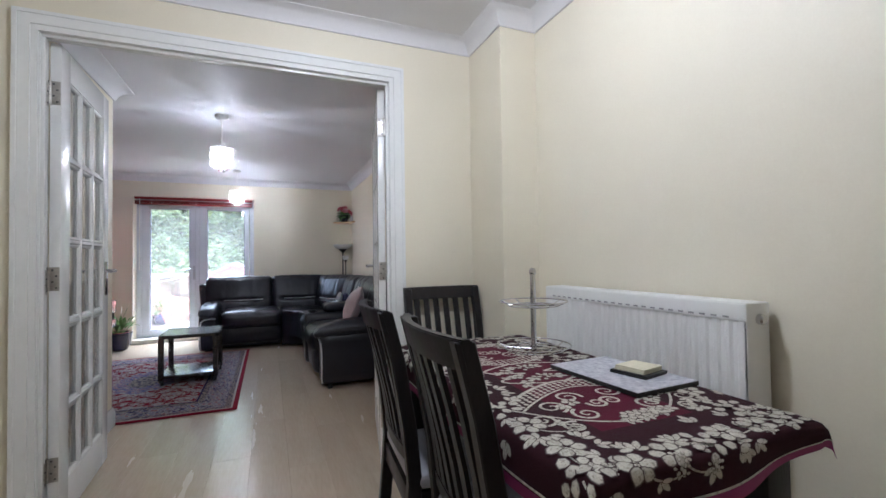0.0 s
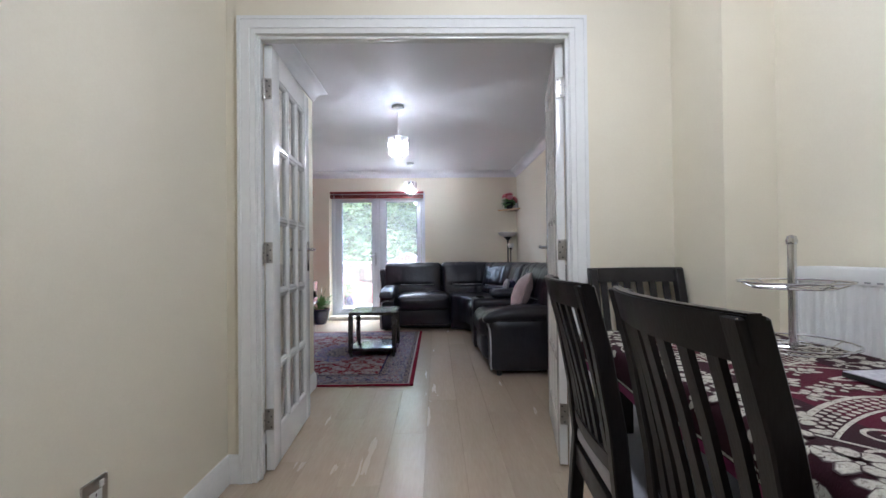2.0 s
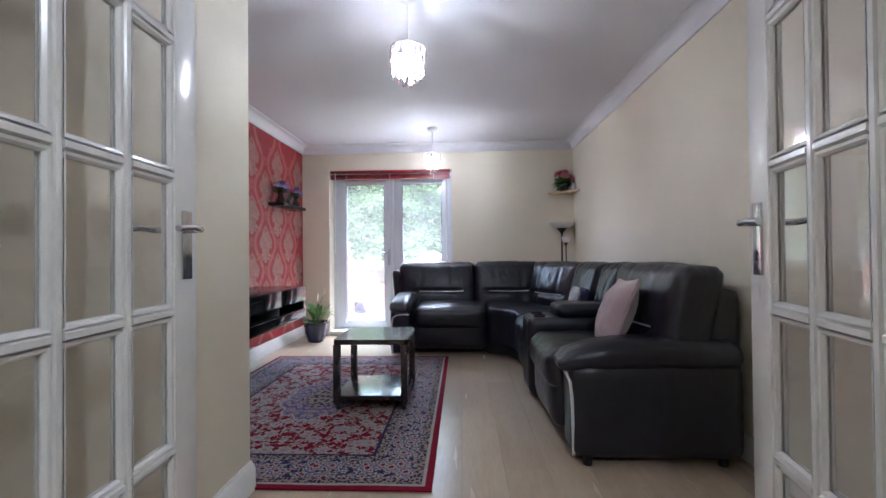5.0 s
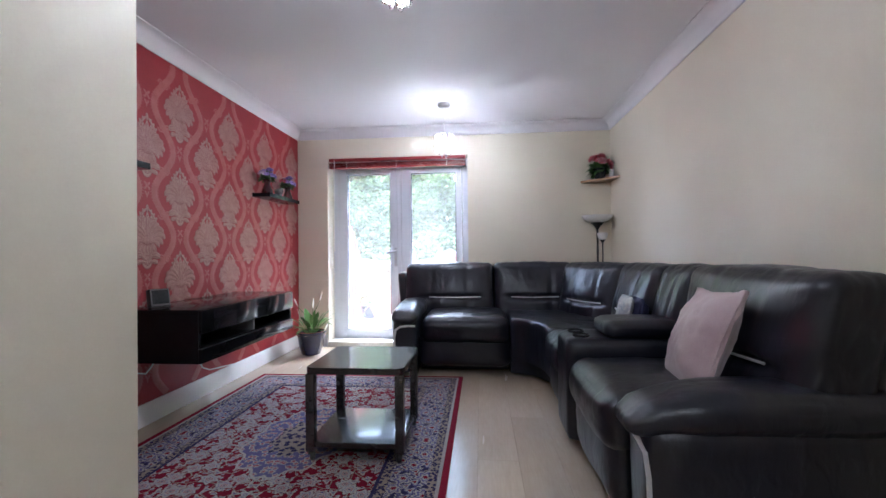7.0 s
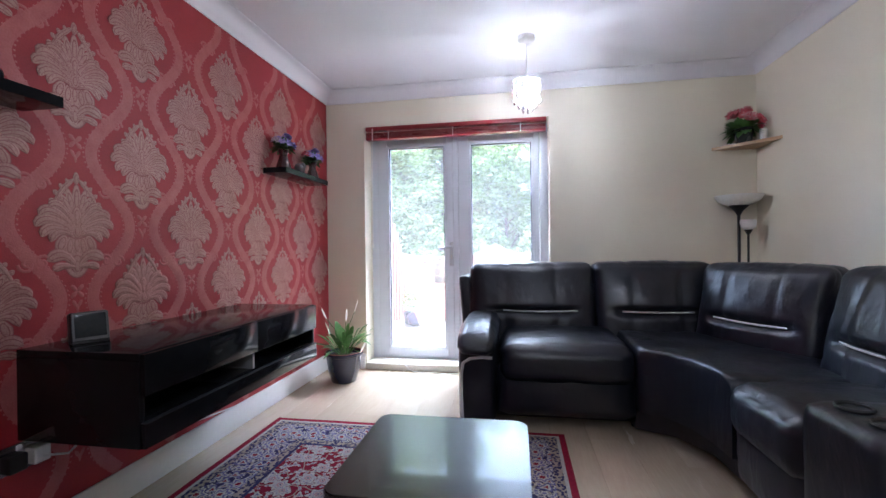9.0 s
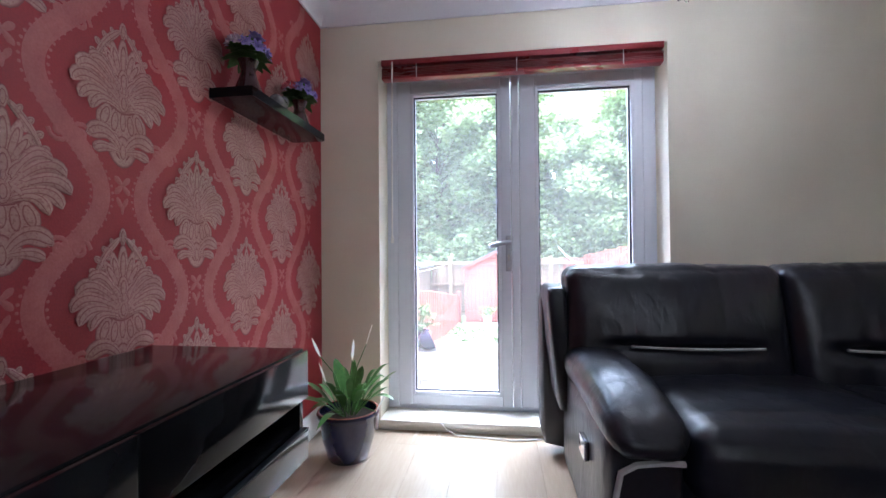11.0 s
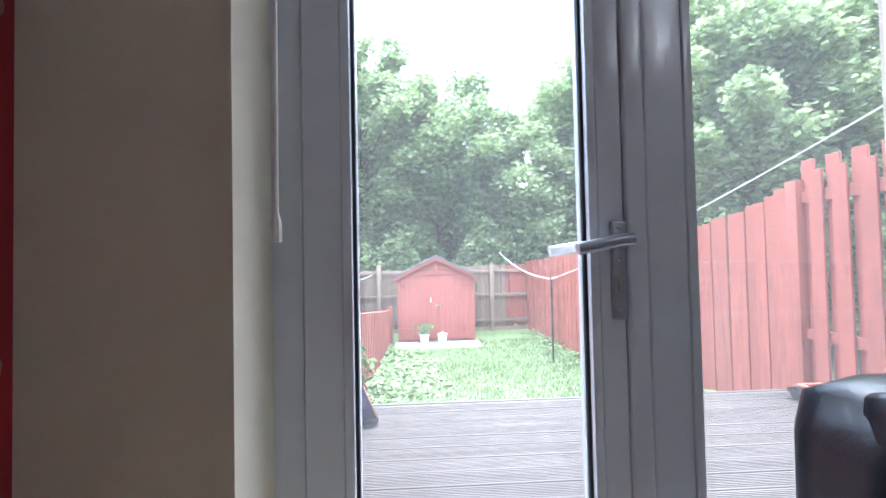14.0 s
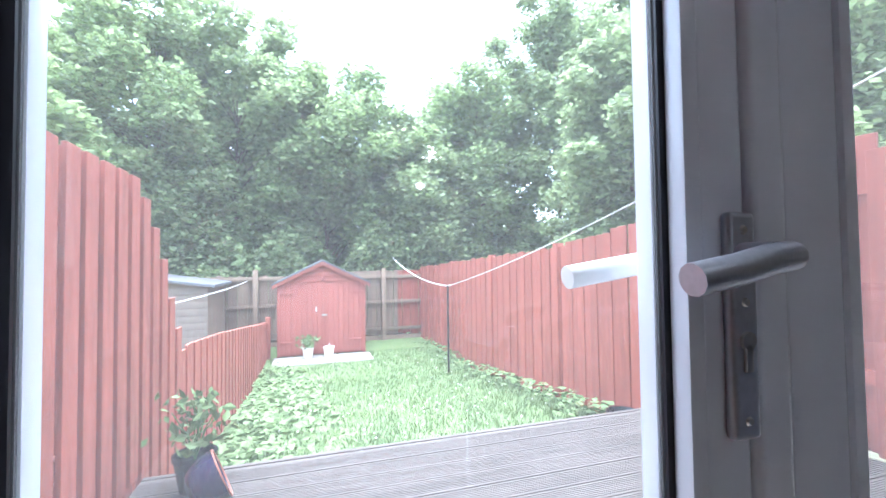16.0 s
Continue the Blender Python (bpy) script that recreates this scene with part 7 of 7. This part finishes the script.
part("joist", box(bmesh.new(), -2.08, 1.26, 8.4, 8.45, -0.9, -0.028), M_DECK, deck)


# fences
def board_mesh(w, h, name, mt, t=0.018):
    bm = box(bmesh.new(), -w / 2, w / 2, -t / 2, t / 2, 0, h, 0.002, 1)
    return link(name, bm, mt, False)


_cache = {}


def board(parent, w, h, mt, m, t=0.018):
    key = (round(w, 3), round(h / 0.03), mt.name, t)
    if key not in _cache:
        _cache[key] = board_mesh(w, round(h / 0.03) * 0.03, "board", mt, t)
    return piece("board", _cache[key], parent, m)


fence_r = thing("fence_right", "tall red-stained board fence along the garden", "fence", kind="structure")
XF = 1.285
y = 7.32
k = 0
while y < 17.0:
    near = y < 9.12
    top = 1.60 if near else float(np.interp(y, [9.12, 9.3, 9.9, 11.2, 14, 16.5], [1.50, 1.40, 1.27, 1.12, 1.0, 0.88]))
    base = 0.012 if y < DY1 + 0.02 else ground_z(y) - 0.02
    tops = top + random.uniform(-0.012, 0.012)
    if near:
        back = k % 2 == 0
        tt = top if back else top - 0.10
        board(fence_r, 0.10, tt - base, M_FENCERED, pose(XF + (0.045 if back else 0.0), y, base, 0, random.uniform(-0.3, 0.3), 90))
        y += 0.088
    else:
        board(fence_r, 0.105, tops - base, M_FENCERED, pose(XF + (0.010 if k % 2 else 0.0), y, base, 0, random.uniform(-0.4, 0.4), 90 + random.uniform(-1.2, 1.2)))
        y += 0.104
    k += 1
for za, zb in ((0.35, 0.42), (1.30, 1.38)):
    part("rail", box(bmesh.new(), XF + 0.011, XF + 0.034, 7.3, 9.12, za, zb), M_FENCERED, fence_r, smooth=False)
for yp in (9.16, 10.95, 12.75, 14.55, 16.35):
    part("post", box(bmesh.new(), XF - 0.03, XF + 0.06, yp - 0.045, yp + 0.045, ground_z(yp) - 0.2, float(np.interp(yp, [9, 9.9, 11.2, 14, 16.5], [1.5, 1.30, 1.15, 1.03, 0.9])), 0.004), M_FENCERED, fence_r)
for f in (0.35, 0.8):
    bm = bmesh.new()
    prism(bm, [(9.15, -0.36 + 1.7 * f), (17.0, -0.8 + 1.6 * f), (17.0, -0.74 + 1.6 * f), (9.15, -0.29 + 1.7 * f)], 0, XF + 0.022, XF + 0.05)
    part("rail", bm, M_FENCERED, fence_r, smooth=False)

fence_l = thing("fence_left", "red-stained board fence that sweeps down to a low fence", "fence", kind="structure")
XG = -2.115
y = 7.32
k = 0
while y < 15.7:
    top = float(np.interp(y, [7.3, 9.05, 9.25, 9.45, 9.65, 9.88, 10.05, 10.8, 15.6], [1.39, 1.40, 1.29, 1.06, 0.78, 0.43, 0.46, 0.40, -0.13]))
    base = 0.012 if y < DY1 + 0.02 else ground_z(y) - 0.02
    if y < 9.9:
        back = k % 2 == 0
        board(fence_l, 0.095, top - base, M_FENCERED, pose(XG - (0.045 if back else 0.0), y, base, 0, random.uniform(-0.3, 0.3), 90))
        y += 0.070
    else:
        board(fence_l, 0.10, top - base + random.uniform(-0.01, 0.01), M_FENCERED, pose(XG - (0.01 if k % 2 else 0.0), y, base, 0, 0, 90 + random.uniform(-1, 1)))
        y += 0.099
    k += 1
for za, zb in ((0.3, 0.37), (1.05, 1.12)):
    part("rail", box(bmesh.new(), XG - 0.034, XG - 0.011, 7.3, 9.2, za, zb), M_FENCERED, fence_l, smooth=False)
bm = bmesh.new()
prism(bm, [(9.9, 0.29), (15.65, -0.26), (15.65, -0.20), (9.9, 0.36)], 0, XG - 0.05, XG - 0.022)
part("rail", bm, M_FENCERED, fence_l, smooth=False)
part("post", box(bmesh.new(), XG - 0.02, XG + 0.07, 15.62, 15.71, -0.95, -0.03, 0.01), M_FENCERED, fence_l)

fence_b = thing("fence_back", "weathered brown board fence at the end of the garden", "fence", kind="structure")
x = -6.2
k = 0
while x < 2.4:
    mt = M_FENCERED if x > 0.75 else M_FENCEOLD
    zb, zt = -0.72 + random.uniform(-0.02, 0.02), (0.80 if x > -1 else 0.72) + random.uniform(-0.012, 0.012)
    board(fence_b, 0.10, zt - zb, mt, pose(x, 17.03 + (0.02 if k % 2 else 0), zb, 0, random.uniform(-0.4, 0.4), random.uniform(-1, 1)))
    x += 0.104
    k += 1
for z in (-0.62, 0.02, 0.62):
    part("rail", box(bmesh.new(), -6.2, 2.4, 16.97, 17.015, z, z + 0.075, 0.003), M_FENCEOLD, fence_b)
for xp in (-4.3, -2.45, 0.36, 2.2):
    part("post", box(bmesh.new(), xp - 0.05, xp + 0.05, 16.9, 16.97, -0.95, 0.86, 0.006), M_FENCEOLD, fence_b)
part("gravel_board", box(bmesh.new(), -6.2, 2.4, 16.985, 17.02, -0.92, -0.74), M_FENCEOLD, fence_b)

# shed
shed = thing("garden_shed", "red-stained wooden apex shed with double doors, closed", "shed", pose(-1.085, 15.58, -0.82))
SW, SE, SA, SD = 0.825, 1.47, 1.86, 1.9
bm = prism(bmesh.new(), [(-SW, 0.03), (SW, 0.03), (SW, SE), (0, SA - 0.03), (-SW, SE)], 1, 0.02, SD)
part("body", bm, M_SHED, shed, smooth=False)
for k in range(16):
    x0 = -0.80 + k * 0.1
    bm = box(bmesh.new(), x0 + 0.002, x0 + 0.098, 0.0, 0.0185, 0.06, SE - 0.02, 0.002)
    part("door_board", bm, M_SHED, shed)
for k in range(4):
    z = SE + 0.0 + k * 0.085
    hw = SW * (SA - z - 0.085) / (SA - SE) - 0.02
    if hw > 0.06:
        part("gable_board", box(bmesh.new(), -hw, hw, 0.004 - 0.004 * (k % 2), 0.0185, z, z + 0.08, 0.003), M_SHED, shed)
part("centre_strip", box(bmesh.new(), -0.03, 0.03, -0.018, -0.0005, 0.06, SE + 0.22, 0.003), M_SHED, shed)
part("frame_post", box(bmesh.new(), -SW - 0.012, -SW + 0.035, -0.02, 0.03, 0.0, SE, 0.003), M_SHED, shed)
part("frame_post", box(bmesh.new(), SW - 0.035, SW + 0.012, -0.02, 0.03, 0.0, SE, 0.003), M_SHED, shed)
part("head_board", box(bmesh.new(), -SW + 0.036, SW - 0.036, -0.018, -0.0005, SE - 0.02, SE + 0.03, 0.002), M_SHED, shed)
for s in (1, -1):
    bm = prism(bmesh.new(), [(0, SA - 0.01), (s * 0.93, SE - 0.075), (s * 0.93, SE - 0.045), (0, SA + 0.025)], 1, -0.10, SD + 0.08)
    part("roof", bm, M_FELT, shed, "grey mineral felt roof", smooth=False)
    bm = prism(bmesh.new(), [(0, SA - 0.075), (s * 0.925, SE - 0.14), (s * 0.925, SE - 0.072), (0, SA - 0.008)], 1, -0.085, -0.065)
    part("bargeboard", bm, M_SHED, shed, smooth=False)
    for z in (0.28, 1.22):
        part("hinge", box(bmesh.new(), *sorted((s * (SW - 0.05), s * (SW - 0.30))), -0.0265, -0.0005, z, z + 0.03, 0.002), M_SHED, shed, "painted tee hinge")
part("hasp", box(bmesh.new(), -0.02, 0.09, -0.03, -0.0185, 0.78, 0.81, 0.002), M_STEEL, shed, "steel hasp and bolt")
part("hasp", box(bmesh.new(), -0.13, -0.11, -0.008, -0.0005, 0.86, 0.97, 0.002), M_WHITEPL, shed, "pale latch plate")
solid("slab_path", box(bmesh.new(), -1.98, -0.18, 14.85, 15.56, -0.88, -0.80, 0.01), M_SLAB, "pale concrete slab in front of the shed", "path", "structure")

# neighbour's shed beyond the low fence
ns = thing("neighbour_shed", "small weathered brown shed in the next garden", "shed", pose(-3.75, 15.2, -0.90))
part("body", prism(bmesh.new(), [(-0.75, 0), (0.72, 0), (0.72, 1.50), (-0.75, 1.72)], 1, 0, 1.6), M_FENCEOLD, ns, smooth=False)
for k in range(12):
    part("board", box(bmesh.new(), -0.75, 0.72, -0.018 + 0.004 * (k % 2), -0.001, 0.02 + k * 0.123, 0.138 + k * 0.123, 0.003), M_TREEWALL, ns)
part("roof", prism(bmesh.new(), [(-0.85, 1.735), (0.84, 1.49), (0.84, 1.535), (-0.85, 1.78)], 1, -0.1, 1.7), M_FELT, ns, smooth=False)

# pots, planter, washing line
def bush(parent, c, r, h, n_, mt, size, seed):
    rs_ = np.random.RandomState(seed)
    V, F = [], []
    cs = [(c[0] + rs_.normal(0, r * 0.5), c[1] + rs_.normal(0, r * 0.5), c[2] + h * rs_.uniform(0.15, 1)) for _ in range(n_)]
    leaf_quads(V, F, cs, size, rs_)
    return from_lists("foliage", V, F, mt, parent)


def stems(parent, c, r, h, n_, seed):
    rd = random.Random(seed)
    bm = bmesh.new()
    for _ in range(n_):
        a = rd.uniform(0, 6.28)
        q = rd.uniform(0.3, 1) * r
        tube(bm, [c, (c[0] + q * 0.4 * math.cos(a), c[1] + q * 0.4 * math.sin(a), c[2] + h * 0.5), (c[0] + q * math.cos(a), c[1] + q * math.sin(a), c[2] + h * rd.uniform(0.7, 1))], 0.004, 5, r_end=0.002)
    part("stems", bm, M_LEAF, parent)


for (px, py, rr, hh, seed) in ((-1.835, 8.94, 0.085, 0.155, 3),):
    pt_ = thing("patio_pot", "dark plastic pot with a leafy plant on the deck", "potted plant", pose(px, py, 0.006))
    part("pot", lathe(bmesh.new(), [(0, 0), (rr * 0.72, 0), (rr, hh - 0.02), (rr + 0.006, hh - 0.02), (rr + 0.006, hh), (rr - 0.004, hh), (rr * 0.9, hh - 0.03), (0, hh - 0.03)], 0, 0, 24), M_BLACKPOT, pt_)
    stems(pt_, (0, 0, hh - 0.03), 0.11, 0.24, 9, seed)
    bush(pt_, (0, 0, hh), 0.12, 0.26, 130, M_WEED, 0.028, seed)
tp = thing("tipped_pot", "navy glazed bowl tipped over on the deck", "pot", pose(-1.755, 8.81, 0.089, 0, 68, 15) @ Matrix.Scale(0.88, 4))
part("bowl", lathe(bmesh.new(), [(0, -0.095), (0.045, -0.093), (0.078, -0.075), (0.102, -0.04), (0.114, 0.01), (0.118, 0.055), (0.108, 0.055), (0.10, 0.0), (0.08, -0.045), (0, -0.075)], 0, 0, 28), M_NAVYPOT, tp)
part("rim", lathe(bmesh.new(), [(0.108, 0.0555), (0.119, 0.0555), (0.119, 0.062), (0.108, 0.062), (0.108, 0.0555)], 0, 0, 28), M_TERRA, tp, "terracotta rim")
pl = thing("planter_trough", "terracotta plastic trough planter on the deck by the fence", "planter", pose(1.07, 8.50, 0.006))
bm = bmesh.new()
prism(bm, [(-0.075, 0.0), (0.075, 0.0), (0.105, 0.11), (0.085, 0.11), (0.062, 0.03), (-0.062, 0.03), (-0.085, 0.11), (-0.105, 0.11)], 1, -0.33, 0.33)
for y_ in (-0.33, 0.315):
    prism(bm, [(-0.062, 0.029), (0.062, 0.029), (0.085, 0.11), (-0.085, 0.11)], 1, y_ + 0.0005, y_ + 0.0145)
part("trough", bm, M_TERRA, pl, smooth=False)
for s in (1, -1):
    part("rim", box(bmesh.new(), *sorted((s * 0.086, s * 0.122)), -0.34, 0.34, 0.106, 0.122, 0.004), M_TERRA, pl)
    part("end_rim", box(bmesh.new(), -0.085, 0.085, *sorted((s * 0.32, s * 0.345)), 0.106, 0.1215, 0.004), M_TERRA, pl)
part("soil", box(bmesh.new(), -0.066, 0.066, -0.314, 0.314, 0.031, 0.075), M_SOIL, pl, smooth=False)
for px, py, mt, lb, s_ in ((1.08, 9.00 - 1.13, M_REDPOT, "small red plastic flower pot on the deck", 0.075), (1.12, 9.0 - 1.36, M_REDPOT, "small red plastic flower pot on the deck", 0.07)):
    solid("flower_pot", lathe(bmesh.new(), [(0, 0), (s_ * 0.7, 0), (s_, s_ * 1.5), (s_ + 0.006, s_ * 1.5), (s_ + 0.006, s_ * 1.8), (s_ - 0.006, s_ * 1.8), (s_ * 0.9, s_ * 1.5), (0, s_ * 1.4)], 0, 0, 22), mt, lb, "flower pot", m=pose(px, py, 0.006), group="red pots by the fence")
bp_ = solid("black_tub", lathe(bmesh.new(), [(0, 0), (0.10, 0), (0.125, 0.19), (0.135, 0.19), (0.135, 0.21), (0.12, 0.21), (0.1, 0.17), (0, 0.16)], 0, 0, 24), M_BLACKPOT, "black plastic tub at the fence foot", "pot", m=pose(1.02, 9.62, ground_z(9.62) - 0.01))
solid("black_dish", lathe(bmesh.new(), [(0, 0), (0.085, 0), (0.105, 0.045), (0.112, 0.047), (0.112, 0.054), (0.100, 0.054), (0.082, 0.008), (0, 0.008)], 0, 0, 26), M_BLACKPOT, "shallow black plastic dish on the deck", "dish", m=pose(1.08, 8.89, 0.006))
for px, lb, leafed in ((-1.36, "white pot with a leafy plant before the shed", True), (-0.98, "white empty pot before the shed", False)):
    wp = thing("white_pot", lb, "pot", pose(px, 15.30, -0.7998), group="white pots by the shed")
    part("pot", lathe(bmesh.new(), [(0, 0), (0.075, 0), (0.10, 0.18), (0.108, 0.182), (0.108, 0.20), (0.095, 0.20), (0.085, 0.16), (0, 0.15)], 0, 0, 20), M_SPATHE, wp)
    if leafed:
        stems(wp, (0, 0, 0.16), 0.16, 0.22, 8, 2)
        bush(wp, (0, 0, 0.18), 0.18, 0.24, 110, M_WEED, 0.04, 8)
    else:
        part("stick", tube(bmesh.new(), [(0, 0, 0.15), (0.01, 0, 0.27)], 0.008, 6), M_WHITEPL, wp)
pole = thing("washing_line_pole", "thin dark metal washing line pole in the lawn", "pole", pose(0.775, 13.315, -0.82))
part("pole", tube(bmesh.new(), [(0, 0, -0.1), (0, 0, 1.44)], 0.017, 10), M_LAMPBLACK, pole)
part("hook", tube(bmesh.new(), [(0, 0, 1.42), (0.03, 0, 1.44), (0.05, 0, 1.41)], 0.008, 6), M_STEEL, pole)


def sag(a, b, s, n_=18):
    a, b = Vector(a), Vector(b)
    return [a.lerp(b, k / n_) - Vector((0, 0, s * 4 * (k / n_) * (1 - k / n_))) for k in range(n_ + 1)]


solid("washing_line", tube(bmesh.new(), sag((0.775, 13.315, 0.60), (0.58, 16.95, 1.12), 0.13), 0.009, 5), M_LINE, "white washing line slung to the end fence", "washing line")
solid("washing_line", tube(bmesh.new(), sag((0.775, 13.315, 0.60), (0.92, 7.30, 1.92), 0.10), 0.006, 5), M_LINE, "white washing line slung to the house", "washing line")
solid("washing_line", tube(bmesh.new(), sag((-2.75, 10.4, 0.62), (-2.62, 17.0, 0.62), 0.05), 0.007, 5), M_LINE, "washing line in the next garden", "washing line")


# trees beyond the end fence
def tree(x, y, h, r, seed, mt, n_leaf, leaf=0.10, low=0.12):
    """A forked trunk, limbs that rise and spread, and a crown of overlapping leaf clumps about their tips."""
    rs_ = np.random.RandomState(seed)
    rd = random.Random(seed)
    t = thing("tree", "tall broadleaved tree in full leaf behind the fence", "tree", pose(x, y, -0.96), group="trees behind the garden")
    bm = bmesh.new()
    lean = (rd.uniform(-0.1, 0.1) * r, rd.uniform(-0.05, 0.05) * r)
    tube(bm, [(0, 0, -0.1), (lean[0] * 0.5, lean[1] * 0.5, h * 0.22), (lean[0], lean[1], h * 0.45), (lean[0] * 0.6, lean[1], h * 0.72)], 0.02 * h ** 0.5 + 0.02, 8, r_end=0.012)
    clumps = []
    for k in range(64):
        f = low + (0.97 - low) * ((k + rd.random()) / 64) ** 0.92
        a = k * 2.4 + rd.uniform(-0.5, 0.5)
        shell = math.sqrt(max(0.03, 1 - ((f - 0.48) / 0.54) ** 2))
        wide = r * shell * rd.uniform(0.45, 1.1)
        tip = Vector((lean[0] + wide * math.cos(a), lean[1] + wide * math.sin(a), h * f + rd.uniform(-0.2, 0.2)))
        root = Vector((lean[0] * 0.6, lean[1] * 0.6, min(h * 0.66, h * max(0.08, f - 0.20))))
        tube(bm, [root, root.lerp(tip, 0.55) + Vector((0, 0, 0.10)), tip], 0.016, 5, r_end=0.004)
        clumps.append((tip, rd.uniform(0.34, 0.66) * (0.55 + 0.16 * r)))
        clumps.append((root.lerp(tip, 0.66) + Vector((rd.uniform(-0.2, 0.2), rd.uniform(-0.2, 0.2), rd.uniform(0, 0.3))), rd.uniform(0.34, 0.55) * (0.55 + 0.16 * r)))
    part("trunk", bm, M_BARK, t)
    per = n_leaf // len(clumps)
    V, F = [], []
    for c, rr in clumps:
        d = rs_.normal(size=(per, 3))
        d /= np.linalg.norm(d, axis=1)[:, None]
        rad_ = rr * rs_.uniform(0.15, 1.0, per)[:, None] ** 0.6 * rs_.uniform(0.85, 1.3, per)[:, None]
        pts_ = np.array(c) + d * rad_ * np.array((1.1, 1.1, 0.85))
        leaf_quads(V, F, pts_, leaf, rs_, 0.45)
    from_lists("crown", V, F, mt, t, "crown of many small green leaves")
    return t


for spec in ((-8.3, 21.5, 9.6, 3.0, 11, M_TREELEAF2), (-5.4, 19.8, 9.4, 2.7, 12, M_TREELEAF), (-3.1, 19.4, 8.8, 2.4, 13, M_TREELEAF2), (-0.7, 19.6, 7.6, 2.3, 14, M_TREELEAF), (1.6, 19.9, 6.4, 2.2, 15, M_TREELEAF2), (4.1, 19.6, 8.0, 2.4, 16, M_TREELEAF), (6.6, 19.0, 11.0, 2.8, 17, M_TREELEAF2), (9.4, 18.0, 12.0, 3.0, 18, M_TREELEAF), (5.2, 14.2, 6.8, 1.9, 19, M_TREELEAF2), (-7.0, 15.5, 6.5, 1.8, 20, M_TREELEAF), (12.5, 21, 11.0, 3.2, 22, M_TREELEAF2), (0.4, 23.5, 7.0, 2.7, 23, M_TREELEAF), (-4.4, 24.0, 9.0, 2.9, 24, M_TREELEAF2), (4.8, 24.5, 9.0, 2.9, 25, M_TREELEAF), (7.8, 11.6, 7.6, 2.4, 31, M_TREELEAF2), (11.0, 14.4, 9.5, 2.9, 32, M_TREELEAF)):
    tree(*spec, 46000 if spec[1] < 21 else 22000, 0.092 if spec[1] < 21 else 0.14, low=0.05)
V, F = [], []
pts = []
for k in range(17000):
    x = rs.uniform(-9, 10)
    hgt = 1.5 + 0.6 * math.sin(x * 1.3) + 0.4 * math.sin(x * 3.1 + 1)
    pts.append((x, 17.5 + abs(rs.normal(0, 0.7)), -0.9 + rs.uniform(0, 1) ** 0.8 * (hgt + 0.9)))
leaf_quads(V, F, pts, 0.085, rs, 0.3)
from_lists("hedge_undergrowth", V, F, M_TREELEAF2, None, "dense green undergrowth behind the end fence", "undergrowth", "stuff")

# ---- laminate floor, board by board ----
floor = solid("floor", box(bmesh.new(), XL - 0.1, XR + 0.14, DB - 0.2, 7.05, -0.25, -0.006), M_FLOORBASE, "pale oak laminate floor in long boards", "floor", "structure", smooth=False)
PW, PL = 0.190, 1.285


def plank(w, ln):
    bm = box(bmesh.new(), 0, w, 0, ln, -0.0058, 0.0, 0.0007, 1)
    return link("plank", bm, M_FLOOR, False)


planks = {}
rp = random.Random(12)
col = 0
x = -2.04 + 0.02
JOINT = 3.12
while x < XR + 0.02:
    w = PW - 0.0005
    lo = DB if x + w > DL - 0.02 else YD + 1.20
    start = JOINT + (col * 0.53) % PL - 6 * PL
    y = start
    while y < YF:
        y0, y1 = max(y, lo), min(y + PL - 0.0005, YF)
        if y1 - y0 > 0.02:
            key = (round(y1 - y0, 3),)
            if key not in planks:
                planks[key] = plank(w, y1 - y0)
            piece("plank", planks[key], floor, pose(x, y0, 0.0))
        y += PL
    x += PW
    col += 1
